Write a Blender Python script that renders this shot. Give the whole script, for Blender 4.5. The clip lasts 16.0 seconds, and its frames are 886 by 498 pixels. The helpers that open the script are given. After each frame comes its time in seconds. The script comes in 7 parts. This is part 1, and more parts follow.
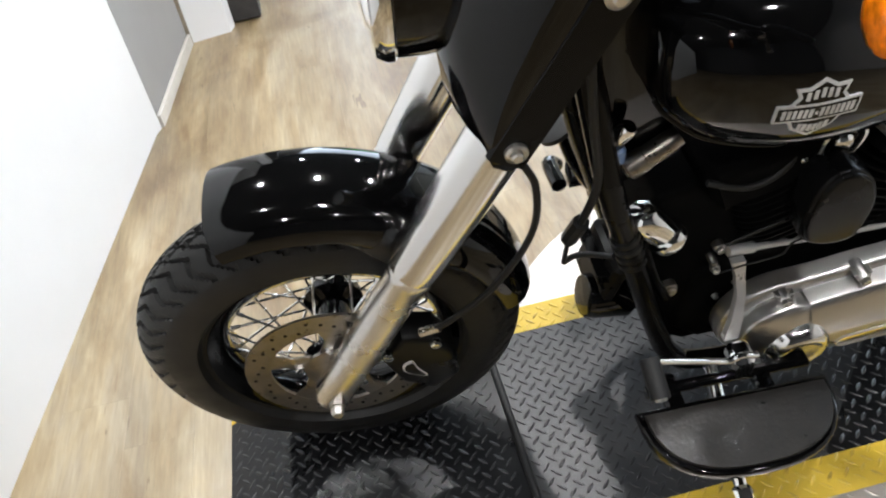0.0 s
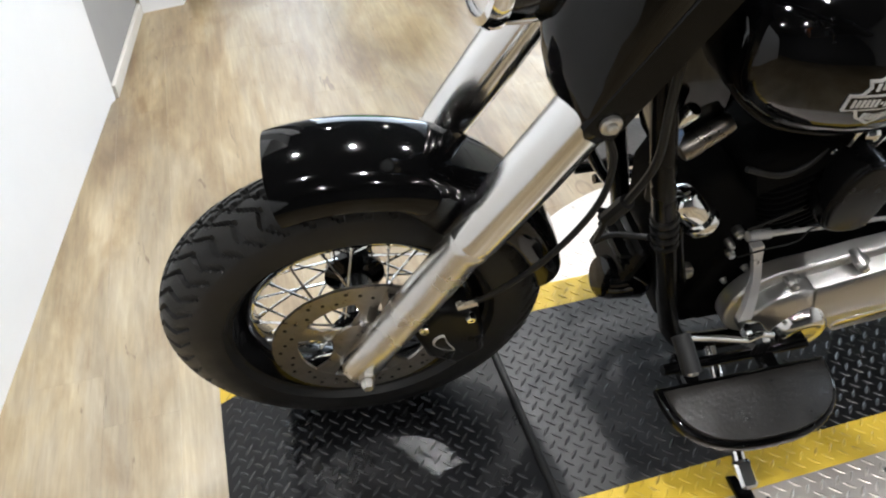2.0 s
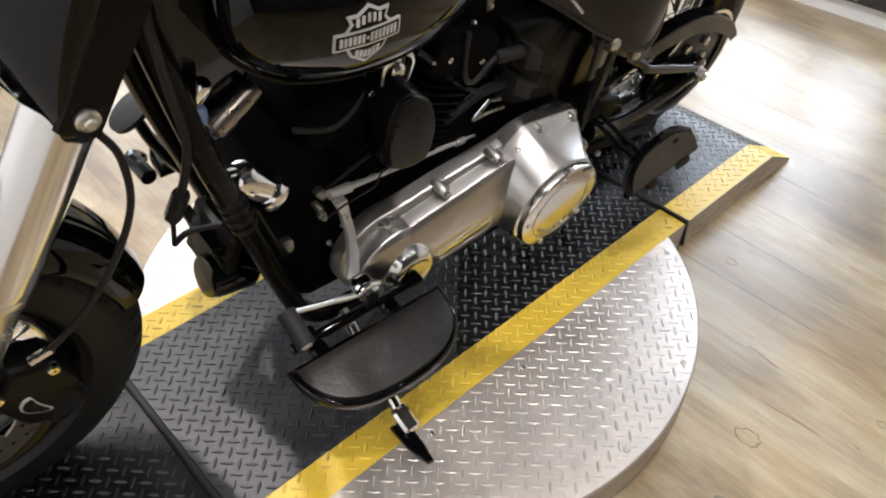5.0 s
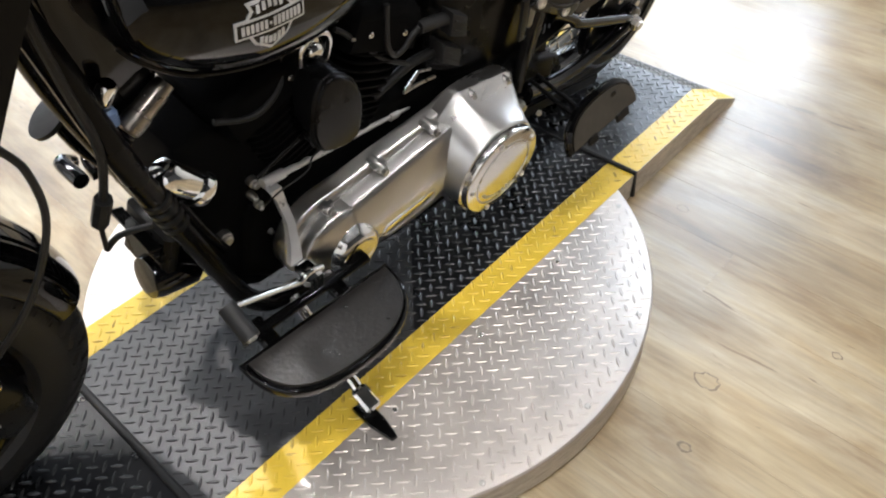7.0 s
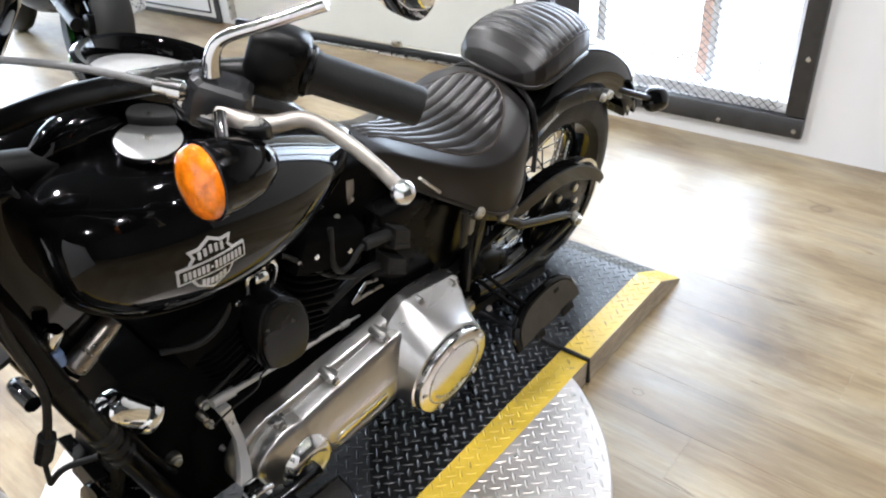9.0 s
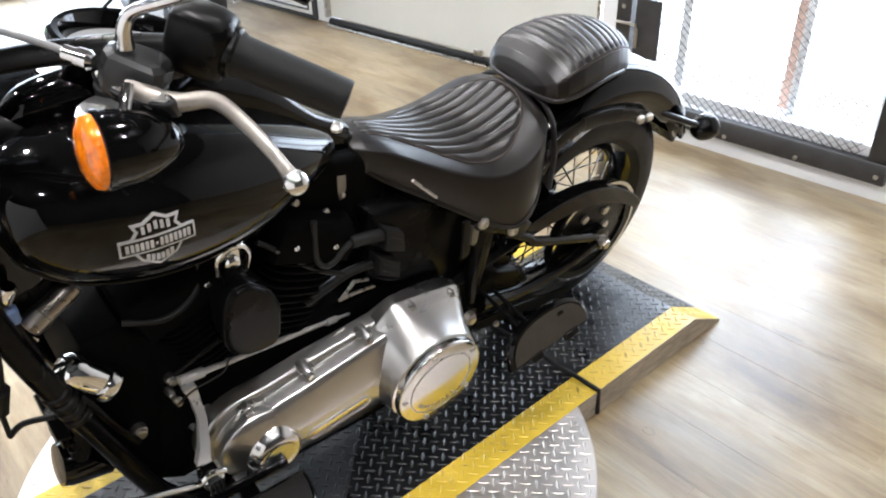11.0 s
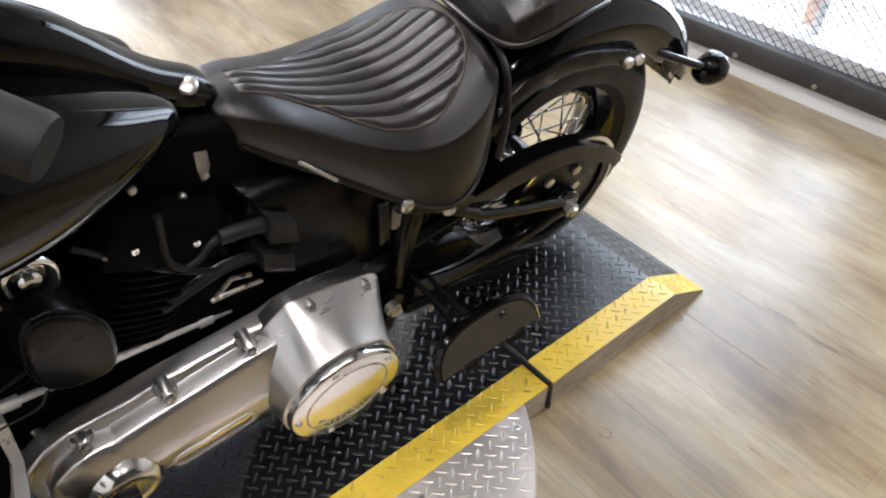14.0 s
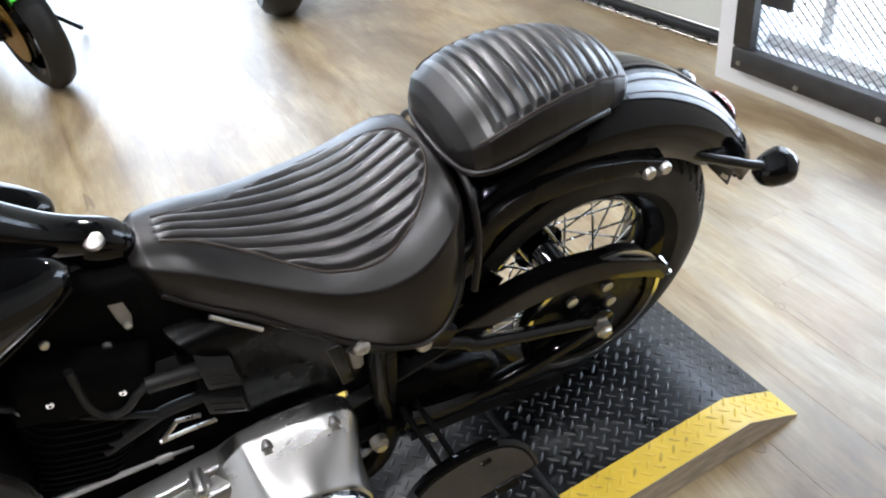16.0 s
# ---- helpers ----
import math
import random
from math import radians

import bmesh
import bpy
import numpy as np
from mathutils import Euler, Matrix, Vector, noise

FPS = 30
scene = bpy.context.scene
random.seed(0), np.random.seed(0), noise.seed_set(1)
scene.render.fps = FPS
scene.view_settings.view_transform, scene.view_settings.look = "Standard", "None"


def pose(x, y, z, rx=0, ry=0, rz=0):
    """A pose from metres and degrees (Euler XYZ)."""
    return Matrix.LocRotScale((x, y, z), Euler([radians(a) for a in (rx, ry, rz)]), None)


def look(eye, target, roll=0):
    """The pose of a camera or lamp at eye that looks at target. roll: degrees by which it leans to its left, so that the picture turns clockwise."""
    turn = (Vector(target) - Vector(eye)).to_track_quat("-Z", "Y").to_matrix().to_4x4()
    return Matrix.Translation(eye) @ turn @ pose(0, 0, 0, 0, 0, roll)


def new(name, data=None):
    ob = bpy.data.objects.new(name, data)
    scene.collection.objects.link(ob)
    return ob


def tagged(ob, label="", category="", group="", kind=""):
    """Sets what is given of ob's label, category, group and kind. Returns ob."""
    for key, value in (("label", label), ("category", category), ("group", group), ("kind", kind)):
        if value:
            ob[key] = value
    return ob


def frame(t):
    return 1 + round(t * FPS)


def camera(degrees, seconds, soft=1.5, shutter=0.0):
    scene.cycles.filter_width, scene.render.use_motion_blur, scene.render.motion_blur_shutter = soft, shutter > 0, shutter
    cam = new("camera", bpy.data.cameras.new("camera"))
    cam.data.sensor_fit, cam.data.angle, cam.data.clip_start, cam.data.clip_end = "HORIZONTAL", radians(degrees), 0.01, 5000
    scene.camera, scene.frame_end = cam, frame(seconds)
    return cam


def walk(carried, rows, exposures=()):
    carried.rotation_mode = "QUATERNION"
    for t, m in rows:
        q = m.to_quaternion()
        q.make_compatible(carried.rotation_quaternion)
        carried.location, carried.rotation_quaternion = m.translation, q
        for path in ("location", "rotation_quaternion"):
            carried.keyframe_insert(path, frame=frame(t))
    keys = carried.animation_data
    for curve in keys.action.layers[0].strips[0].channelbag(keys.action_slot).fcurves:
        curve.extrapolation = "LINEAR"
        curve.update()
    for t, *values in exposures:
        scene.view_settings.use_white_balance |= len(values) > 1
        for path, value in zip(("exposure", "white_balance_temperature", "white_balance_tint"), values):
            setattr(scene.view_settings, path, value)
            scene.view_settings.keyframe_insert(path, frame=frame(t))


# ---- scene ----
cam = camera(60.0, 16.0, soft=2.1)
PATH = [
    (0, (0.152, -0.854, 1.314), (0.298, 0.638, -0.01), -9.6),
    (0.5, (0.074, -0.852, 1.297), (0.217, 0.581, -0.091), -6.6),
    (1, (-0.037, -0.828, 1.322), (0.203, 0.661, 0.008), -4.7),
    (1.5, (-0.079, -0.834, 1.307), (0.213, 0.602, -0.054), -0.9),
    (2, (-0.062, -0.833, 1.307), (0.334, 0.594, -0.037), -1.0),
    (2.5, (-0.007, -0.839, 1.307), (0.631, 0.529, -0.005), -1.6),
    (3, (0.044, -0.861, 1.286), (0.866, 0.35, -0.078), -0.2),
    (3.5, (0.09, -0.883, 1.263), (1.002, 0.208, -0.143), 0.2),
    (4, (0.102, -0.885, 1.263), (1.081, 0.215, -0.09), 1.8),
    (4.5, (0.111, -0.889, 1.261), (1.116, 0.194, -0.087), 2.0),
    (7, (0.179, -0.926, 1.266), (1.189, 0.051, -0.158), -2.9),
    (7.5, (0.17, -0.935, 1.28), (1.182, 0.061, -0.129), -3.3),
    (8, (0.191, -0.949, 1.286), (1.302, 0.049, -0.044), -3.3),
    (8.5, (0.206, -0.949, 1.323), (1.359, 0.158, 0.12), -5.1),
    (9, (0.227, -0.958, 1.346), (1.489, 0.139, 0.248), -3.7),
    (11.5, (0.451, -1.086, 1.306), (1.456, 0.245, 0.202), -3.5),
    (12, (0.564, -0.998, 1.3), (1.461, 0.303, 0.074), -6.1),
    (12.5, (0.678, -0.921, 1.294), (1.736, 0.194, 0.014), -2.8),
    (13, (0.699, -0.891, 1.293), (1.671, 0.328, 0.041), -2.5),
    (13.5, (0.71, -0.873, 1.283), (1.646, 0.315, -0.025), -1.3),
    (14, (0.713, -0.87, 1.281), (1.691, 0.257, -0.052), 1.3),
    (14.5, (0.733, -0.883, 1.272), (1.785, 0.207, -0.034), -0.1),
    (15, (0.756, -0.893, 1.251), (1.732, 0.219, -0.095), -1.7),
    (15.5, (0.92, -0.929, 1.304), (1.897, 0.343, 0.108), -5.0),
    (16, (1.076, -0.906, 1.303), (1.688, 0.546, 0.071), -9.5),
]

walk(cam, [(t, look(eye, target, roll)) for t, eye, target, roll in PATH],
     exposures=[(0, 0.2, 6150, 10), (2, 0.14, 6150, 10), (3.5, 0.12, 6450, 14), (4.7, 0.15, 6450, 14), (7, 0.36, 6250, 12), (9, 0.46, 6050, 12), (12, 0.3, 6200, 13), (13.5, 0.2, 6200, 13), (15, 0.23, 6400, 15), (16, 0.17, 5950, 12)])

# ---- world, lamps ----
world = bpy.data.worlds.new("world")
scene.world = world
world.use_nodes = True
wn = world.node_tree.nodes
sky = wn.new("ShaderNodeTexSky")
sky.sky_type, sky.sun_disc, sky.sun_elevation, sky.sun_rotation = "NISHITA", False, radians(40), radians(90)
wn["Background"].inputs[1].default_value = 0.1
world.node_tree.links.new(sky.outputs[0], wn["Background"].inputs[0])

CEIL = 3.0          # ceiling height
SPOT_W = 17.0       # each recessed ceiling spot behind the camera and over the machine
WINDOW_W = 17.0     # daylight through the barred window


def area_lamp(name, m, sx, sy, watts, colour, shape="RECTANGLE", spread=180):
    d = bpy.data.lights.new(name, "AREA")
    d.shape, d.size, d.size_y, d.energy, d.color, d.spread = shape, sx, sy, watts, colour, radians(spread)
    ob = new(name, d)
    ob.matrix_world = m
    return ob


SPOTS = [(-0.55, 1.5, 15.0), (0.55, 1.35, 38.0), (1.75, 1.5, 15.0), (3.0, 2.6, 18.0), (-0.6, -0.35, 8.5), (0.5, -0.75, 21.0), (1.7, -0.6, 9.0),
         (0.3, 2.9, 14.0), (1.7, 3.1, 13.0), (-0.5, -2.2, SPOT_W), (0.8, -2.3, 13.0), (2.0, -2.2, 9.0)]   # x, y, watts

# ---- materials ----
def mat(name, base, rough=0.5, metal=0.0, coat=0.0, bump=0.0, bump_scale=200.0, vary=0.0, vary_scale=6.0, rough_vary=0.0,
        spec=0.5, stretch=(1, 1, 1), emit=None, emit_w=0.0, transmission=0.0, sheen=0.0, island=False):
    m = bpy.data.materials.new(name)
    m.use_nodes = True
    t = m.node_tree
    p = t.nodes["Principled BSDF"]
    p.inputs["Base Color"].default_value = (*base, 1)
    p.inputs["Roughness"].default_value = rough
    p.inputs["Metallic"].default_value = metal
    p.inputs["Coat Weight"].default_value = coat
    p.inputs["Coat Roughness"].default_value = 0.03
    p.inputs["Specular IOR Level"].default_value = spec
    p.inputs["Transmission Weight"].default_value = transmission
    if emit:
        p.inputs["Emission Color"].default_value = (*emit, 1)
        p.inputs["Emission Strength"].default_value = emit_w
    co = t.nodes.new("ShaderNodeTexCoord")
    mp = t.nodes.new("ShaderNodeMapping")
    mp.inputs["Scale"].default_value = stretch
    t.links.new(co.outputs["Object"], mp.inputs["Vector"])
    if vary or rough_vary:
        n = t.nodes.new("ShaderNodeTexNoise")
        n.inputs["Scale"].default_value, n.inputs["Detail"].default_value, n.inputs["Roughness"].default_value = vary_scale, 6, 0.65
        t.links.new(mp.outputs[0], n.inputs["Vector"])
        if vary:
            r = t.nodes.new("ShaderNodeMapRange")
            r.inputs[1].default_value, r.inputs[2].default_value = 0.25, 0.75
            r.inputs[3].default_value, r.inputs[4].default_value = 1 - vary, 1 + vary
            t.links.new(n.outputs[0], r.inputs[0])
            x = t.nodes.new("ShaderNodeMix")
            x.data_type, x.blend_type = "RGBA", "MULTIPLY"
            x.inputs[0].default_value = 1
            x.inputs[6].default_value = (*base, 1)
            t.links.new(r.outputs[0], x.inputs[7])
            t.links.new(x.outputs[2], p.inputs["Base Color"])
        if rough_vary:
            r = t.nodes.new("ShaderNodeMapRange")
            r.inputs[1].default_value, r.inputs[2].default_value = 0.3, 0.7
            r.inputs[3].default_value, r.inputs[4].default_value = max(0.02, rough - rough_vary), rough + rough_vary
            t.links.new(n.outputs[0], r.inputs[0])
            t.links.new(r.outputs[0], p.inputs["Roughness"])
    if bump:
        n = t.nodes.new("ShaderNodeTexNoise")
        n.inputs["Scale"].default_value, n.inputs["Detail"].default_value = bump_scale, 4
        t.links.new(mp.outputs[0], n.inputs["Vector"])
        b = t.nodes.new("ShaderNodeBump")
        b.inputs["Strength"].default_value, b.inputs["Distance"].default_value = bump, 0.002
        t.links.new(n.outputs[0], b.inputs["Height"])
        t.links.new(b.outputs[0], p.inputs["Normal"])
    return m


def wood_floor():
    """Weathered wood-look planks: long brown, tan and grey streaks, knots, fine grain, a satin sheen."""
    m = bpy.data.materials.new("wood_plank")
    m.use_nodes = True
    t = m.node_tree
    N, Lk = t.nodes.new, t.links.new
    p = t.nodes["Principled BSDF"]
    co, info, geo = N("ShaderNodeTexCoord"), N("ShaderNodeObjectInfo"), N("ShaderNodeNewGeometry")
    off, sc = N("ShaderNodeVectorMath"), N("ShaderNodeMath")
    off.operation, sc.operation = "MULTIPLY_ADD", "MULTIPLY"
    off.inputs[1].default_value, sc.inputs[1].default_value = (1, 1, 1), 37.0
    Lk(info.outputs["Random"], sc.inputs[0])
    Lk(co.outputs["Object"], off.inputs[0])
    Lk(sc.outputs[0], off.inputs[2])

    def noise(source, stretch, scale, detail, distort=0.0):
        mp, n = N("ShaderNodeMapping"), N("ShaderNodeTexNoise")
        mp.inputs["Scale"].default_value = stretch
        n.inputs["Scale"].default_value, n.inputs["Detail"].default_value, n.inputs["Roughness"].default_value, n.inputs["Distortion"].default_value = scale, detail, 0.6, distort
        Lk(source, mp.inputs["Vector"])
        Lk(mp.outputs[0], n.inputs["Vector"])
        return n.outputs[0]

    def ramp(source, *stops):
        r = N("ShaderNodeValToRGB")
        e = r.color_ramp.elements
        e[0].position, e[0].color = stops[0][0], (*stops[0][1], 1)
        e[1].position, e[1].color = stops[-1][0], (*stops[-1][1], 1)
        for q, c in stops[1:-1]:
            e.new(q).color = (*c, 1)
        Lk(source, r.inputs[0])
        return r.outputs[0]

    def mix(kind, fac, a, b):
        x = N("ShaderNodeMix")
        x.data_type, x.blend_type = "RGBA", kind
        x.inputs[0].default_value = fac
        Lk(a, x.inputs[6])
        Lk(b, x.inputs[7])
        return x.outputs[2]

    wide = noise(geo.outputs["Position"], (1, 0.22, 1), 5.0, 7, 0.9)
    fine = noise(off.outputs[0], (1, 0.10, 1), 34, 9, 0.5)
    grain = noise(off.outputs[0], (1, 0.07, 1), 120, 5)
    crack = noise(off.outputs[0], (1, 0.16, 1), 30, 8, 1.0)
    patch = noise(geo.outputs["Position"], (1, 0.45, 1), 2.4, 6, 0.6)
    c1 = ramp(wide, (0.30, (0.16, 0.108, 0.046)), (0.42, (0.27, 0.198, 0.098)), (0.51, (0.37, 0.305, 0.192)), (0.60, (0.34, 0.298, 0.222)), (0.72, (0.19, 0.142, 0.08)))
    c2 = ramp(fine, (0.30, (0.17, 0.123, 0.064)), (0.5, (0.30, 0.238, 0.142)), (0.70, (0.39, 0.325, 0.215)))
    c3 = ramp(patch, (0.34, (0.52, 0.44, 0.33)), (0.48, (0.88, 0.84, 0.77)), (0.62, (1.12, 1.11, 1.09)))
    gr = ramp(grain, (0.3, (0.80, 0.79, 0.78)), (0.7, (1.08, 1.09, 1.11)))
    cr = ramp(crack, (0.0, (1, 1, 1)), (0.655, (1, 1, 1)), (0.70, (0.52, 0.46, 0.40)), (1.0, (0.5, 0.44, 0.38)))
    cloud = noise(geo.outputs["Position"], (1, 0.3, 1), 7.5, 6, 0.5)
    c4 = ramp(cloud, (0.36, (0.70, 0.61, 0.48)), (0.47, (0.94, 0.91, 0.86)), (0.56, (1.0, 1.0, 1.0)), (0.68, (1.14, 1.14, 1.13)))
    col = mix("MULTIPLY", 1.0, mix("MULTIPLY", 1.0, mix("MULTIPLY", 1.0, mix("MULTIPLY", 1.0, mix("MIX", 0.42, c1, c2), c3), c4), gr), cr)
    # scattered knots, a dark rim round a brown heart
    mp, vo = N("ShaderNodeMapping"), N("ShaderNodeTexVoronoi")
    mp.inputs["Scale"].default_value = (1.5, 1.0, 0.0)
    vo.inputs["Scale"].default_value = 1.7
    wob = N("ShaderNodeMix")
    wob.data_type = "VECTOR"
    wob.inputs[0].default_value = 0.06
    nn = N("ShaderNodeTexNoise")
    nn.inputs["Scale"].default_value = 9
    Lk(geo.outputs["Position"], nn.inputs["Vector"])
    Lk(geo.outputs["Position"], wob.inputs[4])
    Lk(nn.outputs[1], wob.inputs[5])
    Lk(wob.outputs[1], mp.inputs["Vector"])
    Lk(mp.outputs[0], vo.inputs["Vector"])
    kn = ramp(vo.outputs["Distance"], (0.0, (0.72, 0.64, 0.52)), (0.045, (0.66, 0.58, 0.48)), (0.058, (0.36, 0.29, 0.22)), (0.075, (0.85, 0.82, 0.78)), (0.13, (1, 1, 1)))
    col = mix("MULTIPLY", 0.75, col, kn)
    tone = N("ShaderNodeMapRange")
    tone.inputs[3].default_value, tone.inputs[4].default_value = 0.95, 1.05
    Lk(info.outputs["Random"], tone.inputs[0])
    col = mix("MULTIPLY", 1.0, col, tone.outputs[0])
    Lk(col, p.inputs["Base Color"])
    ro = N("ShaderNodeMapRange")
    ro.inputs[1].default_value, ro.inputs[2].default_value, ro.inputs[3].default_value, ro.inputs[4].default_value = 0.3, 0.7, 0.40, 0.58
    Lk(fine, ro.inputs[0])
    Lk(ro.outputs[0], p.inputs["Roughness"])
    p.inputs["Specular IOR Level"].default_value = 0.6
    p.inputs["Coat Weight"].default_value, p.inputs["Coat Roughness"].default_value = 0.75, 0.34
    bp = N("ShaderNodeBump")
    bp.inputs["Strength"].default_value, bp.inputs["Distance"].default_value = 0.15, 0.001
    Lk(fine, bp.inputs["Height"])
    Lk(bp.outputs[0], p.inputs["Normal"])
    return m


BLACK_GLOSS = mat("black_gloss_paint", (0.0018, 0.0018, 0.0019), 0.06, spec=0.24, coat=0.2, rough_vary=0.02, vary_scale=9)
BLACK_SATIN = mat("black_satin_paint", (0.0028, 0.0028, 0.0028), 0.32, spec=0.2, vary=0.2, rough_vary=0.1, bump=0.05, bump_scale=600)
BLACK_ENGINE = mat("black_wrinkle_enamel", (0.0024, 0.0024, 0.0024), 0.55, spec=0.03, bump=0.35, bump_scale=900, vary=0.3, rough_vary=0.12)
RUBBER = mat("black_rubber", (0.0095, 0.0095, 0.0095), 0.52, spec=0.3, vary=0.25, vary_scale=25, bump=0.2, bump_scale=500, rough_vary=0.1)
DUSTY_RUBBER = mat("dusty_rubber", (0.011, 0.0093, 0.008), 0.4, spec=0.4, vary=0.6, vary_scale=45, bump=0.5, bump_scale=130, rough_vary=0.15)
TYRE = mat("tyre_rubber", (0.009, 0.0088, 0.0085), 0.48, spec=0.33, vary=0.3, vary_scale=18, bump=0.25, bump_scale=420, rough_vary=0.12)
CHROME = mat("chrome", (0.82, 0.82, 0.81), 0.06, 1.0, rough_vary=0.03, vary_scale=20)
POLISHED = mat("polished_aluminium", (0.74, 0.73, 0.71), 0.15, 1.0, rough_vary=0.04, vary_scale=8)
SATIN_ALU = mat("satin_aluminium_cover", (0.57, 0.56, 0.545), 0.29, 1.0, rough_vary=0.03, vary_scale=7, bump=0.02, bump_scale=420, vary=0.03, stretch=(0.15, 1, 1))
FORK_ALU = mat("satin_fork_aluminium", (0.7, 0.685, 0.66), 0.26, 1.0, rough_vary=0.04, vary_scale=8)
FRAME_BLACK = mat("black_frame_enamel", (0.0026, 0.0026, 0.0027), 0.24, spec=0.14, vary=0.2, rough_vary=0.08)
STEEL = mat("brushed_steel", (0.5, 0.48, 0.45), 0.3, 1.0, vary=0.15, rough_vary=0.1, vary_scale=40)
PLATED = mat("bright_plated_steel", (0.62, 0.61, 0.6), 0.3, 0.6, rough_vary=0.05, vary_scale=30)
ROTOR = mat("brake_disc_steel", (0.3, 0.275, 0.245), 0.34, 1.0, vary=0.2, rough_vary=0.1, vary_scale=60)
ZINC = mat("zinc_bolt", (0.6, 0.58, 0.54), 0.3, 1.0, vary=0.2, vary_scale=80)
LEATHER = mat("dark_leather", (0.0062, 0.0048, 0.0041), 0.36, spec=0.42, vary=0.3, vary_scale=14, bump=0.05, bump_scale=420, rough_vary=0.06)
# Paler, shinier copy of the leather, for the highlights on the ribs.
LEATHER_LIT = mat("lit_ribbed_leather", (0.0125, 0.0105, 0.0095), 0.34, spec=1.0, vary=0.3, vary_scale=14, bump=0.06, bump_scale=420, rough_vary=0.06)
AMBER = mat("amber_plastic", (0.78, 0.19, 0.002), 0.12, coat=0.4, bump=0.9, bump_scale=70, vary=0.6, vary_scale=60)
SMOKE = mat("dark_lens", (0.02, 0.004, 0.004), 0.05, coat=1.0)
STITCH = mat("brown_stitching", (0.03, 0.02, 0.014), 0.7, vary=0.5, vary_scale=300)
CAP = mat("silver_cap", (0.66, 0.66, 0.65), 0.42, 0.6, vary=0.06, vary_scale=40, rough_vary=0.06)
DIAL = mat("grey_dial_face", (0.32, 0.32, 0.315), 0.35, vary=0.1, vary_scale=50)
PERCH = mat("grey_lever_perch", (0.022, 0.022, 0.023), 0.24, vary=0.15, rough_vary=0.06)
CABLE = mat("grey_cable_sheath", (0.16, 0.16, 0.16), 0.35, 0.2, vary=0.15, vary_scale=90)
LEVER = mat("worn_alloy_lever", (0.3, 0.275, 0.245), 0.42, 0.8, vary=0.25, vary_scale=45, rough_vary=0.12)
BOARD_UNDER = mat("bare_board_underside", (0.05, 0.045, 0.036), 0.5, 0.3, vary=0.3, vary_scale=30)
BADGE = mat("badge_silver", (0.6, 0.6, 0.6), 0.42, 0.15, vary=0.1, vary_scale=60)
TREAD_ALU = mat("tread_plate_aluminium", (0.62, 0.568, 0.52), 0.42, 1.0, vary=0.12, vary_scale=7, rough_vary=0.1, bump=0.08, bump_scale=160)
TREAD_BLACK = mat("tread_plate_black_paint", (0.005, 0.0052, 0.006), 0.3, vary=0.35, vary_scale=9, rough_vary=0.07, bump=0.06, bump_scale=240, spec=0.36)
# Paler copy of the black deck paint, for the deck's lit front part.
TREAD_LIT = mat("tread_plate_lit_grey", (0.015, 0.0155, 0.0168), 0.42, vary=0.3, vary_scale=9, rough_vary=0.06, bump=0.06, bump_scale=240, spec=0.65)
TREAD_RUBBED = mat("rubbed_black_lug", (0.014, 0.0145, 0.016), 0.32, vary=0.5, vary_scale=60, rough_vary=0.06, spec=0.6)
# Lugs of that painted lit part, darker than its ground.
TREAD_LIT_LUG = mat("lit_part_black_lug", (0.008, 0.0082, 0.009), 0.42, vary=0.5, vary_scale=60, rough_vary=0.06, spec=0.5)
TREAD_YELLOW = mat("tread_plate_yellow_paint", (0.62, 0.43, 0.04), 0.36, vary=0.14, vary_scale=16, rough_vary=0.1, bump=0.1, bump_scale=240)
TREAD_WORN = mat("worn_yellow_lug", (0.48, 0.325, 0.035), 0.4, vary=0.6, vary_scale=60, bump=0.1, bump_scale=240)
PLATE_EDGE = mat("weathered_plate_edge", (0.40, 0.35, 0.28), 0.5, 0.25, vary=0.4, vary_scale=22, stretch=(1, 1, 5), bump=0.4, bump_scale=120)
WALL = mat("white_wall_paint", (0.8, 0.81, 0.825), 0.6, vary=0.03, vary_scale=2, bump=0.08, bump_scale=180)
# For unseen walls only: dark, so the black gloss parts reflect little.
DARK_WALL = mat("dark_unseen_wall", (0.07, 0.07, 0.072), 0.6, vary=0.08, vary_scale=3, bump=0.08, bump_scale=180)
DULL_ALU = mat("dull_cast_alloy", (0.24, 0.235, 0.225), 0.42, 0.9, vary=0.25, vary_scale=40, rough_vary=0.1, bump=0.08, bump_scale=300)
# Grey paint, set darker to hold the shade inside the recess.
SHADED_GREY_WALL = mat("shaded_grey_wall_paint", (0.33, 0.33, 0.33), 0.6, vary=0.06, vary_scale=3, bump=0.08, bump_scale=180)
DOOR_PAINT = mat("door_panel_paint", (0.66, 0.67, 0.63), 0.42, vary=0.05, vary_scale=2, bump=0.05, bump_scale=140)
BASE_TRIM = mat("pale_trim", (0.6, 0.58, 0.54), 0.5, vary=0.1, vary_scale=12)
DARK_STEEL = mat("dark_window_steel", (0.05, 0.05, 0.052), 0.45, 0.4, vary=0.3, vary_scale=14, bump=0.15, bump_scale=150)
CEILING = mat("ceiling_paint", (0.03, 0.03, 0.03), 0.8, vary=0.05, vary_scale=2, bump=0.2, bump_scale=60)
DAYLIGHT = mat("bright_outdoors", (0.9, 0.9, 0.9), 0.9, emit=(0.78, 0.89, 1.0), emit_w=5.2)
BRICK = mat("sunlit_brick_post", (0.62, 0.42, 0.33), 0.8, vary=0.3, vary_scale=12, bump=0.3, bump_scale=60)
GREEN = mat("green_gloss_paint", (0.05, 0.42, 0.02), 0.12, coat=1.0, vary=0.1)
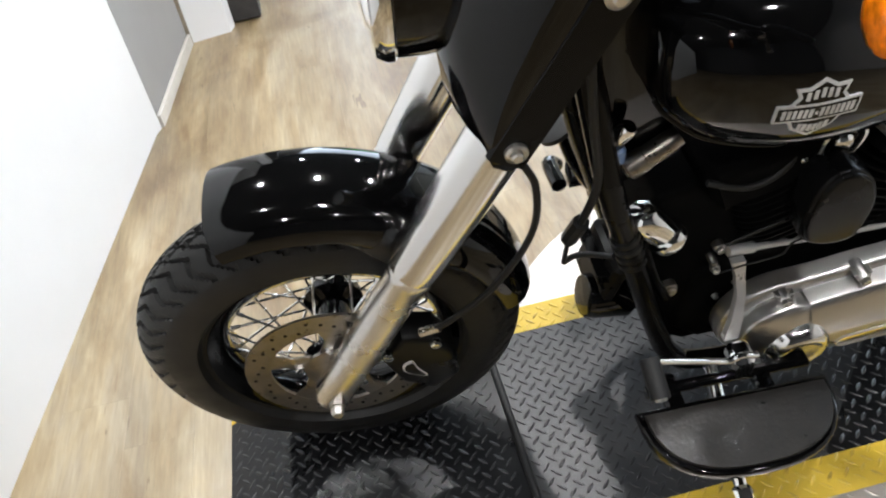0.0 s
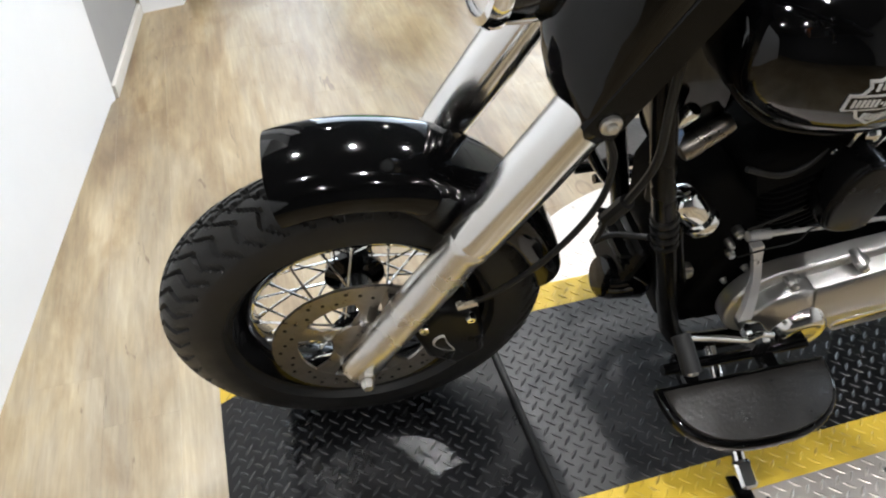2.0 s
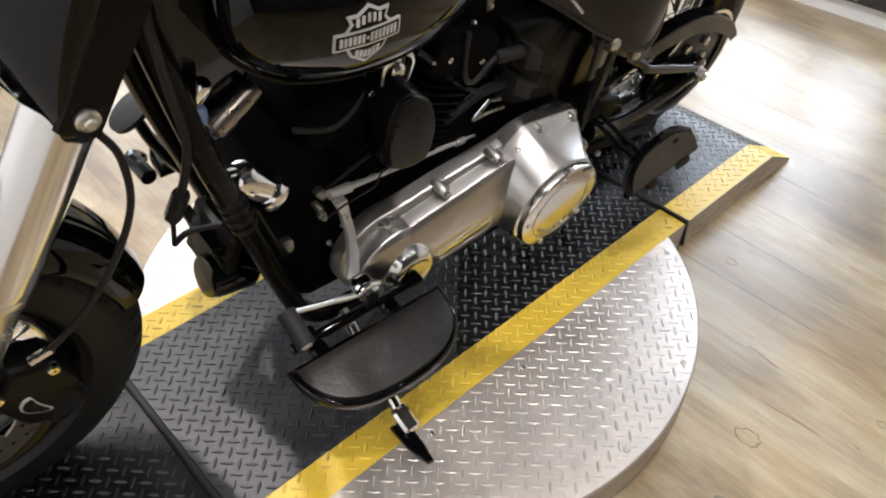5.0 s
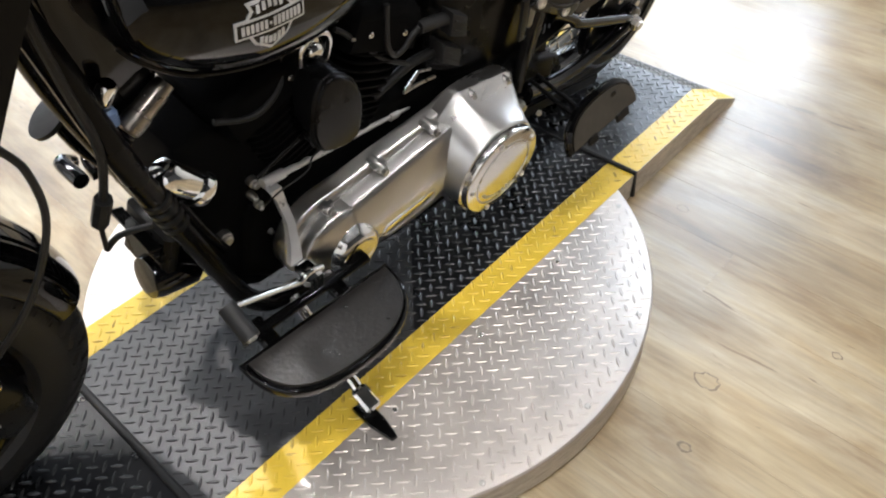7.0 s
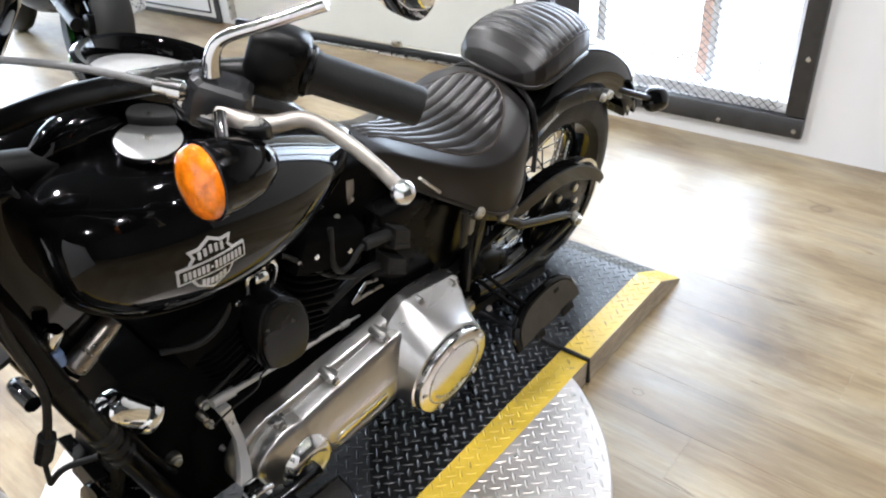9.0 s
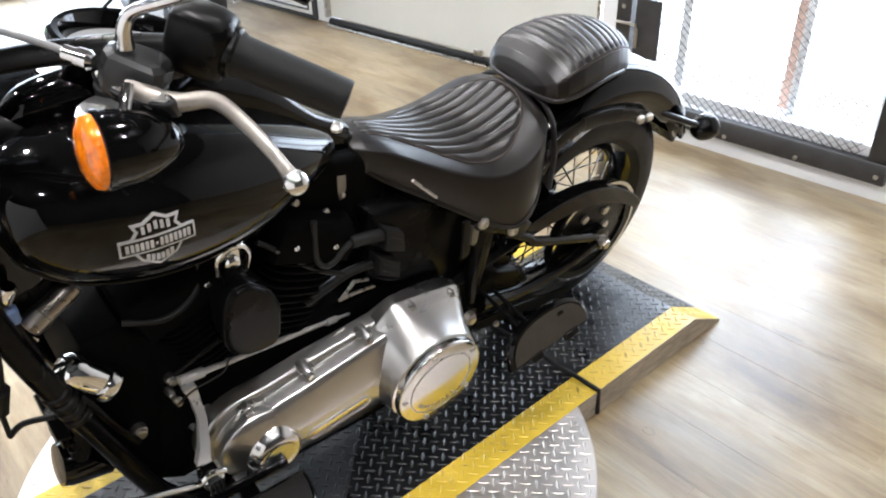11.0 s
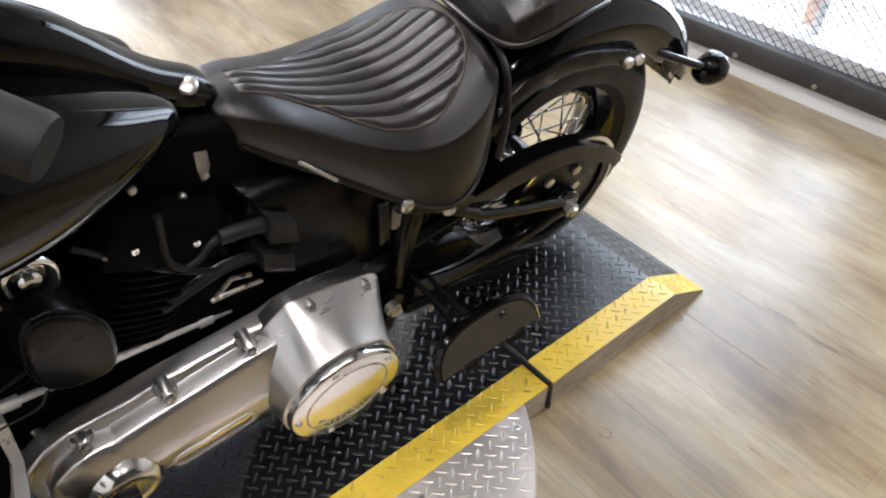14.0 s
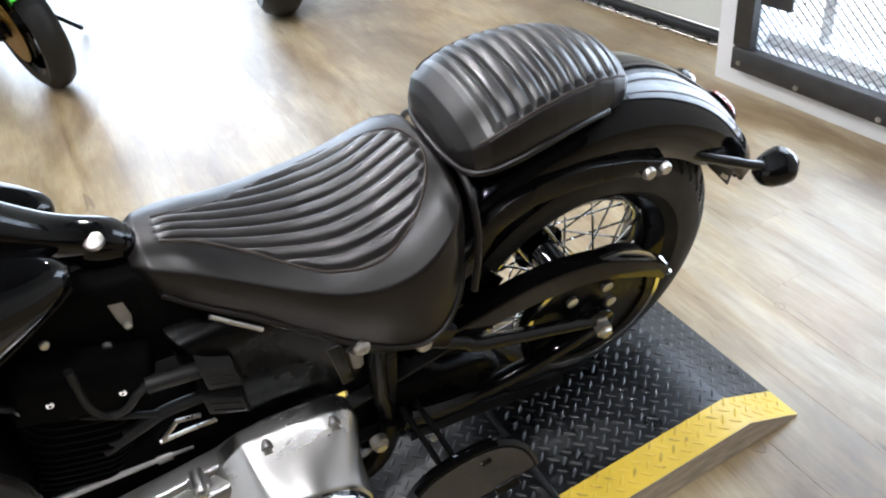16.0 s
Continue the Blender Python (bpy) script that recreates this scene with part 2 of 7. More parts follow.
GOLD = mat("gold_anodised", (0.42, 0.25, 0.05), 0.3, 1.0, vary=0.2, vary_scale=30)
LAMP_GLOW = mat("lamp_lens", (1, 1, 1), 0.4, emit=(1.0, 0.95, 0.88), emit_w=30)
BLUE_PLASTIC = mat("blue_plastic", (0.18, 0.28, 0.5), 0.35, vary=0.1)
PAPER = mat("white_paper", (0.8, 0.8, 0.8), 0.7, vary=0.03)
TAIL_RED = mat("red_lens", (0.25, 0.01, 0.01), 0.15, coat=0.5)
WOOD = wood_floor()
KNOT = mat("knot_stain", (0.17, 0.135, 0.095), 0.5, vary=0.4, vary_scale=150)

from mathutils.bvhtree import BVHTree


# ---- mesh helpers ----
def finish(name, bm, material, angle=40):
    bmesh.ops.recalc_face_normals(bm, faces=bm.faces)
    me = bpy.data.meshes.new(name)
    bm.to_mesh(me)
    bm.free()
    for m in material if isinstance(material, (list, tuple)) else (material,):
        me.materials.append(m)
    me.polygons.foreach_set("use_smooth", [True] * len(me.polygons))
    me.set_sharp_from_angle(angle=radians(angle))
    return me


def part(name, bm, material, parent=None, label="", m=None, angle=40):
    """One mesh object from a bmesh, under a thing or a part."""
    if m is not None:
        bm.transform(m)
    ob = new(name, finish(name, bm, material, angle))
    ob.parent = parent
    return tagged(ob, label)


def thing(name, label, category, m=None, group=""):
    ob = new(name)
    ob.empty_display_size = 0.05
    if m is not None:
        ob.matrix_world = m
    return tagged(ob, label, category, group)


def ring_faces(bm, rings, closed_u=True, cap=True, closed_v=False):
    n = len(rings[0])
    seq = list(zip(rings, rings[1:])) + ([(rings[-1], rings[0])] if closed_v else [])
    for a, b in seq:
        for i in range(n if closed_u else n - 1):
            j = (i + 1) % n
            bm.faces.new((a[i], a[j], b[j], b[i]))
    if cap and closed_u and not closed_v:
        bm.faces.new(list(reversed(rings[0])))
        bm.faces.new(rings[-1])


def loft(bm, sections, closed_u=True, cap=True, closed_v=False):
    ring_faces(bm, [[bm.verts.new(p) for p in s] for s in sections], closed_u, cap, closed_v)
    return bm


def spline(pts, per=8):
    """A smooth line through the points."""
    P = [Vector(p) for p in pts]
    out = []
    for i in range(len(P) - 1):
        a, b, c, d = P[max(i - 1, 0)], P[i], P[i + 1], P[min(i + 2, len(P) - 1)]
        for k in range(per):
            t = k / per
            out.append(0.5 * ((2 * b) + (c - a) * t + (2 * a - 5 * b + 4 * c - d) * t * t + (3 * b - a - 3 * c + d) * t ** 3))
    return out + [P[-1]]


def tube(bm, pts, r, seg=12, smooth=0, cap=True, squash=1.0):
    """A round bar along the points; r is one radius or one for each point."""
    n0 = len(pts)
    rs = [r] * n0 if isinstance(r, (int, float)) else list(r)
    if smooth:
        fine = spline(pts, smooth)
        rs = [rs[min(int(i / smooth), n0 - 1)] + (rs[min(int(i / smooth) + 1, n0 - 1)] - rs[min(int(i / smooth), n0 - 1)]) * (i / smooth % 1) for i in range(len(fine))]
    else:
        fine = [Vector(p) for p in pts]
    up, rings = None, []
    for i, p in enumerate(fine):
        d = (fine[min(i + 1, len(fine) - 1)] - fine[max(i - 1, 0)]).normalized()
        if up is None:
            up = d.orthogonal().normalized()
        up = (up - d * up.dot(d)).normalized()
        side = d.cross(up)
        rings.append([p + (up * math.cos(a) + side * math.sin(a) * squash) * rs[i] for a in (2 * math.pi * k / seg for k in range(seg))])
    return loft(bm, rings, True, cap)


def lathe(bm, profile, origin, axis, seg=32, cap=True):
    """Turned shape: profile of (radius, height along the axis)."""
    axis, o = Vector(axis).normalized(), Vector(origin)
    u = axis.orthogonal().normalized()
    w = axis.cross(u)
    rings = [[o + axis * h + (u * math.cos(a) + w * math.sin(a)) * max(r, 1e-4) for a in (2 * math.pi * k / seg for k in range(seg))] for r, h in profile]
    return loft(bm, rings, True, cap)


def turned_ring(bm, profile, origin, axis, seg=48):
    """A closed ring: the profile is a closed loop of (radius, height)."""
    axis, o = Vector(axis).normalized(), Vector(origin)
    u = axis.orthogonal().normalized()
    w = axis.cross(u)
    rings = [[o + axis * h + (u * math.cos(a) + w * math.sin(a)) * r for r, h in profile] for a in (2 * math.pi * k / seg for k in range(seg))]
    return loft(bm, rings, True, False, True)


def offset(outline, d):
    """The outline (counter-clockwise or not), moved inwards by d."""
    n, out = len(outline), []
    area = sum(outline[i][0] * outline[(i + 1) % n][1] - outline[(i + 1) % n][0] * outline[i][1] for i in range(n))
    s = 1 if area > 0 else -1
    for i in range(n):
        a, b, c = Vector(outline[i - 1]), Vector(outline[i]), Vector(outline[(i + 1) % n])
        e, f = (b - a).normalized(), (c - b).normalized()
        nn = Vector((-e.y - f.y, e.x + f.x)) * s
        k = max(0.35, 1 + e.dot(f))
        out.append(tuple(b + nn * d / k))
    return out


def plate(bm, outline, y0, y1, bevel=0.003, steps=2, axis="y", back_bevel=False):
    """A solid with the outline (x, z) from y0 to y1, its edge at y1 rounded. axis z: the outline is (x, y)."""
    s = 1 if y1 > y0 else -1

    def put(o, y):
        return [(p[0], y, p[1]) if axis == "y" else (p[0], p[1], y) for p in o]

    secs = [put(outline, y0)]
    if back_bevel:
        secs = [put(offset(outline, bevel), y0), put(outline, y0 + s * bevel)]
    for k in range(steps + 1):
        a = math.pi / 2 * k / steps
        secs.append(put(offset(outline, bevel * (1 - math.cos(a))), y1 - s * bevel * (1 - math.sin(a))))
    return loft(bm, secs)


def box(bm, c, size, bevel=0.003, m=None):
    x, y, z = (v / 2 for v in size)
    b = min(bevel, x * 0.9, y * 0.9, z * 0.9)
    o = [(-x + b, -y), (x - b, -y), (x, -y + b), (x, y - b), (x - b, y), (-x + b, y), (-x, y - b), (-x, -y + b)]
    t = Matrix.Translation(c) @ (m or Matrix())
    secs = []
    for zz, q in ((-z, b), (-z + b, 0), (z - b, 0), (z, b)):
        secs.append([t @ Vector((p[0], p[1], zz)) for p in (offset(o, q) if q else o)])
    return loft(bm, secs)


def bolt(bm, pos, axis, r=0.007, h=0.006, seg=6):
    return lathe(bm, [(r, -0.002), (r, h * 0.8), (r * 0.8, h), (r * 0.35, h), (r * 0.3, h * 0.7)], pos, axis, seg if seg > 6 else 6)


def arc(cx, cz, r, a0, a1, n=10):
    return [(cx + r * math.cos(radians(a0 + (a1 - a0) * k / n)), cz + r * math.sin(radians(a0 + (a1 - a0) * k / n))) for k in range(n + 1)]


BM = bmesh.new


# ---- the room ----
def wall_slab(name, p0, p1, z0, z1, thick, material, label, openings=(), kind="structure"):
    """A wall between two floor points; its face is on the left of p0 -> p1; openings are (from, to, bottom, top) along it."""
    a, b = Vector((*p0, 0)), Vector((*p1, 0))
    d = (b - a).normalized()
    n = Vector((-d.y, d.x, 0))
    length = (b - a).length
    xs = sorted({0.0, length, *(v for o in openings for v in o[:2])})
    zs = sorted({z0, z1, *(v for o in openings for v in o[2:])})
    bm = BM()
    for i in range(len(xs) - 1):
        for k in range(len(zs) - 1):
            u, v = (xs[i] + xs[i + 1]) / 2, (zs[k] + zs[k + 1]) / 2
            if any(o[0] < u < o[1] and o[2] < v < o[3] for o in openings):
                continue
            c = [a + d * xx - n * yy + Vector((0, 0, zz)) for xx in xs[i:i + 2] for yy in (0, thick) for zz in zs[k:k + 2]]
            q = [bm.verts.new(p) for p in c]
            for f in ((0, 1, 3, 2), (4, 6, 7, 5), (0, 4, 5, 1), (2, 3, 7, 6), (0, 2, 6, 4), (1, 5, 7, 3)):
                bm.faces.new([q[j] for j in f])
    bmesh.ops.remove_doubles(bm, verts=bm.verts, dist=1e-5)
    seen, twice = {}, []
    for f in bm.faces:
        key = tuple(round(v, 4) for v in f.calc_center_median())
        if key in seen:
            twice += [f, seen[key]]
        seen[key] = f
    bmesh.ops.delete(bm, geom=twice, context="FACES_ONLY")
    return tagged(part(name, bm, material, angle=30), label, "wall", kind=kind)


bm = BM()
box(bm, (1.2, 0.6, -0.06), (9.0, 10.0, 0.108), 0.002)
floor = tagged(part("floor", bm, WOOD), "light tan wood-look plank floor with a satin sheen", "floor", kind="structure")

# the room's right wall, with the barred window
RW0, RW1 = (3.25, -4.3), (2.955, 0.885)
RD = (Vector(RW0) - Vector(RW1)).normalized()       # along the wall, from its end by the roller door


def on_right_wall(s, out, z):
    """A place s metres from the wall's end, out metres in front of its face."""
    p = Vector(RW1) + RD * s
    return Vector((p.x, p.y, z)) + Vector((-1, 0, 0)) * out


W0, W1, WB, WT = 0.157, 1.13, 0.15, 2.1
wall_slab("wall_east", RW0, RW1, 0, CEIL, 0.16, WALL, "white painted wall around a barred window",
          [((Vector(RW0) - Vector(RW1)).length - W1, (Vector(RW0) - Vector(RW1)).length - W0, WB, WT)])
wall_slab("wall_east_return", RW1, (3.16, 1.0), 0, CEIL, 0.05, WALL, "short white painted wall return by the roller door")
wall_slab("wall_north", (3.6, 5.2), (-3.0, 5.2), 0, CEIL, 0.15, WALL, "white painted far wall of the showroom", [(0.9, 3.35, 0.1, 2.85)])
# added walls out of view, kept dark for the reflections in the black paint
wall_slab("wall_west_far", (-3.0, 5.2), (-3.0, -4.3), 0, CEIL, 0.15, DARK_WALL, "unseen dark side wall closing the showroom")
wall_slab("wall_south", (-3.0, -4.3), (3.25, -4.3), 0, CEIL, 0.15, DARK_WALL, "unseen dark wall closing the room behind the viewer")
wall_slab("wall_east_far", (2.985, 2.97), (2.76, 5.2), 0, CEIL, 0.15, WALL, "white painted wall beside the roller door")

bm = BM()
box(bm, (0.3, 0.45, CEIL + 0.05), (7.2, 10.0, 0.1), 0.002)
tagged(part("ceiling", bm, CEILING), "dark ceiling with round recessed spots", "ceiling", kind="structure")

# white partition on the front side, and the grey recess beyond it
bm = BM()
o = [(-0.509, 1.535), (-0.495, 1.565), (-0.56, 1.58), (-1.5, 1.4), (-1.5, -2.6), (-1.146, -2.6)]
plate(bm, o, 0.0, 1.75, 0.004, axis="z")
tagged(part("wall_partition", bm, WALL), "smooth bright white partition wall standing on the floor", "wall", kind="structure")
bm = BM()
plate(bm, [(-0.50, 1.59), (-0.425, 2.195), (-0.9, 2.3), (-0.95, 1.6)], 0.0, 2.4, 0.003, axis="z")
tagged(part("wall_recess", bm, SHADED_GREY_WALL), "shaded grey painted wall in a recess", "wall", kind="structure")
bm = BM()
plate(bm, [(-0.485, 1.572), (-0.41, 2.19), (-0.424, 2.193), (-0.499, 1.575)], 0.0, 0.045, 0.003, axis="z")
tagged(part("baseboard", bm, BASE_TRIM), "low pale baseboard strip along the grey recess", "baseboard", kind="structure")
bm = BM()
plate(bm, [(-0.41, 2.2), (-0.256, 2.232), (-0.24, 2.28), (-0.42, 2.35)], 0.0, 2.4, 0.003, axis="z")
tagged(part("wall_pier", bm, WALL), "white painted pier at the end of the recess", "wall", kind="structure")
bm = BM()
box(bm, (-0.19, 2.36, 1.05), (0.13, 0.13, 2.08), 0.004)
tagged(part("trim", bm, DARK_STEEL), "dark grey post beside the white pier", "post", kind="structure")


def window():
    """Steel frame on the wall's face, expanded-metal mesh, bright outdoors behind."""
    w = tagged(new("window_1"), "window with a dark bolted steel frame and expanded metal mesh", "window", kind="structure")
    fw = 0.085
    for nm, s0, s1, z0, z1 in (("window_frame", W0 - 0.066, W1 + 0.066, WB - 0.082, WB), ("window_frame", W0 - 0.066, W1 + 0.066, WT, WT + fw),
                               ("window_frame", W0 - 0.066, W0, WB, WT), ("window_frame", W1, W1 + 0.066, WB, WT)):
        bm = BM()
        a, b = on_right_wall(s0, 0.0, z0), on_right_wall(s1, 0.0, z0)
        loft(bm, [[Vector((p.x - q, p.y, z)) for q, z in ((0.004, z0), (0.03, z0 + 0.003), (0.034, z0 + 0.008), (0.034, z1 - 0.008), (0.03, z1 - 0.003), (0.004, z1))] for p in (a, b)])
        part(nm, bm, DARK_STEEL, w)
    for s, z in [(0.344 + 0.276 * k, WB - 0.062) for k in range(3)] + [(W0 - 0.035, 0.1 + 0.4 * k) for k in range(5)] + [(W1 + 0.04, 0.1 + 0.27 * k) for k in range(7)]:
        bm = BM()
        bolt(bm, on_right_wall(s, 0.034, z), (-1, 0, 0), 0.0085, 0.005, 12)
        part("bolt", bm, STEEL, w)
    # diamonds of expanded metal
    bm = BM()
    dx, dz, r = 0.034, 0.0145, 0.0011
    n = int((W1 - W0) / dx)
    for i in range(n):
        for k in range(int((1.15 - WB) / dz)):
            s, z = W0 + (i + 0.5 * (k % 2)) * dx, WB + k * dz
            for e in (1, -1):
                a, b = on_right_wall(s, 0.012, z), on_right_wall(s + e * dx / 2, 0.012, z + dz)
                up = Vector((0, 0, r))
                q = [bm.verts.new(v) for v in (a - up, b - up, b + up, a + up, a + up + Vector((0.004, 0, 0)), b + up + Vector((0.004, 0, 0)))]
                bm.faces.new(q[:4])
                bm.faces.new((q[3], q[2], q[5], q[4]))
    tagged(part("mesh", bm, DARK_STEEL, w, "dark expanded metal mesh"), kind="stuff")
    # sliding latch on a steel plate
    bm = BM()
    loft(bm, [[on_right_wall(s, 0.022, z) for s, z in ((0.175, 0.31), (0.285, 0.31), (0.285, 0.54), (0.175, 0.54))], [on_right_wall(s, 0.03, z) for s, z in ((0.175, 0.31), (0.285, 0.31), (0.285, 0.54), (0.175, 0.54))]])
    lp = part("latch_plate", bm, DARK_STEEL, w)
    bm = BM()
    tube(bm, [on_right_wall(0.10, 0.045, 0.44), on_right_wall(0.185, 0.045, 0.44), on_right_wall(0.195, 0.045, 0.42), on_right_wall(0.195, 0.045, 0.35)], 0.006, 8)
    part("latch", bm, ZINC, lp)
    # the thin mullions of the glazing behind, and the brick post outside
    for s, wide in ((0.325, 0.04), (0.79, 0.03), (W1 - 0.03, 0.035)):
        bm = BM()
        box(bm, on_right_wall(s, -0.1, (WB + WT) / 2), (0.03, wide, WT - WB), 0.003)
        part("mullion", bm, WALL, w)
    bm = BM()
    box(bm, on_right_wall((W0 + W1) / 2, -0.08, WB + 0.02), (0.11, W1 - W0, 0.04), 0.004)
    part("window_sill", bm, WALL, w)


window()
bm = BM()
loft(bm, [[(3.95, -2.0, -0.02), (3.95, 2.2, -0.02)], [(3.95, -2.0, 3.0), (3.95, 2.2, 3.0)]], False, False)
tagged(part("backdrop", bm, DAYLIGHT), "overexposed bright outdoors behind the window", "backdrop", kind="structure")
bm = BM()
box(bm, on_right_wall(0.735, -0.19, 1.1), (0.05, 0.06, 2.2), 0.004)
tagged(part("brick_post", bm, BRICK), "sunlit orange brick post outside the window", "post", kind="structure")


DOOR_TURN = Matrix.Translation((3.15, 1.1, 0)) @ Matrix.Rotation(radians(5.7), 4, "Z") @ Matrix.Translation((-3.165, -1.1, 0))


def roller_door():
    d = tagged(new("door_1"), "closed pale grey roller door with a black rubber bottom seal", "door", kind="structure")
    d.matrix_world = DOOR_TURN
    bm = BM()
    box(bm, (3.19, 1.99, 0.32), (0.05, 1.9, 0.54), 0.004)
    part("door_panel", bm, DOOR_PAINT, d)
    for k in range(4):
        bm = BM()
        box(bm, (3.19, 1.99, 0.595 + 0.27 + k * 0.55), (0.05, 1.9, 0.54), 0.006)
        part("door_panel", bm, DOOR_PAINT, d)
    bm = BM()
    tube(bm, [(3.165, 1.04, 0.022), (3.165, 2.94, 0.022)], 0.022, 10)
    part("rubber_seal", bm, RUBBER, d, "black rubber bottom seal")
    bm = BM()
    box(bm, (3.14, 1.99, 0.006), (0.03, 1.9, 0.01), 0.002)
    part("threshold", bm, STEEL, d)
    for y in (1.035, 2.945):
        bm = BM()
        box(bm, (3.15, y, 1.25), (0.05, 0.018, 2.4), 0.003)
        part("track", bm, STEEL, d, "galvanised door track")
    bm = BM()
    box(bm, (3.155, 1.75, 0.06), (0.02, 0.06, 0.03), 0.003)
    part("bracket", bm, STEEL, d)


roller_door()


def poster(x, y0, y1, z0, z1):
    """A framed print standing on the floor against the far east wall; x, y along the wall."""
    p = thing("picture_frame", "tall grey framed print with a white mount leaning on the wall", "picture", Matrix.Translation((2.985, 2.97, 0)) @ Matrix.Rotation(radians(5.8), 4, "Z"))
    bm = BM()
    box(bm, (x - 0.012, (y0 + y1) / 2, (z0 + z1) / 2), (0.02, y1 - y0, z1 - z0), 0.003)
    part("frame", bm, DARK_STEEL, p)
    bm = BM()
    box(bm, (x - 0.026, (y0 + y1) / 2, (z0 + z1) / 2), (0.006, y1 - y0 - 0.06, z1 - z0 - 0.06), 0.002)
    part("mount", bm, PAPER, p)
    bm = BM()
    turned = [(y0 + 0.06, z0 + 0.06), (y1 - 0.06, z0 + 0.06), (y1 - 0.06, z1 - 0.06), (y0 + 0.06, z1 - 0.06)]
    for i in range(4):
        a, b = turned[i], turned[(i + 1) % 4]
        tube(bm, [(x - 0.031, *a), (x - 0.031, *b)], 0.006, 6)
    part("inner_border", bm, DARK_STEEL, p)


poster(0.0, 0.11, 1.10, 0.002, 1.25)

for x, y, watts in SPOTS:
    s = thing("ceiling_spot", "small round recessed ceiling spot, switched on", "ceiling light", Matrix.Translation((x, y, CEIL)), "ceiling spots")
    bm = BM()
    turned_ring(bm, [(0.045, -0.001), (0.06, -0.001), (0.06, -0.008), (0.047, -0.006)], (0, 0, 0), (0, 0, 1), 32)
    part("trim_ring", bm, BASE_TRIM, s)
    bm = BM()
    lathe(bm, [(0.044, -0.002), (0.044, -0.004)], (0, 0, 0), (0, 0, 1), 24)
    part("lens", bm, LAMP_GLOW, s)
    area_lamp("spot_light", Matrix.Translation((x, y, CEIL - 0.012)), 0.09, 0.09, watts, (1.0, 0.96, 0.905), "DISK", 150)
bm = BM()
loft(bm, [[(-2.6, 5.6, -0.02), (3.4, 5.6, -0.02)], [(-2.6, 5.6, 3.1), (3.4, 5.6, 3.1)]], False, False)
tagged(part("backdrop_north", bm, DAYLIGHT), "overexposed daylight behind the far shop front opening", "backdrop", kind="structure")
area_lamp("window_light", look((3.6, 0.2, 1.2), (2.4, 0.2, 0.9)), 0.9, 1.9, WINDOW_W, (0.80, 0.91, 1.0))


# ---- the turntable and its ramps ----
H = 0.077
PX0, PX1 = 0.312, 1.5         # the seams
PW = 0.293                    # half the platform's width
STRIPE = 0.072
LIT_EDGE = 1.035                 # where the deck's painted lit part ends, along x - y
DC, DR = (0.906, 0.0), 0.601


def lug(bm, x, y, z, turn, slope=0.0, mi=0, size=1.0):
    """One raised lens-shaped lug of tread plate."""
    l, w, h = 0.0135 * size, 0.0036 * size, 0.0015
    c, s = math.cos(turn), math.sin(turn)
    ring = [(-l, 0, 0), (-l * 0.5, -w * 0.8, 0), (0, -w, 0), (l * 0.5, -w * 0.8, 0), (l, 0, 0), (l * 0.5, w * 0.8, 0), (0, w, 0), (-l * 0.5, w * 0.8, 0)]
    top = [(-l * 0.6, 0, h), (0, -w * 0.35, h), (l * 0.6, 0, h), (0, w * 0.35, h)]
    v = [bm.verts.new((x + a * c - b * s, y + a * s + b * c, z + e + slope * (a * c - b * s) - (0.0003 if e == 0 else 0))) for a, b, e in ring + top]
    r, t = v[:8], v[8:]
    fs = [(r[0], r[1], t[0]), (r[1], r[2], t[1], t[0]), (r[2], r[3], t[1]), (r[3], r[4], t[2], t[1]), (r[4], r[5], t[2]), (r[5], r[6], t[3], t[2]), (r[6], r[7], t[3]), (r[7], r[0], t[0], t[3]), tuple(t)]
    for f in fs:
        bm.faces.new(f).material_index = mi


def lattice(x0, x1, y0, y1, pitch=0.0215):
    """Lug places, each turned a quarter against its neighbours, on a lattice at 45 degrees."""
    k = pitch / math.sqrt(2)
    for i in range(-200, 200):
        for j in range(-200, 200):
            x, y = 0.906 + (i + j) * k, (i - j) * k
            if x0 < x < x1 and y0 < y < y1:
                yield x, y, radians(45 if (i + j) % 2 else -45) + (0 if (i % 2 == j % 2) else 0), (i + j) % 2


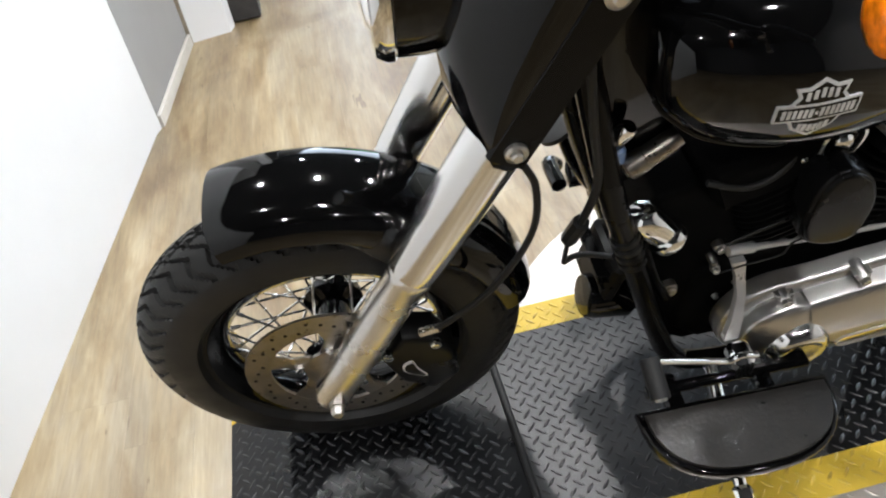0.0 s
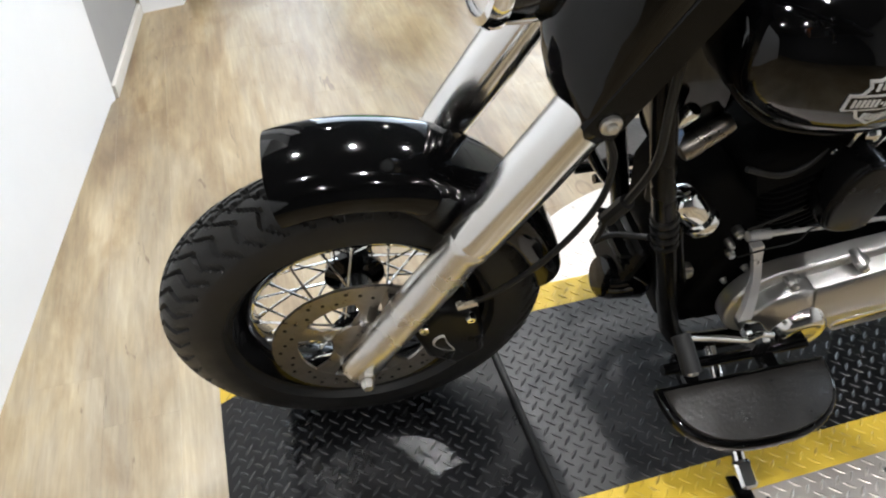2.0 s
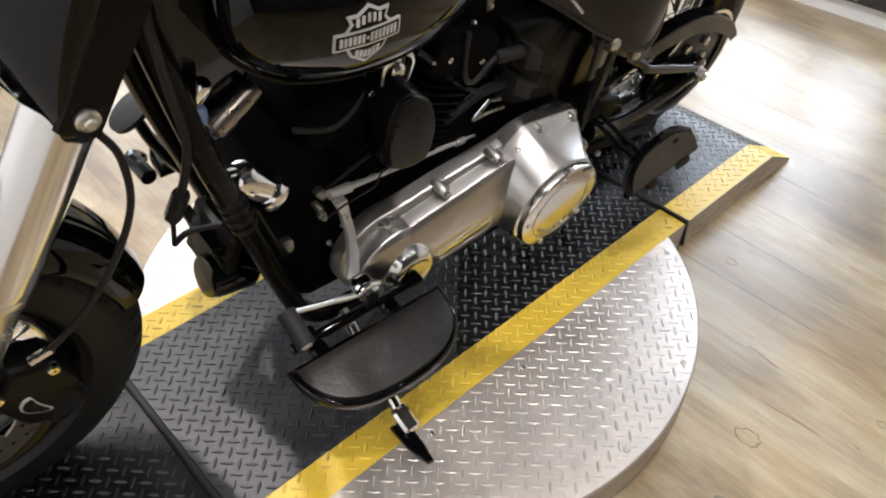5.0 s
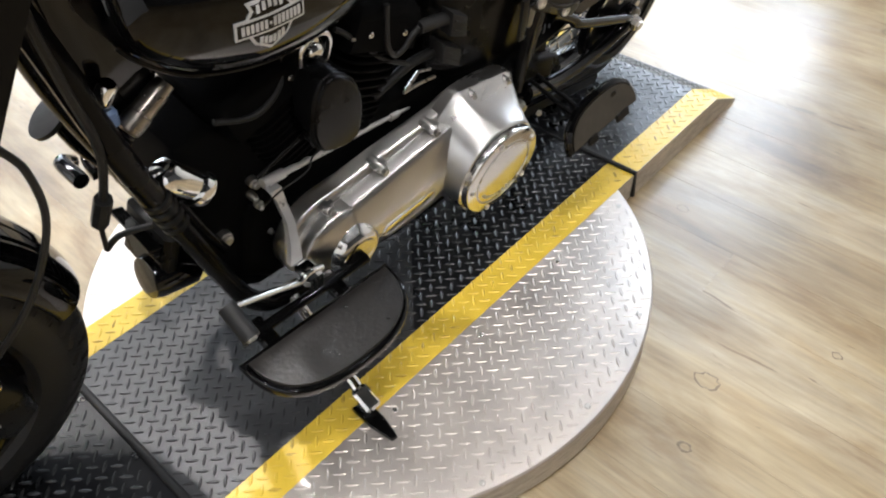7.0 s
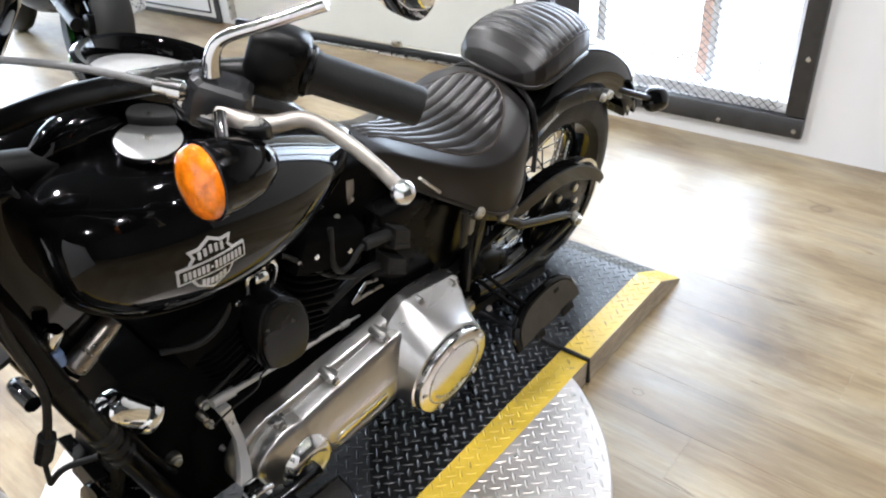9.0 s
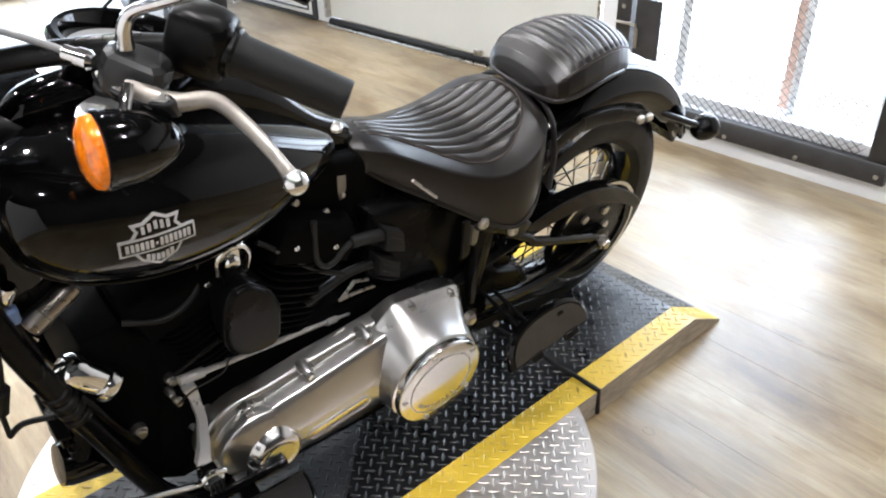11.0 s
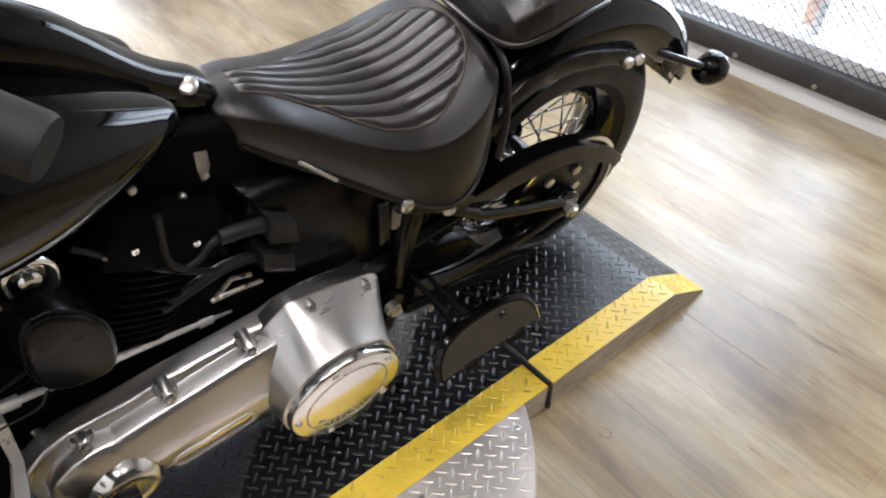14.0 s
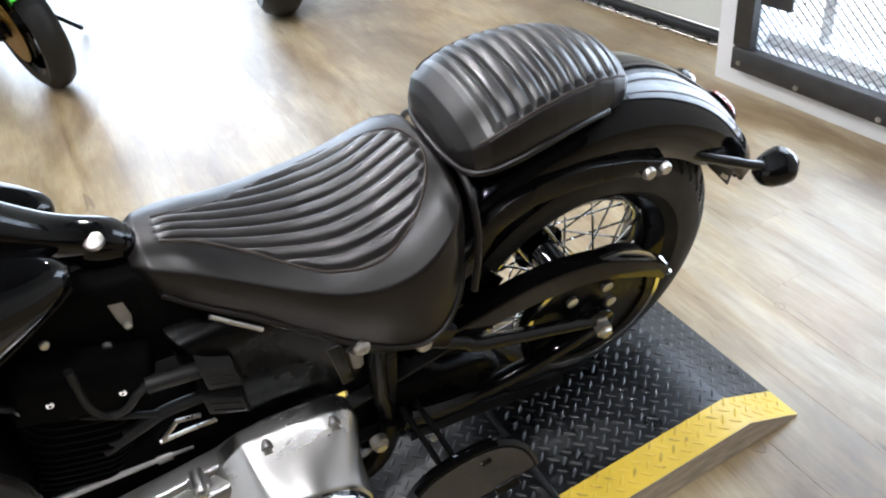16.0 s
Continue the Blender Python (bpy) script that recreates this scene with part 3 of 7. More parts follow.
def tread_sheet(name, parent, xa, xb, height, label):
    """A painted tread plate between two seams: black in the middle, yellow along both edges."""
    xs = [xa + (xb - xa) * k / 8 for k in range(9)]
    xs = sorted({*xs, *(v for v in (1.9, -0.118) if xa < v < xb)})
    bm = BM()
    ys = [-PW, -PW + STRIPE, PW - STRIPE, PW]
    g = [[bm.verts.new((x, y, height(x))) for y in ys] for x in xs]
    for i in range(len(xs) - 1):
        for k in range(3):
            bm.faces.new((g[i][k], g[i + 1][k], g[i + 1][k + 1], g[i][k + 1])).material_index = 0 if k == 1 else 1
    if name == "deck":                     # the lit front part is coloured a paler grey, up to a diagonal shadow edge
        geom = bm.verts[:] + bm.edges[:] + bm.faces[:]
        bmesh.ops.bisect_plane(bm, geom=geom, plane_co=(LIT_EDGE, 0, 0), plane_no=(1, -1, 0))
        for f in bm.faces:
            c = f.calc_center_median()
            if f.material_index == 0 and c.x - c.y < LIT_EDGE:
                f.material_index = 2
    ob = part(name, bm, [TREAD_BLACK, TREAD_YELLOW, TREAD_LIT], parent, label)
    bm = BM()
    rnd = random.Random(5)
    for x, y, turn, odd in lattice(xa + 0.012, xb - 0.012, -PW + 0.008, PW - 0.008):
        sl = (height(x + 0.001) - height(x - 0.001)) / 0.002
        yellow = abs(y) > PW - STRIPE
        lug(bm, x, y, height(x), turn, sl, (2 if rnd.random() < 0.25 else 1) if yellow else (3 if name == "deck" and x - y < LIT_EDGE else 0), rnd.uniform(0.94, 1.04))
    tagged(part("tread_relief", bm, [TREAD_RUBBED, TREAD_YELLOW, TREAD_WORN, TREAD_LIT_LUG], ob, angle=20), kind="stuff")
    return ob


def ramp_height(end, brk):
    def f(x):
        if (x - brk) * (end - brk) <= 0:
            return H
        return H + (0.008 - H) * (x - brk) / (end - brk)
    return f


flat = lambda x: H + 0.0006
turntable = thing("turntable", "round aluminium tread plate turntable with a black and yellow painted track", "turntable", Matrix.Identity(4))
bm = BM()
lathe(bm, [(DR - 0.004, 0.004), (DR, 0.008), (DR, H - 0.003), (DR - 0.003, H)], (*DC, 0), (0, 0, 1), 160)
disc = part("disc", bm, [TREAD_ALU, PLATE_EDGE], turntable, "bare aluminium tread plate disc", angle=25)
for f in disc.data.polygons:
    f.material_index = 1 if abs(f.normal.z) < 0.5 else 0
bm = BM()
for x, y, turn, odd in lattice(0.2, 1.6, -0.6, 0.6):
    if math.hypot(x - DC[0], y - DC[1]) < DR - 0.012 and abs(y) > PW + 0.006:
        lug(bm, x, y, H, turn)
tagged(part("tread_relief", bm, TREAD_ALU, disc, angle=20), kind="stuff")
bm = BM()
plate(bm, [(PX0 + 0.002, -PW), (PX1 - 0.002, -PW), (PX1 - 0.002, PW), (PX0 + 0.002, PW)], 0.006, H - 0.0004, 0.002, axis="z")
part("deck_edge", bm, PLATE_EDGE, turntable, "weathered metal deck edge")
tread_sheet("deck", turntable, PX0 + 0.002, PX1 - 0.002, flat, "black tread plate deck with yellow edge stripes")
for x, y in ((1.138, -0.53), (0.894, -0.575), (0.895, -0.325), (1.152, -0.322), (0.656, -0.528), (0.418, -0.313), (0.662, -0.317), (1.382, -0.325), (0.432, 0.326), (0.66, 0.32), (0.9, 0.33), (1.15, 0.325), (0.66, 0.53), (0.9, 0.575), (1.14, 0.53)):
    bm = BM()
    lathe(bm, [(0.0058, 0.0), (0.0058, 0.0012), (0.0045, 0.002), (0.0022, 0.002), (0.0018, 0.001)], (x, y, H), (0, 0, 1), 12)
    part("screw", bm, STEEL, turntable)

for nm, seam, brk, end in (("rear_ramp", PX1 + 0.004, 1.9, 2.035), ("front_ramp", PX0 - 0.004, -0.118, -0.252)):
    r = thing(nm, "black tread plate ramp with yellow edge stripes lying on the floor", "ramp", Matrix.Identity(4), "turntable ramps")
    hh = ramp_height(end, brk)
    bm = BM()
    prof = [(seam, 0.002), (seam, H - 0.001), (brk, H - 0.001), (end, 0.007), (end, 0.002)]
    plate(bm, prof, -PW, PW, 0.0006)
    part("ramp_body", bm, PLATE_EDGE, r, "weathered metal ramp side")
    tread_sheet("tread_plate", r, min(seam, end), max(seam, end), lambda x, q=hh: q(x) + 0.0006, "painted tread plate")
    bm = BM()
    tube(bm, [(seam - (0.003 if end > seam else -0.003), -PW - 0.003, 0.012), (seam - (0.003 if end > seam else -0.003), -PW - 0.003, H + 0.003), (seam - (0.003 if end > seam else -0.003), PW, H + 0.003)], 0.0062 if end > seam else 0.0078, 10)
    part("seam_strip", bm, RUBBER, r, "black rubber strip along the seam")

# ---- floor planks ----
def planks():
    rnd = random.Random(11)
    w, l = 0.152, 1.22
    bm = BM()
    box(bm, (0, 0, 0), (w - 0.0002, l - 0.0002, 0.006), 0.00025)
    me = finish("floor_plank", bm, WOOD, 30)
    for i in range(-20, 28):
        shift = rnd.uniform(0, l)
        for k in range(-3, 5):
            x, y = 0.5 + i * w, k * l + shift
            if not (-1.3 < x < 3.3 and -1.9 < y < 5.2):
                continue
            p = new("plank", me)
            p.location = (x, y, -0.003)
            p.parent = floor


def knot_marks():
    """Dark rims of knots and scrapes printed into the planks."""
    rnd = random.Random(3)
    for x, y, r, w, n in ((1.14, -0.695, 0.021, 0.0042, 22), (0.984, -0.735, 0.010, 0.005, 12), (1.551, -0.409, 0.013, 0.003, 14), (1.92, -0.30, 0.016, 0.003, 16), (2.25, -0.05, 0.012, 0.003, 14), (1.36, -0.86, 0.009, 0.004, 10)):
        bm = BM()
        prof = [(2 * math.pi * k / n, r * rnd.uniform(0.82, 1.18), w * rnd.uniform(0.35, 1.2)) for k in range(n)]
        rings = [[bm.verts.new((x + 0.85 * (q + s * h) * math.cos(a), y + 1.1 * (q + s * h) * math.sin(a), z)) for a, q, h in prof] for s, z in ((-0.5, 0.0001), (-0.3, 0.0005), (0.3, 0.0005), (0.5, 0.0001))]
        ring_faces(bm, rings, True, False)
        part("knot_mark", bm, KNOT, floor)


knot_marks()


# ---- the motorcycle ----
BIKE = pose(0.042, 0.125, H + 0.001, 11.0, 0, -2.19)
bike = thing("motorcycle", "black cruiser motorcycle with polished fork legs leaning on its side stand", "motorcycle", BIKE)
RAKE = radians(30.4)
FORK = Vector((math.sin(RAKE), 0, math.cos(RAKE)))
CF, CR = Vector((0, 0, 0.308)), Vector((1.635, 0, 0.310))
STEER = Matrix.Translation((-0.147, 0, 0)) @ Matrix.Rotation(-0.062, 4, FORK) @ Matrix.Translation((0.147, 0, 0))


def fork_point(s, y=0.0, fwd=0.0):
    """A place s metres up the fork's line from the axle, fwd metres in front of it."""
    return Vector((-0.005, y, 0.300)) + FORK * s + Vector((-math.cos(RAKE), 0, math.sin(RAKE))) * fwd


def tri_wave(u):
    return abs((u % 1.0) * 4 - 2) - 1


def tyre(name, centre, R, hw, rim_r, parent, m, grooves):
    """Round-crowned tyre with cut tread grooves."""
    bm = BM()
    nu, pitch = 1080, 2 * math.pi / 45
    prof = []
    for k in range(49):                       # across the crown, shoulder to shoulder
        s = -1 + 2 * k / 48
        prof.append((R - 0.05 * abs(s) ** 2.5, hw * (s if abs(s) < 1 else s), s))
    side = [(R - 0.075, hw * 1.04, 2), (R - 0.095, hw * 1.0, 2), (rim_r + 0.012, hw * 0.8, 2), (rim_r, hw * 0.72, 2)]
    prof = [(r, -y, 2) for r, y, _ in reversed(side)] + prof + side
    rings = []
    for i in range(nu):
        a = 2 * math.pi * i / nu
        u = a / pitch
        ring = []
        for r, y, s in prof:
            d = 0.0
            if abs(s) <= 0.97 and grooves:
                lead = u + 1.5 * abs(s) + 0.28 * tri_wave(abs(s) * 1.9 + 0.1) + (0.5 if s > 0 else 0)
                if 0.04 < abs(s) < 0.95 and (lead % 1.0) < 0.26:
                    d = 0.007
                if abs(abs(s) - 0.10 - 0.06 * tri_wave(u)) < 0.035:
                    d = 0.007
            rr = r - d
            ring.append(bm.verts.new((centre.x + rr * math.cos(a), centre.y + y, centre.z + rr * math.sin(a))))
        rings.append(ring)
    ring_faces(bm, rings, False, False, True)
    return part(name, bm, TYRE, parent, "black rubber tyre with zigzag tread", m, angle=35)


def wheel(name, centre, R, hw, m, side_disc):
    I = m or Matrix.Identity(4)
    bm = BM()
    lathe(bm, [(0.02, -0.075), (0.05, -0.07), (0.052, -0.055), (0.03, -0.045), (0.028, 0.045), (0.052, 0.055), (0.05, 0.07), (0.02, 0.075)], centre, (0, 1, 0), 32)
    hub = part(name, bm, BLACK_GLOSS, bike, "spoked wheel with a black rim", I)
    rr = 0.196
    tyre("tyre", centre, R, hw, rr + 0.004, hub, I, True)
    bm = BM()
    prof = [(rr + 0.009, -hw * 0.78), (rr + 0.012, -hw * 0.7), (rr - 0.003, -hw * 0.62), (rr - 0.016, -hw * 0.42), (rr - 0.02, 0), (rr - 0.016, hw * 0.42), (rr - 0.003, hw * 0.62), (rr + 0.012, hw * 0.7), (rr + 0.009, hw * 0.78),
            (rr - 0.008, hw * 0.64), (rr - 0.022, hw * 0.42), (rr - 0.026, 0), (rr - 0.022, -hw * 0.42), (rr - 0.008, -hw * 0.64)]
    turned_ring(bm, prof, centre, (0, 1, 0), 72)
    part("rim", bm, BLACK_GLOSS, hub, "black steel rim", I)
    for i in range(40):
        a = 2 * math.pi * i / 40
        sgn = 1 if i % 2 else -1
        b = a + (0.62 if (i // 2) % 2 else -0.62)
        p0 = centre + Vector((0.046 * math.cos(b), sgn * 0.062, 0.046 * math.sin(b)))
        p1 = centre + Vector(((rr - 0.02) * math.cos(a), sgn * 0.012, (rr - 0.02) * math.sin(a)))
        bm = BM()
        tube(bm, [p0, p1], 0.0021, 6)
        tube(bm, [p1 - (p1 - p0).normalized() * 0.018, p1], 0.0034, 6)
        part("spoke", bm, CHROME, hub, m=I)
    return hub


def brake_disc(hub, centre, y, I):
    bm = BM()
    n, ro, ri = 72, 0.146, 0.106
    turned_ring(bm, [(ro, y - 0.0025), (ro, y + 0.0025), (ri, y + 0.0025), (ri, y - 0.0025)], centre, (0, 1, 0), 72)
    lathe(bm, [(0.05, y + 0.003), (0.052, y - 0.004), (0.03, y - 0.008)], centre, (0, 1, 0), 32)
    d = part("brake_disc", bm, ROTOR, hub, "drilled steel brake disc", I)
    for k in range(5):                                  # carrier arms
        bm = BM()
        a = 2 * math.pi * k / 5 + 0.3
        o = [(0.045, -0.03), (0.075, -0.022), (0.108, -0.030), (0.108, 0.012), (0.08, 0.004), (0.045, 0.02)]
        o = [(centre.x + x * math.cos(a) - w * math.sin(a), centre.z + x * math.sin(a) + w * math.cos(a)) for x, w in o]
        plate(bm, o, y + 0.002, y - 0.002, 0.0008)
        part("carrier_arm", bm, ROTOR, d, m=I)
    bm = BM()
    for k in range(40):
        a = 2 * math.pi * k / 40
        r = 0.118 + 0.008 * (k % 3)
        lathe(bm, [(0.0033, 0), (0.0033, 0.0006)], centre + Vector((r * math.cos(a), y - 0.0031, r * math.sin(a))), (0, 1, 0), 8)
    tagged(part("drilling", bm, BLACK_SATIN, d, m=I), kind="stuff")
    for k in range(5):
        a = 2 * math.pi * k / 5 + 0.3
        bm = BM()
        bolt(bm, centre + Vector((0.06 * math.cos(a), y - 0.004, 0.06 * math.sin(a))), (0, -1, 0), 0.0075, 0.007)
        part("bolt", bm, CHROME, hub, m=I)


fw = wheel("front_wheel", CF, 0.314, 0.060, STEER, True)
brake_disc(fw, CF, -0.078, STEER)
wheel("rear_wheel", CR, 0.318, 0.066, None, False)


def front_end():
    for sy in (-1, 1):
        y = 0.112 * sy
        bm = BM()
        prof = [(0.016, -0.03), (0.026, -0.026), (0.031, -0.01), (0.030, 0.06), (0.0315, 0.2), (0.0315, 0.296), (0.034, 0.302), (0.034, 0.314), (0.0325, 0.318)]
        lathe(bm, prof, fork_point(0, y), FORK, 32)
        box(bm, fork_point(-0.012, y), (0.05, 0.05, 0.03), 0.008, Matrix.Rotation(RAKE, 4, "Y"))
        sl = part("fork_slider", bm, FORK_ALU, bike, "polished aluminium fork leg", STEER)
        bm = BM()
        lathe(bm, [(0.0345, 0.316), (0.0365, 0.33), (0.0385, 0.46), (0.0385, 0.64), (0.030, 0.645)], fork_point(0, y), FORK, 36)
        part("fork_cover", bm, POLISHED, bike, "polished fork tube cover", STEER)
        bm = BM()
        lathe(bm, [(0.013, -0.002), (0.013, 0.012), (0.0105, 0.013), (0.0105, 0.022), (0.008, 0.027)], fork_point(0.0, y + sy * 0.024, 0.0), (0, sy, 0), 6)
        part("axle_nut", bm, ZINC, sl, m=STEER)
        bm = BM()
        lathe(bm, [(0.011, 0), (0.011, 0.014)], fork_point(-0.034, y, 0.0), FORK, 6)
        part("drain_bolt", bm, ZINC, sl, m=STEER)
    bm = BM()
    tube(bm, [(CF.x, -0.13, CF.z), (CF.x, 0.13, CF.z)], 0.0095, 16)
    part("front_axle", bm, STEEL, bike, m=STEER)

    # fender
    bm = BM()
    secs = []
    for k in range(45):
        q = k / 44
        a = radians(107 + (16 - 107) * q)
        crown = 0.366 - 0.024 * q ** 1.4
        skirt = 0.040 + 0.050 * math.exp(-((q - 0.52) / 0.17) ** 2)
        if q > 0.93:
            skirt *= 0.75
        half = 0.083 - 0.004 * q
        sec = [(-half, crown - max(skirt, 0.052))] + [(-half * math.cos(radians(e)) ** 0.75, crown - 0.048 + 0.05 * math.sin(radians(e)) ** 0.9) for e in range(0, 90, 10)] + [(0, crown + 0.002)]
        sec = sec + [(-y, r) for y, r in reversed(sec[:-1])]
        inner = [(y * 0.965, r - 0.003) for y, r in reversed(sec)]
        secs.append([CF + Vector((r * math.cos(a), y, r * math.sin(a))) for y, r in sec + inner])
    loft(bm, secs)
    part("front_fender", bm, BLACK_GLOSS, bike, "gloss black front fender", STEER, angle=50)
    # caliper behind the left leg
    bm = BM()
    o = [(0.075, 0.345), (0.10, 0.27), (0.15, 0.235), (0.195, 0.27), (0.19, 0.33), (0.165, 0.385), (0.115, 0.40)]
    plate(bm, o, -0.055, -0.108, 0.012, 3)
    cal = part("brake_caliper", bm, BLACK_SATIN, bike, "black brake caliper", STEER)
    bm = BM()
    o = [(0.119 + 0.012 * math.cos(a) + 0.012 * math.sin(a) ** 2 - 0.010 * math.sin(a), 0.312 + 0.025 * math.sin(a)) for a in (2 * math.pi * k / 28 for k in range(28))]
    plate(bm, o, -0.108, -0.1105, 0.001)
    part("badge_border", bm, BADGE, cal, "pale kidney-shaped badge border", STEER)
    bm = BM()
    cx, cz = 0.124, 0.312
    plate(bm, [(cx + (x - cx) * 0.82, cz + (z - cz) * 0.82) for x, z in o], -0.1105, -0.1115, 0.0004)
    part("badge", bm, BLACK_SATIN, cal, m=STEER)
    for p in ((0.09, -0.112, 0.372), (0.165, -0.105, 0.375)):
        bm = BM()
        bolt(bm, p, (0, -1, 0), 0.009, 0.01)
        part("bolt", bm, CHROME, cal, m=STEER)
    bm = BM()
    o = [(0.04, 0.44), (0.075, 0.42), (0.10, 0.385), (0.075, 0.37), (0.03, 0.41)]
    plate(bm, o, -0.075, -0.1, 0.004)
    part("caliper_lug", bm, POLISHED, bike, m=STEER)
    # brake hose
    bm = BM()
    tube(bm, [(0.15, -0.10, 0.40), (0.19, -0.11, 0.43), (0.26, -0.125, 0.52), (0.31, -0.135, 0.63), (0.315, -0.14, 0.72), (0.295, -0.135, 0.79), (0.33, -0.12, 0.9)], 0.0048, 8, 8)
    part("brake_hose", bm, RUBBER, bike, m=STEER)
    bm = BM()
    tube(bm, [(0.145, -0.10, 0.398), (0.175, -0.105, 0.412)], 0.0075, 8)
    part("hose_fitting", bm, CHROME, bike, m=STEER)

    # shrouds over the upper legs, nacelle and head lamp
    for sy in (-1, 1):
        bm = BM()
        secs = []
        for s, f, b, w0, w1 in ((0.524, 0.018, 0.020, 0.09, 0.150), (0.528, 0.030, 0.024, 0.088, 0.152), (0.542, 0.052, 0.026, 0.080, 0.1525), (0.57, 0.080, 0.026, 0.07, 0.1525), (0.60, 0.100, 0.026, 0.06, 0.1525), (0.64, 0.119, 0.026, 0.048, 0.1525), (0.70, 0.135, 0.026, 0.034, 0.152), (0.765, 0.14, 0.026, 0.02, 0.151), (0.785, 0.14, 0.014, 0.02, 0.150), (0.805, 0.14, -0.02, 0.02, 0.146), (0.83, 0.138, -0.055, 0.02, 0.136), (0.86, 0.13, -0.075, 0.02, 0.12)):
            pts = [(-b, w1 - 0.012), (-b + 0.008, w1), (f * 0.30, w1), (f * 0.36, w1 - 0.003), (f * 0.62, w1 - 0.022), (f * 0.84, w1 - 0.046), (f, (w0 + w1) / 2 - 0.03), (f * 0.98, w0), (-b * 0.6, w0), (-b, w0 + 0.012)]
            sec = [fork_point(s + 0.02, w * sy, q) for q, w in pts]
            secs.append(sec)
        loft(bm, secs)
        part("fork_shroud", bm, BLACK_GLOSS, bike, "gloss black fork shroud", STEER, angle=62)
        bm = BM()
        loft(bm, [[fork_point(v, sy * w, q) for q, w in ((-0.027, 0.148), (-0.024, 0.1545), (0.019, 0.1545), (0.022, 0.148))] for v in (0.556, 0.62, 0.70, 0.76, 0.795)])
        part("shroud_strap", bm, FRAME_BLACK, bike, "black strap along the fork shroud", STEER)
        for s, q in ((0.577, -0.004), (0.776, 0.0)):
            bm = BM()
            lathe(bm, [(0.0132, 0), (0.0132, 0.005), (0.0105, 0.007), (0.0105, 0.006), (0.007, 0.006), (0.007, 0.011), (0.005, 0.013)], fork_point(s, sy * 0.154, q), (0, sy, 0), 20)
            part("shroud_bolt", bm, ZINC, bike, m=STEER)
    bm = BM()
    secs = []
    for s, f, b, w in ((0.78, 0.10, 0.04, 0.02), (0.80, 0.125, 0.045, 0.075), (0.88, 0.135, 0.05, 0.11), (0.96, 0.12, 0.055, 0.105), (1.01, 0.09, 0.05, 0.08), (1.03, 0.05, 0.03, 0.04)):
        secs.append([fork_point(s, w * math.sin(t) , (f + b) / 2 * math.cos(t) + (f - b) / 2) for t in (2 * math.pi * k / 24 for k in range(24))])
    loft(bm, secs)
    part("headlamp_nacelle", bm, BLACK_GLOSS, bike, "gloss black head lamp nacelle", STEER)
    hl, ax = Vector((0.187, 0, 0.945)), Vector((-0.99, 0, 0.06)).normalized()
    bm = BM()
    lathe(bm, [(0.012, -0.148), (0.04, -0.14), (0.064, -0.122), (0.081, -0.098), (0.091, -0.066), (0.0955, -0.03), (0.096, 0.0), (0.094, 0.01)], hl, ax, 48)
    lamp = part("headlamp", bm, BLACK_GLOSS, bike, "gloss black head lamp bucket", STEER)
    bm = BM()
    turned_ring(bm, [(0.094, 0.0), (0.1, 0.004), (0.101, 0.014), (0.096, 0.024), (0.086, 0.026), (0.084, 0.016)], hl, ax, 48)
    part("headlamp_ring", bm, CHROME, lamp, "chrome trim ring", STEER)
    bm = BM()
    turned_ring(bm, [(0.082, -0.098), (0.0885, -0.094), (0.0915, -0.084), (0.086, -0.082)], hl, ax, 48)
    part("mounting_band", bm, CHROME, lamp, "chrome mounting band", STEER)
    bm = BM()
    lathe(bm, [(0.085, 0.018), (0.06, 0.03), (0.03, 0.036), (0.005, 0.038)], hl, ax, 40)
    part("lens", bm, mat("headlamp_glass", (0.85, 0.87, 0.88), 0.05, 0.0, coat=1.0, bump=0.3, bump_scale=70), lamp, m=STEER)


front_end()


def blob(bm, stations, n=32, power=2.6, flat_bottom=0.0):
    """A body along x: stations of (x, half width, z bottom, z top, z of the widest line)."""
    secs = []
    for x, w, zb, zt, zm in stations:
        sec = []
        for k in range(n):
            a = 2 * math.pi * k / n
            c, s = math.cos(a), math.sin(a)
            yy = w * math.copysign(abs(c) ** (2 / power), c)
            h = (zt - zm) if s > 0 else (zm - zb)
            zz = zm + h * math.copysign(abs(s) ** (2 / power), s)
            sec.append((x, yy, zz))
        secs.append(sec)
    return loft(bm, secs)


def resample(st, n):
    pts = np.array(st, float)
    t = np.linspace(0, 1, len(pts))
    fine = spline([Vector(p[:3]) for p in pts], n)
    fine2 = spline([Vector((p[0], p[3], p[4])) for p in pts], n)
    return [(a.x, max(a.y, 0.001), a.z, b.y, b.z) for a, b in zip(fine, fine2)]


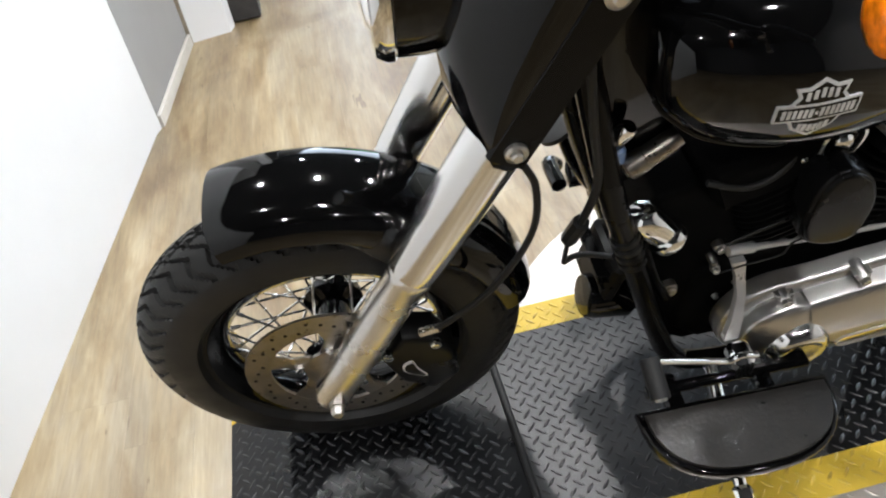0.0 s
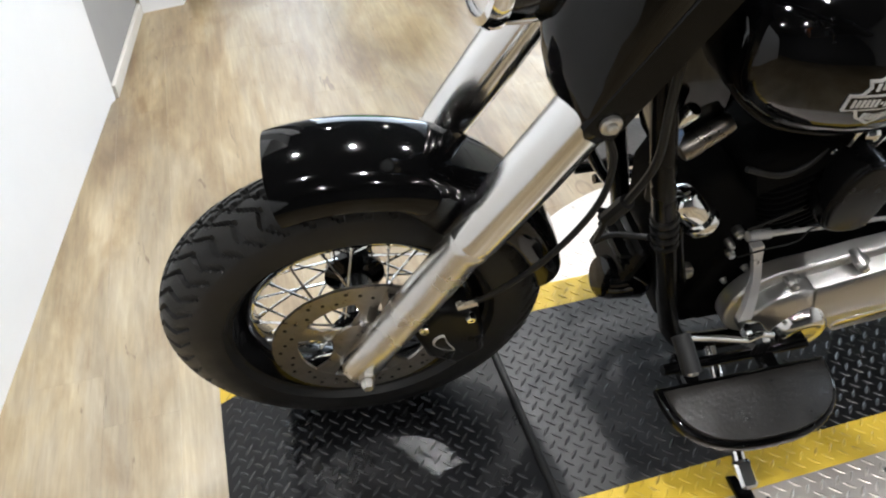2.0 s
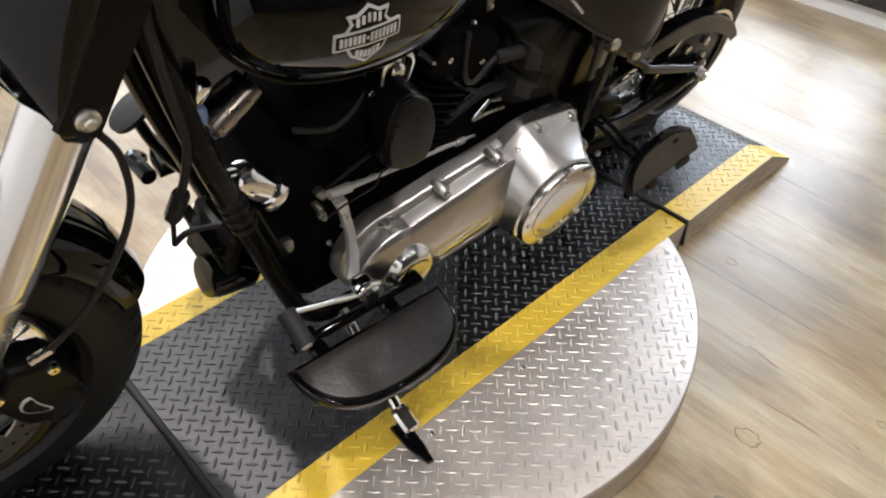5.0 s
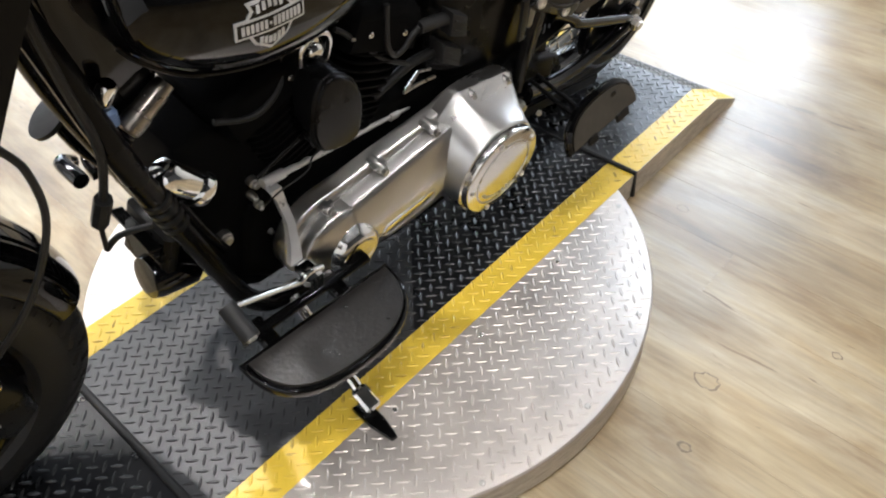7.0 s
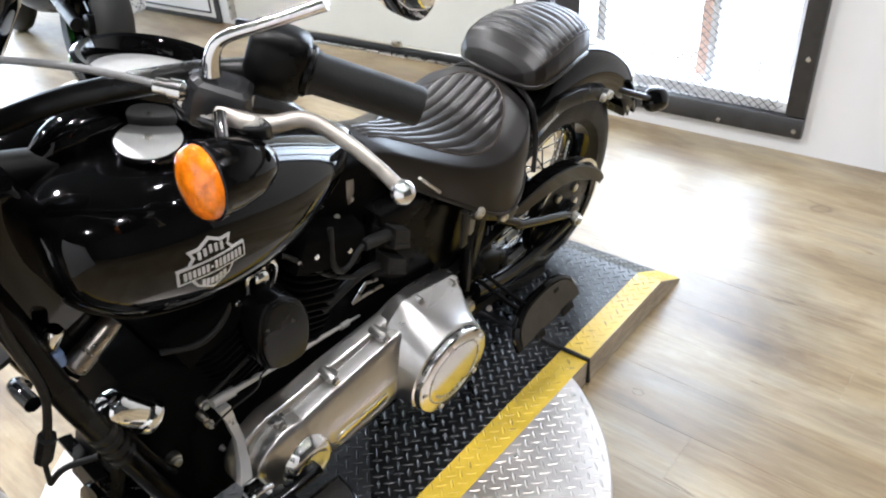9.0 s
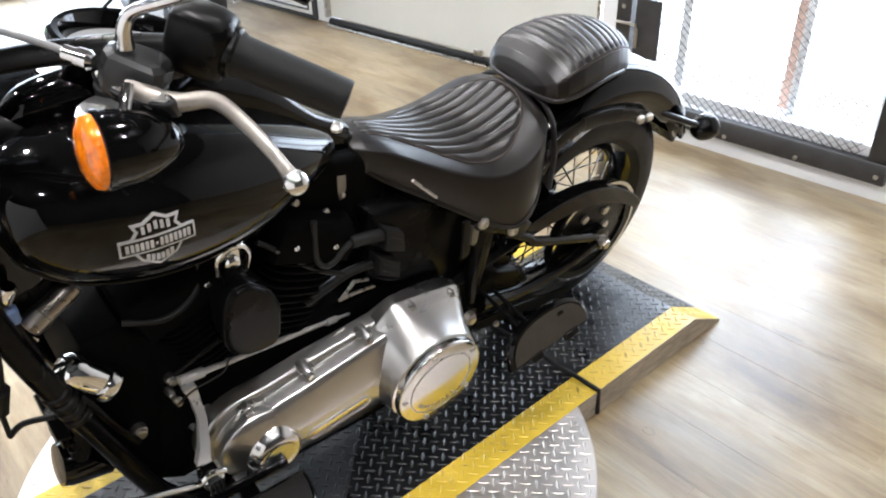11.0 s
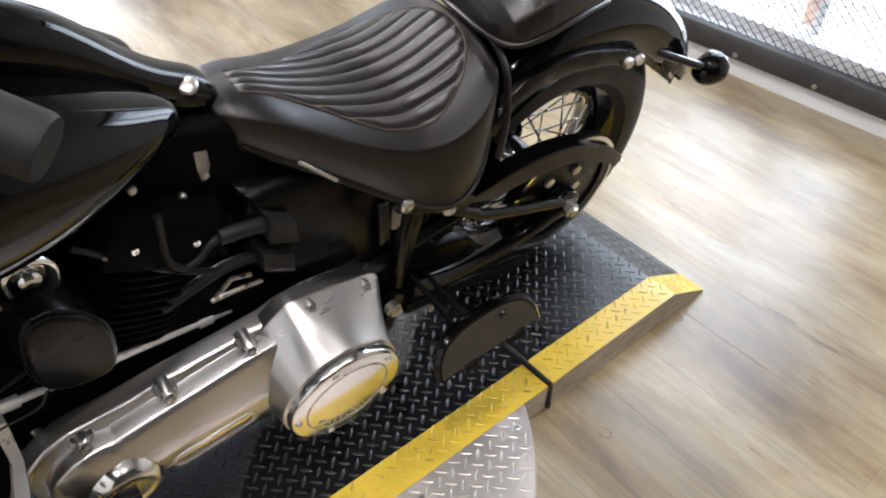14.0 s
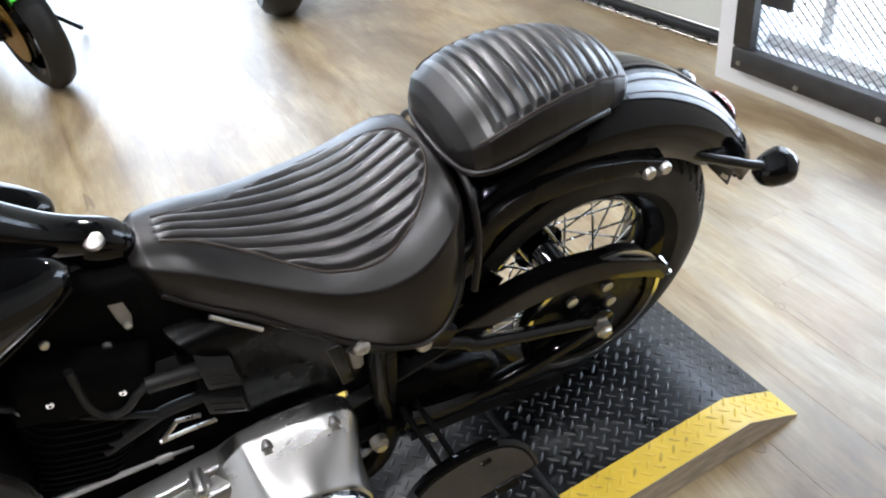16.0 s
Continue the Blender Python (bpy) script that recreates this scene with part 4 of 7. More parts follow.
def tank():
    # each half of the split tank, leaning out from the middle
    for sy in (-1, 1):
        st = [(0.445, 0.010, 0.83, 0.86, 0.845), (0.450, 0.045, 0.795, 0.888, 0.842), (0.47, 0.072, 0.765, 0.905, 0.838), (0.52, 0.094, 0.727, 0.915, 0.826),
              (0.60, 0.106, 0.703, 0.912, 0.812), (0.68, 0.104, 0.692, 0.895, 0.80), (0.76, 0.092, 0.697, 0.868, 0.79), (0.83, 0.072, 0.715, 0.838, 0.785), (0.89, 0.046, 0.738, 0.806, 0.775), (0.925, 0.022, 0.752, 0.786, 0.77), (0.935, 0.006, 0.762, 0.774, 0.768)]
        fine = resample(st, 5)
        bm = BM()
        secs = []
        n = 36
        for x, w, zb, zt, zm in fine:
            sec = []
            for k in range(n):
                a = 2 * math.pi * k / n
                c, s = math.cos(a), math.sin(a)
                yy = w * math.copysign(abs(c) ** 0.82, c)
                zz = zm + ((zt - zm) if s > 0 else (zm - zb)) * math.copysign(abs(s) ** 0.9, s)
                sec.append((x, sy * (0.080 + yy - 0.12 * (zz - zm) * 0.5 - 0.018 * max(0, (x - 0.6) / 0.3)), zz))
            secs.append(sec)
        loft(bm, secs)
        if sy < 0:
            bmesh.ops.recalc_face_normals(bm, faces=bm.faces)
            bm.normal_update()
            side_tree = BVHTree.FromBMesh(bm)
        th = part("fuel_tank", bm, BLACK_GLOSS, bike, "gloss black fuel tank half", angle=60)
        # seam flange along the lower edge
        bm = BM()
        pts = []
        for x, w, zb, zt, zm in fine[6:-4]:
            zz = zm - (zm - zb) * 0.92
            pts.append((x, sy * (0.080 + w * 0.52 - 0.06 * (zz - zm) - 0.018 * max(0, (x - 0.6) / 0.3)), zz))
        tube(bm, pts, 0.0032, 6)
        part("tank_seam", bm, BLACK_SATIN, th)
    # bar-and-shield badge of plain shapes, lying on the tank's side
    shield = [(-0.036, 0.034), (-0.030, 0.022), (-0.038, 0.012), (-0.036, -0.012), (-0.026, -0.028), (0, -0.042), (0.026, -0.028), (0.036, -0.012), (0.038, 0.012), (0.030, 0.022), (0.036, 0.034), (0.018, 0.034), (0, 0.044), (-0.018, 0.034)]
    bar = [(-0.055, 0.0125), (0.055, 0.0125), (0.055, -0.0125), (-0.055, -0.0125)]
    tilt = radians(-2)

    def on_tank(o, d0, d1):
        flat = BM()
        f0 = flat.faces.new([flat.verts.new((x, y, 0)) for x, y in o])
        bmesh.ops.triangulate(flat, faces=[f0])
        while max(e.calc_length() for e in flat.edges) > 0.006:
            long = [e for e in flat.edges if e.calc_length() > 0.006]
            bmesh.ops.subdivide_edges(flat, edges=long, cuts=1)
            bmesh.ops.triangulate(flat, faces=flat.faces[:])
        wall = [e for e in flat.edges if e.is_boundary]

        def put(p, d):
            x, z = 0.603 + 0.86 * (p.x * math.cos(tilt) - p.y * math.sin(tilt)), 0.806 + 0.9 * (p.x * math.sin(tilt) + p.y * math.cos(tilt))
            hit = side_tree.ray_cast(Vector((x, -1, z)), Vector((0, 1, 0)))
            return hit[0] + (hit[1] if hit[1].y < 0 else -hit[1]) * d

        b = BM()
        high = {v: b.verts.new(put(v.co, d1)) for v in flat.verts}
        for f in flat.faces:
            b.faces.new([high[v] for v in f.verts])
        low = {v: b.verts.new(put(v.co, d0)) for e in wall for v in e.verts}
        for e in wall:
            p, q = e.verts
            b.faces.new((high[p], high[q], low[q], low[p]))
        flat.free()
        return b

    bd = part("tank_badge", on_tank(shield, -0.003, 0.0016), BADGE, bike, "silver shield emblem with a crossing bar")
    part("shield_field", on_tank(offset(shield, 0.0042), 0.001, 0.0022), BLACK_GLOSS, bd)
    part("bar", on_tank(bar, 0.0, 0.0030), BADGE, bd)
    part("bar_field", on_tank(offset(bar, 0.003), 0.002, 0.0036), BLACK_GLOSS, bd)
    for k in range(14):
        a, w2 = -0.0475 + 0.0955 * (k + 0.5) / 14, 0.0016 if k == 6 else 0.0023
        h2 = 0.002 if k == 6 else 0.0065
        part("bar_mark", on_tank([(a - w2, -h2), (a + w2, -h2), (a + w2, h2), (a - w2, h2)], 0.002, 0.0042), BADGE, bd)
    for zc, half, nb in ((0.0235, 0.0225, 5), (-0.0225, 0.0205, 6)):
        for k in range(nb):
            a = -half + 2 * half * k / nb
            rise = 0.0035 * math.copysign(1 - abs(2 * k / (nb - 1) - 1), zc)
            z0, z1 = zc - 0.006 + rise, zc + 0.0055 + rise
            part("field_mark", on_tank([(a + 0.001, z0), (a + 0.006, z0), (a + 0.006, z1), (a + 0.001, z1)], 0.001, 0.0030), BADGE, bd)
    # fuel gauge and filler cap
    for y in (-0.076, 0.076):
        up = (-0.04, -0.06 if y < 0 else 0.06, 1)
        at = (0.611, y * 0.93, 0.917)
        bm = BM()
        lathe(bm, [(0.043, -0.022), (0.044, 0.0), (0.0435, 0.006), (0.041, 0.008)], at, up, 40)
        cap = part("gauge_cap", bm, BLACK_GLOSS, bike, "round tank cap with a silver face")
        bm = BM()
        lathe(bm, [(0.0395, 0.006), (0.039, 0.0092), (0.030, 0.0105), (0.012, 0.0112), (0.002, 0.0114)], at, up, 40)
        part("cap_face", bm, CAP, cap, "satin silver face")
        bm = BM()
        lathe(bm, [(0.005, 0.010), (0.005, 0.0135), (0.002, 0.0145)], at, up, 16)
        part("cap_top", bm, STEEL, cap)
    # console between the halves
    bm = BM()
    blob(bm, resample([(0.50, 0.012, 0.86, 0.92, 0.89), (0.535, 0.026, 0.86, 0.945, 0.90), (0.60, 0.030, 0.86, 0.955, 0.90), (0.67, 0.034, 0.855, 0.952, 0.895), (0.72, 0.040, 0.84, 0.945, 0.88), (0.78, 0.040, 0.82, 0.92, 0.86), (0.85, 0.036, 0.78, 0.880, 0.82), (0.93, 0.028, 0.74, 0.80, 0.77), (0.985, 0.026, 0.715, 0.765, 0.74), (1.0, 0.018, 0.72, 0.75, 0.735)], 4), 24, 2.6)
    con = part("tank_console", bm, BLACK_GLOSS, bike, "gloss black tank console")
    at, up = (0.672, 0.0, 0.968), (0.24, 0, 1)
    bm = BM()
    lathe(bm, [(0.03, -0.08), (0.06, -0.055), (0.083, -0.03), (0.0945, -0.008), (0.097, 0.002), (0.0955, 0.010), (0.090, 0.0135), (0.083, 0.012), (0.078, 0.004), (0.0755, -0.012)], at, up, 64)
    sp = part("speedometer", bm, BLACK_GLOSS, con, "round speedometer in a wide gloss black bezel")
    bm = BM()
    lathe(bm, [(0.0765, -0.012), (0.075, -0.0095), (0.05, -0.0085), (0.002, -0.008)], at, up, 48)
    part("dial", bm, DIAL, sp, "pale silver dial face")
    # rear bracket with its bolt
    bm = BM()
    blob(bm, resample([(0.93, 0.01, 0.735, 0.77, 0.75), (0.945, 0.026, 0.715, 0.778, 0.745), (0.975, 0.03, 0.70, 0.765, 0.735), (1.0, 0.022, 0.70, 0.75, 0.725), (1.008, 0.008, 0.715, 0.735, 0.725)], 4), 20, 2.4)
    br = part("tank_bracket", bm, BLACK_GLOSS, bike, angle=70)
    bm = BM()
    lathe(bm, [(0.012, 0), (0.012, 0.006), (0.008, 0.009)], (0.966, -0.022, 0.762), (0, -0.2, 1), 16)
    part("bracket_bolt", bm, ZINC, br)


tank()


def seat():
    st = [(0.990, 0.040, 0.690, 0.730), (1.01, 0.060, 0.676, 0.736), (1.05, 0.078, 0.648, 0.727), (1.10, 0.097, 0.618, 0.703), (1.15, 0.122, 0.585, 0.684), (1.20, 0.146, 0.553, 0.671),
          (1.25, 0.160, 0.522, 0.668), (1.30, 0.165, 0.503, 0.678), (1.34, 0.158, 0.515, 0.696), (1.37, 0.142, 0.55, 0.712), (1.395, 0.112, 0.60, 0.716), (1.405, 0.07, 0.64, 0.70)]
    A = np.array(st)
    xs = np.concatenate([np.linspace(0.990, 1.39, 170), [1.396, 1.40, 1.403, 1.405]])
    f = [np.interp(xs, A[:, 0], A[:, k]) for k in (1, 2, 3)]
    ker = np.hanning(29)[1:-1]
    ker /= ker.sum()
    for k in range(3):
        pad = np.concatenate([np.full(13, f[k][0]), f[k], np.full(13, f[k][-1])])
        sm = np.convolve(pad, ker, "valid")
        mix = np.clip(np.minimum((xs - 0.997) / 0.03, (1.388 - xs) / 0.03), 0, 1)
        f[k] = f[k] * (1 - mix) + sm * mix

    def insert_end(y):
        return 1.235 + 0.15 * max(0.0, 1 - (y / 0.122) ** 2) ** 0.5

    def insert_half(x):
        return float(np.interp(x, [1.0, 1.03, 1.07, 1.10, 1.13, 1.16, 1.20, 1.24, 1.28, 1.40], [0.020, 0.023, 0.031, 0.043, 0.059, 0.080, 0.105, 0.116, 0.118, 0.118]))

    bm = BM()
    secs, top = [], 72
    params = [k / top * 0.62 for k in range(top + 1)] + [0.62 + 0.14 * k / 8 for k in range(1, 9)] + [0.76 + 0.24 * k / 14 for k in range(1, 15)]
    params = [-v for v in reversed(params[1:])] + params
    seam = []
    for x, w, zb, zt in zip(xs, *f):
        hw = min(0.84 * w, insert_half(x))           # half width of the ribbed insert
        sec = []
        for q in params:
            a = abs(q)
            if a < 0.62:
                y = hw * a / 0.62
            elif a < 0.76:
                y = hw + (0.93 * w - hw) * (a - 0.62) / 0.14
            else:
                y = w * (0.93 + 0.07 * math.sin(min(1, (a - 0.76) / 0.24 * 1.6) * math.pi / 2))
            if a < 0.76:                                              # over the top
                z = zt - (zt - zb) * 0.22 * (y / (0.93 * w)) ** 2.6
            else:                                                     # down the skirt
                z = zt - (zt - zb) * (0.22 + 0.78 * ((a - 0.76) / 0.24) ** 1.15)
            end = insert_end(y)
            g = max(0.0, min(1.0, (x - 1.024) / 0.02, (end - x) / 0.016))
            g = g * g * (3 - 2 * g)
            if a < 0.62 and g > 0:
                fan = 0.0135 + 0.0115 * max(0.0, min(1.0, (x - 1.03) / 0.2))
                ph = (y / fan + 0.5) % 1.0
                z += g * min(1.0, (hw - y) / 0.006) * fan / 0.022 * (0.0098 * (1 - abs(2 * ph - 1) ** 2.4) - 0.0028)
            sec.append((x, y * math.copysign(1, q), z))
        if 1.03 < x < 1.38 and x < insert_end(hw):
            seam.append((x, hw, zt - (zt - zb) * 0.22 * (hw / (0.93 * w)) ** 2.6))
        secs.append(sec)
    rings = [[bm.verts.new(p) for p in s] for s in secs]
    ring_faces(bm, rings, False, False)
    for r in (rings[0], rings[-1]):
        bm.faces.new(r)
    for a, b in zip(rings, rings[1:]):
        bm.faces.new((a[0], a[-1], b[-1], b[0]))
    tree = BVHTree.FromBMesh(bm)
    s = part("rider_seat", bm, [LEATHER, LEATHER_LIT], bike, "dark brown-black leather solo seat with stitched ribs", angle=179)
    # the ribbed insert takes the paler leather that holds its highlights
    for f_ in s.data.polygons:
        c = f_.center
        if 1.03 < c.x < insert_end(abs(c.y)) - 0.002 and abs(c.y) < insert_half(c.x) and f_.normal.z > 0.1:
            f_.material_index = 1
    # stitched seam round the ribbed insert
    y1 = seam[-1][1]
    rear = [(insert_end(y), y) for y in np.linspace(-y1, y1, 41)]
    run = [(x, -y) for x, y, z in seam[::6]] + rear + [(x, y) for x, y, z in reversed(seam[::6])]
    pts = [tree.ray_cast(Vector((x, y, 1.2)), Vector((0, 0, -1)))[0] for x, y in run]
    bm = BM()
    tube(bm, [p + Vector((0, 0, 0.0003)) for p in pts if p], 0.0019, 6)
    part("insert_seam", bm, STITCH, s)
    # piping along the skirt's rear edge, and the pan's edge below
    for sy in (-1, 1):
        bm = BM()
        tube(bm, [(x, sy * (w + 0.001), zb + 0.003) for x, w, zb, zt in zip(xs[8:-2:4], *(v[8:-2:4] for v in f))], 0.0042, 8)
        part("piping", bm, LEATHER, s)
    bm = BM()
    tube(bm, [(1.385, -0.152, 0.56), (1.405, -0.13, 0.63), (1.412, -0.09, 0.695), (1.414, 0, 0.716), (1.412, 0.09, 0.695), (1.405, 0.13, 0.63)], 0.0055, 8, 6)
    part("rear_piping", bm, LEATHER, s)
    for x in (1.213, 1.302):
        z = 0.548 if x < 1.25 else 0.492
        bm = BM()
        lathe(bm, [(0.0125, 0), (0.0125, 0.005), (0.009, 0.009), (0.004, 0.009), (0.003, 0.006)], (x, -0.150, z - 0.004), (0, -1, 0), 16)
        part("seat_bolt", bm, ZINC, bike)
    bm = BM()
    plate(bm, [(1.196, 0.545), (1.216, 0.545), (1.214, 0.492), (1.207, 0.486), (1.198, 0.49)], -0.138, -0.144, 0.002)
    part("seat_tab", bm, DULL_ALU, bike, "grey metal tab under the seat bolt")


seat()


def pillion():
    bm = BM()
    secs = []
    xs = np.linspace(1.402, 1.712, 260)
    params = [0.74 * k / 24 for k in range(25)] + [0.74 + 0.26 * k / 12 for k in range(1, 13)]
    params = [-v for v in reversed(params[1:])] + params
    for x in xs:
        q = (x - 1.402) / 0.31
        w = float(np.interp(x, [1.402, 1.408, 1.42, 1.44, 1.48, 1.54, 1.60, 1.65, 1.68, 1.70, 1.712], [0.055, 0.078, 0.096, 0.105, 0.107, 0.101, 0.089, 0.074, 0.059, 0.04, 0.004]))
        zc = float(np.interp(x, [1.40, 1.408, 1.42, 1.44, 1.47, 1.52, 1.57, 1.62, 1.66, 1.69, 1.705, 1.712], [0.742, 0.757, 0.771, 0.785, 0.797, 0.807, 0.808, 0.799, 0.781, 0.757, 0.735, 0.712]))
        zb = float(np.interp(x, [1.40, 1.45, 1.50, 1.56, 1.62, 1.68, 1.712], [0.715, 0.722, 0.729, 0.731, 0.724, 0.705, 0.685]))
        sec = []
        for p in params:
            a = abs(p)
            if a < 0.74:
                y = w * 0.94 * a / 0.74
                z = zc - (zc - zb) * 0.34 * (a / 0.74) ** 2.6
            else:
                e = (a - 0.74) / 0.26
                y, z = w * (0.94 + 0.06 * math.sin(e * math.pi / 2) + 0.03 * math.sin(e * math.pi)), zc - (zc - zb) * (0.34 + 0.66 * e)
            g = max(0.0, min(1.0, (0.70 - a) / 0.05, (q - 0.15) / 0.03, (0.92 - q) / 0.03))
            if g > 0:
                ph = ((x - 1.402) / 0.0215) % 1.0
                z += g * (0.0062 * (1 - abs(2 * ph - 1) ** 3) - 0.0018)
            sec.append((x, y * math.copysign(1, p), z))
        secs.append(sec)
    rings = [[bm.verts.new(p) for p in s] for s in secs]
    ring_faces(bm, rings, False, False)
    for r in (rings[0], rings[-1]):
        bm.faces.new(r)
    for a, b in zip(rings, rings[1:]):
        bm.faces.new((a[0], a[-1], b[-1], b[0]))
    tree = BVHTree.FromBMesh(bm)
    p = part("passenger_seat", bm, [LEATHER, LEATHER_LIT], bike, "dark leather passenger pad with cross ribs", angle=179)
    # upward faces take the paler leather, as lit from above
    for f_ in p.data.polygons:
        if f_.normal.z > 0.75 and 1.44 < f_.center.x < 1.69:
            f_.material_index = 1
    for sy in (-1, 1):
        wide = [0.094, 0.099, 0.1, 0.094, 0.083, 0.069, 0.055]
        pts = [tree.ray_cast(Vector((x, sy * 0.97 * float(np.interp(x, [1.43, 1.44, 1.48, 1.54, 1.60, 1.65, 1.68], wide)), 1.2)), Vector((0, 0, -1)))[0] for x in np.linspace(1.43, 1.68, 40)]
        bm = BM()
        tube(bm, [v + Vector((0, 0, 0.0003)) for v in pts if v], 0.0019, 6)
        part("insert_seam", bm, STITCH, p)
    bm = BM()
    tube(bm, [(1.64, -0.078, 0.719), (1.58, -0.094, 0.729), (1.52, -0.105, 0.730), (1.46, -0.108, 0.724), (1.418, -0.094, 0.718), (1.402, -0.05, 0.718), (1.399, 0, 0.719), (1.402, 0.05, 0.718), (1.418, 0.088, 0.718)], 0.005, 8, 6)
    part("piping", bm, LEATHER, p)


pillion()


def rear_end():
    # fender
    bm = BM()
    secs = []
    for k in range(49):
        q = k / 48
        a = radians(150 + (25 - 150) * q)
        R0 = 0.386 + 0.012 * math.sin(math.pi * q)
        half = 0.096
        skirt = 0.095 if q > 0.12 else 0.16
        if q > 0.80:
            skirt = 0.095 - 0.05 * ((q - 0.80) / 0.2)
        sec = [(-half, R0 - skirt), (-half, R0 - 0.05), (-half * 0.95, R0 - 0.028), (-half * 0.8, R0 - 0.011), (-half * 0.45, R0 - 0.002), (0, R0)]
        sec = sec + [(-y, r) for y, r in reversed(sec[:-1])]
        inner = [(y * 0.965, r - 0.003) for y, r in reversed(sec)]
        c = CR + Vector((0, 0, 0.01))
        secs.append([c + Vector((r * math.cos(a), y, r * math.sin(a))) for y, r in sec + inner])
    loft(bm, secs)
    part("rear_fender", bm, BLACK_GLOSS, bike, "gloss black rear fender", angle=50)
    # struts
    for sy in (-1, 1):
        bm = BM()
        o = [(1.39, 0.565), (1.41, 0.615), (1.46, 0.648), (1.52, 0.662), (1.60, 0.655), (1.68, 0.632), (1.745, 0.602), (1.748, 0.584), (1.735, 0.575), (1.66, 0.607), (1.58, 0.622), (1.51, 0.624), (1.45, 0.602), (1.42, 0.55)]
        plate(bm, o, 0.094 * sy, 0.108 * sy, 0.003)
        st = part("fender_strut", bm, BLACK_SATIN, bike, "black fender strut")
        for x, z in ((1.708, 0.597), (1.738, 0.594)):
            bm = BM()
            lathe(bm, [(0.011, 0), (0.011, 0.006), (0.008, 0.010)], (x, 0.107 * sy, z), (0, sy, 0), 12)
            part("strut_bolt", bm, ZINC, st)
        bm = BM()
        tube(bm, [(1.79, sy * 0.075, 0.585), (1.83, sy * 0.095, 0.565), (1.91, sy * 0.118, 0.53), (1.945, sy * 0.126, 0.515)], [0.012, 0.009, 0.008, 0.010], 10)
        sg = part("turn_signal", bm, BLACK_GLOSS, bike, "black bullet turn signal on a stalk")
        bm = BM()
        ax = Vector((1, 0.0, 0.02))
        lathe(bm, [(0.004, -0.036), (0.018, -0.03), (0.028, -0.016), (0.033, 0.004), (0.0335, 0.018), (0.032, 0.021)], (1.967, sy * 0.129, 0.503), ax, 28)
        part("signal_body", bm, BLACK_GLOSS, sg)
        bm = BM()
        lathe(bm, [(0.032, 0.021), (0.026, 0.031), (0.012, 0.037), (0.002, 0.038)], (1.967, sy * 0.129, 0.503), ax, 28)
        part("signal_lens", bm, SMOKE, sg)
    bm = BM()
    box(bm, (1.965, 0.03, 0.455), (0.012, 0.17, 0.085), 0.003, Matrix.Rotation(radians(-25), 4, "Y"))
    part("plate_holder", bm, BLACK_SATIN, bike, "black number plate holder")
    bm = BM()
    plate(bm, [(1.835, 0.552), (1.852, 0.572), (1.915, 0.508), (1.911, 0.463)], -0.09, -0.096, 0.002)
    sb = part("signal_bracket", bm, FRAME_BLACK, bike, "black pressed signal bracket")
    bm = BM()
    plate(bm, [(1.888, 0.504), (1.905, 0.487), (1.904, 0.478), (1.884, 0.498)], -0.096, -0.0965, 0.0004)
    part("bracket_slot", bm, STEEL, sb)
    bm = BM()
    lathe(bm, [(0.030, -0.03), (0.036, -0.012), (0.037, 0.006), (0.035, 0.010)], (1.945, 0.0, 0.548), (0.86, 0, 0.5), 28)
    tl = part("tail_lamp", bm, BLACK_GLOSS, bike, "round tail lamp in a black shell")
    bm = BM()
    lathe(bm, [(0.035, 0.008), (0.030, 0.016), (0.016, 0.021), (0.002, 0.0225)], (1.945, 0.0, 0.548), (0.86, 0, 0.5), 28)
    part("tail_lens", bm, TAIL_RED, tl, "red tail lens")

    # swingarm, axle, belt guard and pulley
    for sy in (-1, 1):
        bm = BM()
        tube(bm, [(1.25, 0.14 * sy, 0.30), (1.38, 0.135 * sy, 0.262), (1.52, 0.135 * sy, 0.27), (1.62, 0.135 * sy, 0.302)], [0.022, 0.017, 0.016, 0.02], 12, 4)
        part("swingarm_lower_tube", bm, BLACK_GLOSS, bike)
        bm = BM()
        tube(bm, [(1.30, 0.13 * sy, 0.47), (1.375, 0.137 * sy, 0.425), (1.40, 0.139 * sy, 0.405), (1.62, 0.139 * sy, 0.318)], 0.0125, 10, 3)
        part("swingarm_upper_tube", bm, BLACK_GLOSS, bike)
        bm = BM()
        plate(bm, arc(1.628, 0.306, 0.036, 0, 345, 20), 0.118 * sy, 0.145 * sy, 0.004)
        part("axle_plate", bm, BLACK_GLOSS, bike)
    bm = BM()
    tube(bm, [(1.632, -0.15, 0.306), (1.632, 0.15, 0.306)], 0.011, 16)
    ax = part("rear_axle", bm, STEEL, bike)
    bm = BM()
    lathe(bm, [(0.019, 0), (0.019, 0.004), (0.0165, 0.005), (0.0165, 0.019), (0.012, 0.021), (0.011, 0.026), (0.004, 0.027)], (1.632, -0.143, 0.306), (0, -1, 0), 6)
    part("axle_nut", bm, ZINC, ax)
    # pulley with the belt's outer run
    bm = BM()
    turned_ring(bm, [(0.136, -0.118), (0.136, -0.092), (0.115, -0.092), (0.115, -0.118)], CR, (0, 1, 0), 64)
    lathe(bm, [(0.118, -0.112), (0.07, -0.116), (0.05, -0.118), (0.02, -0.118)], CR, (0, 1, 0), 40)
    pul = part("belt_pulley", bm, BLACK_SATIN, bike, "black belt pulley")
    bm = BM()
    turned_ring(bm, [(0.143, -0.12), (0.143, -0.114), (0.134, -0.114), (0.134, -0.12)], CR, (0, 1, 0), 64)
    part("pulley_flange", bm, POLISHED, pul, "pale polished pulley flange")
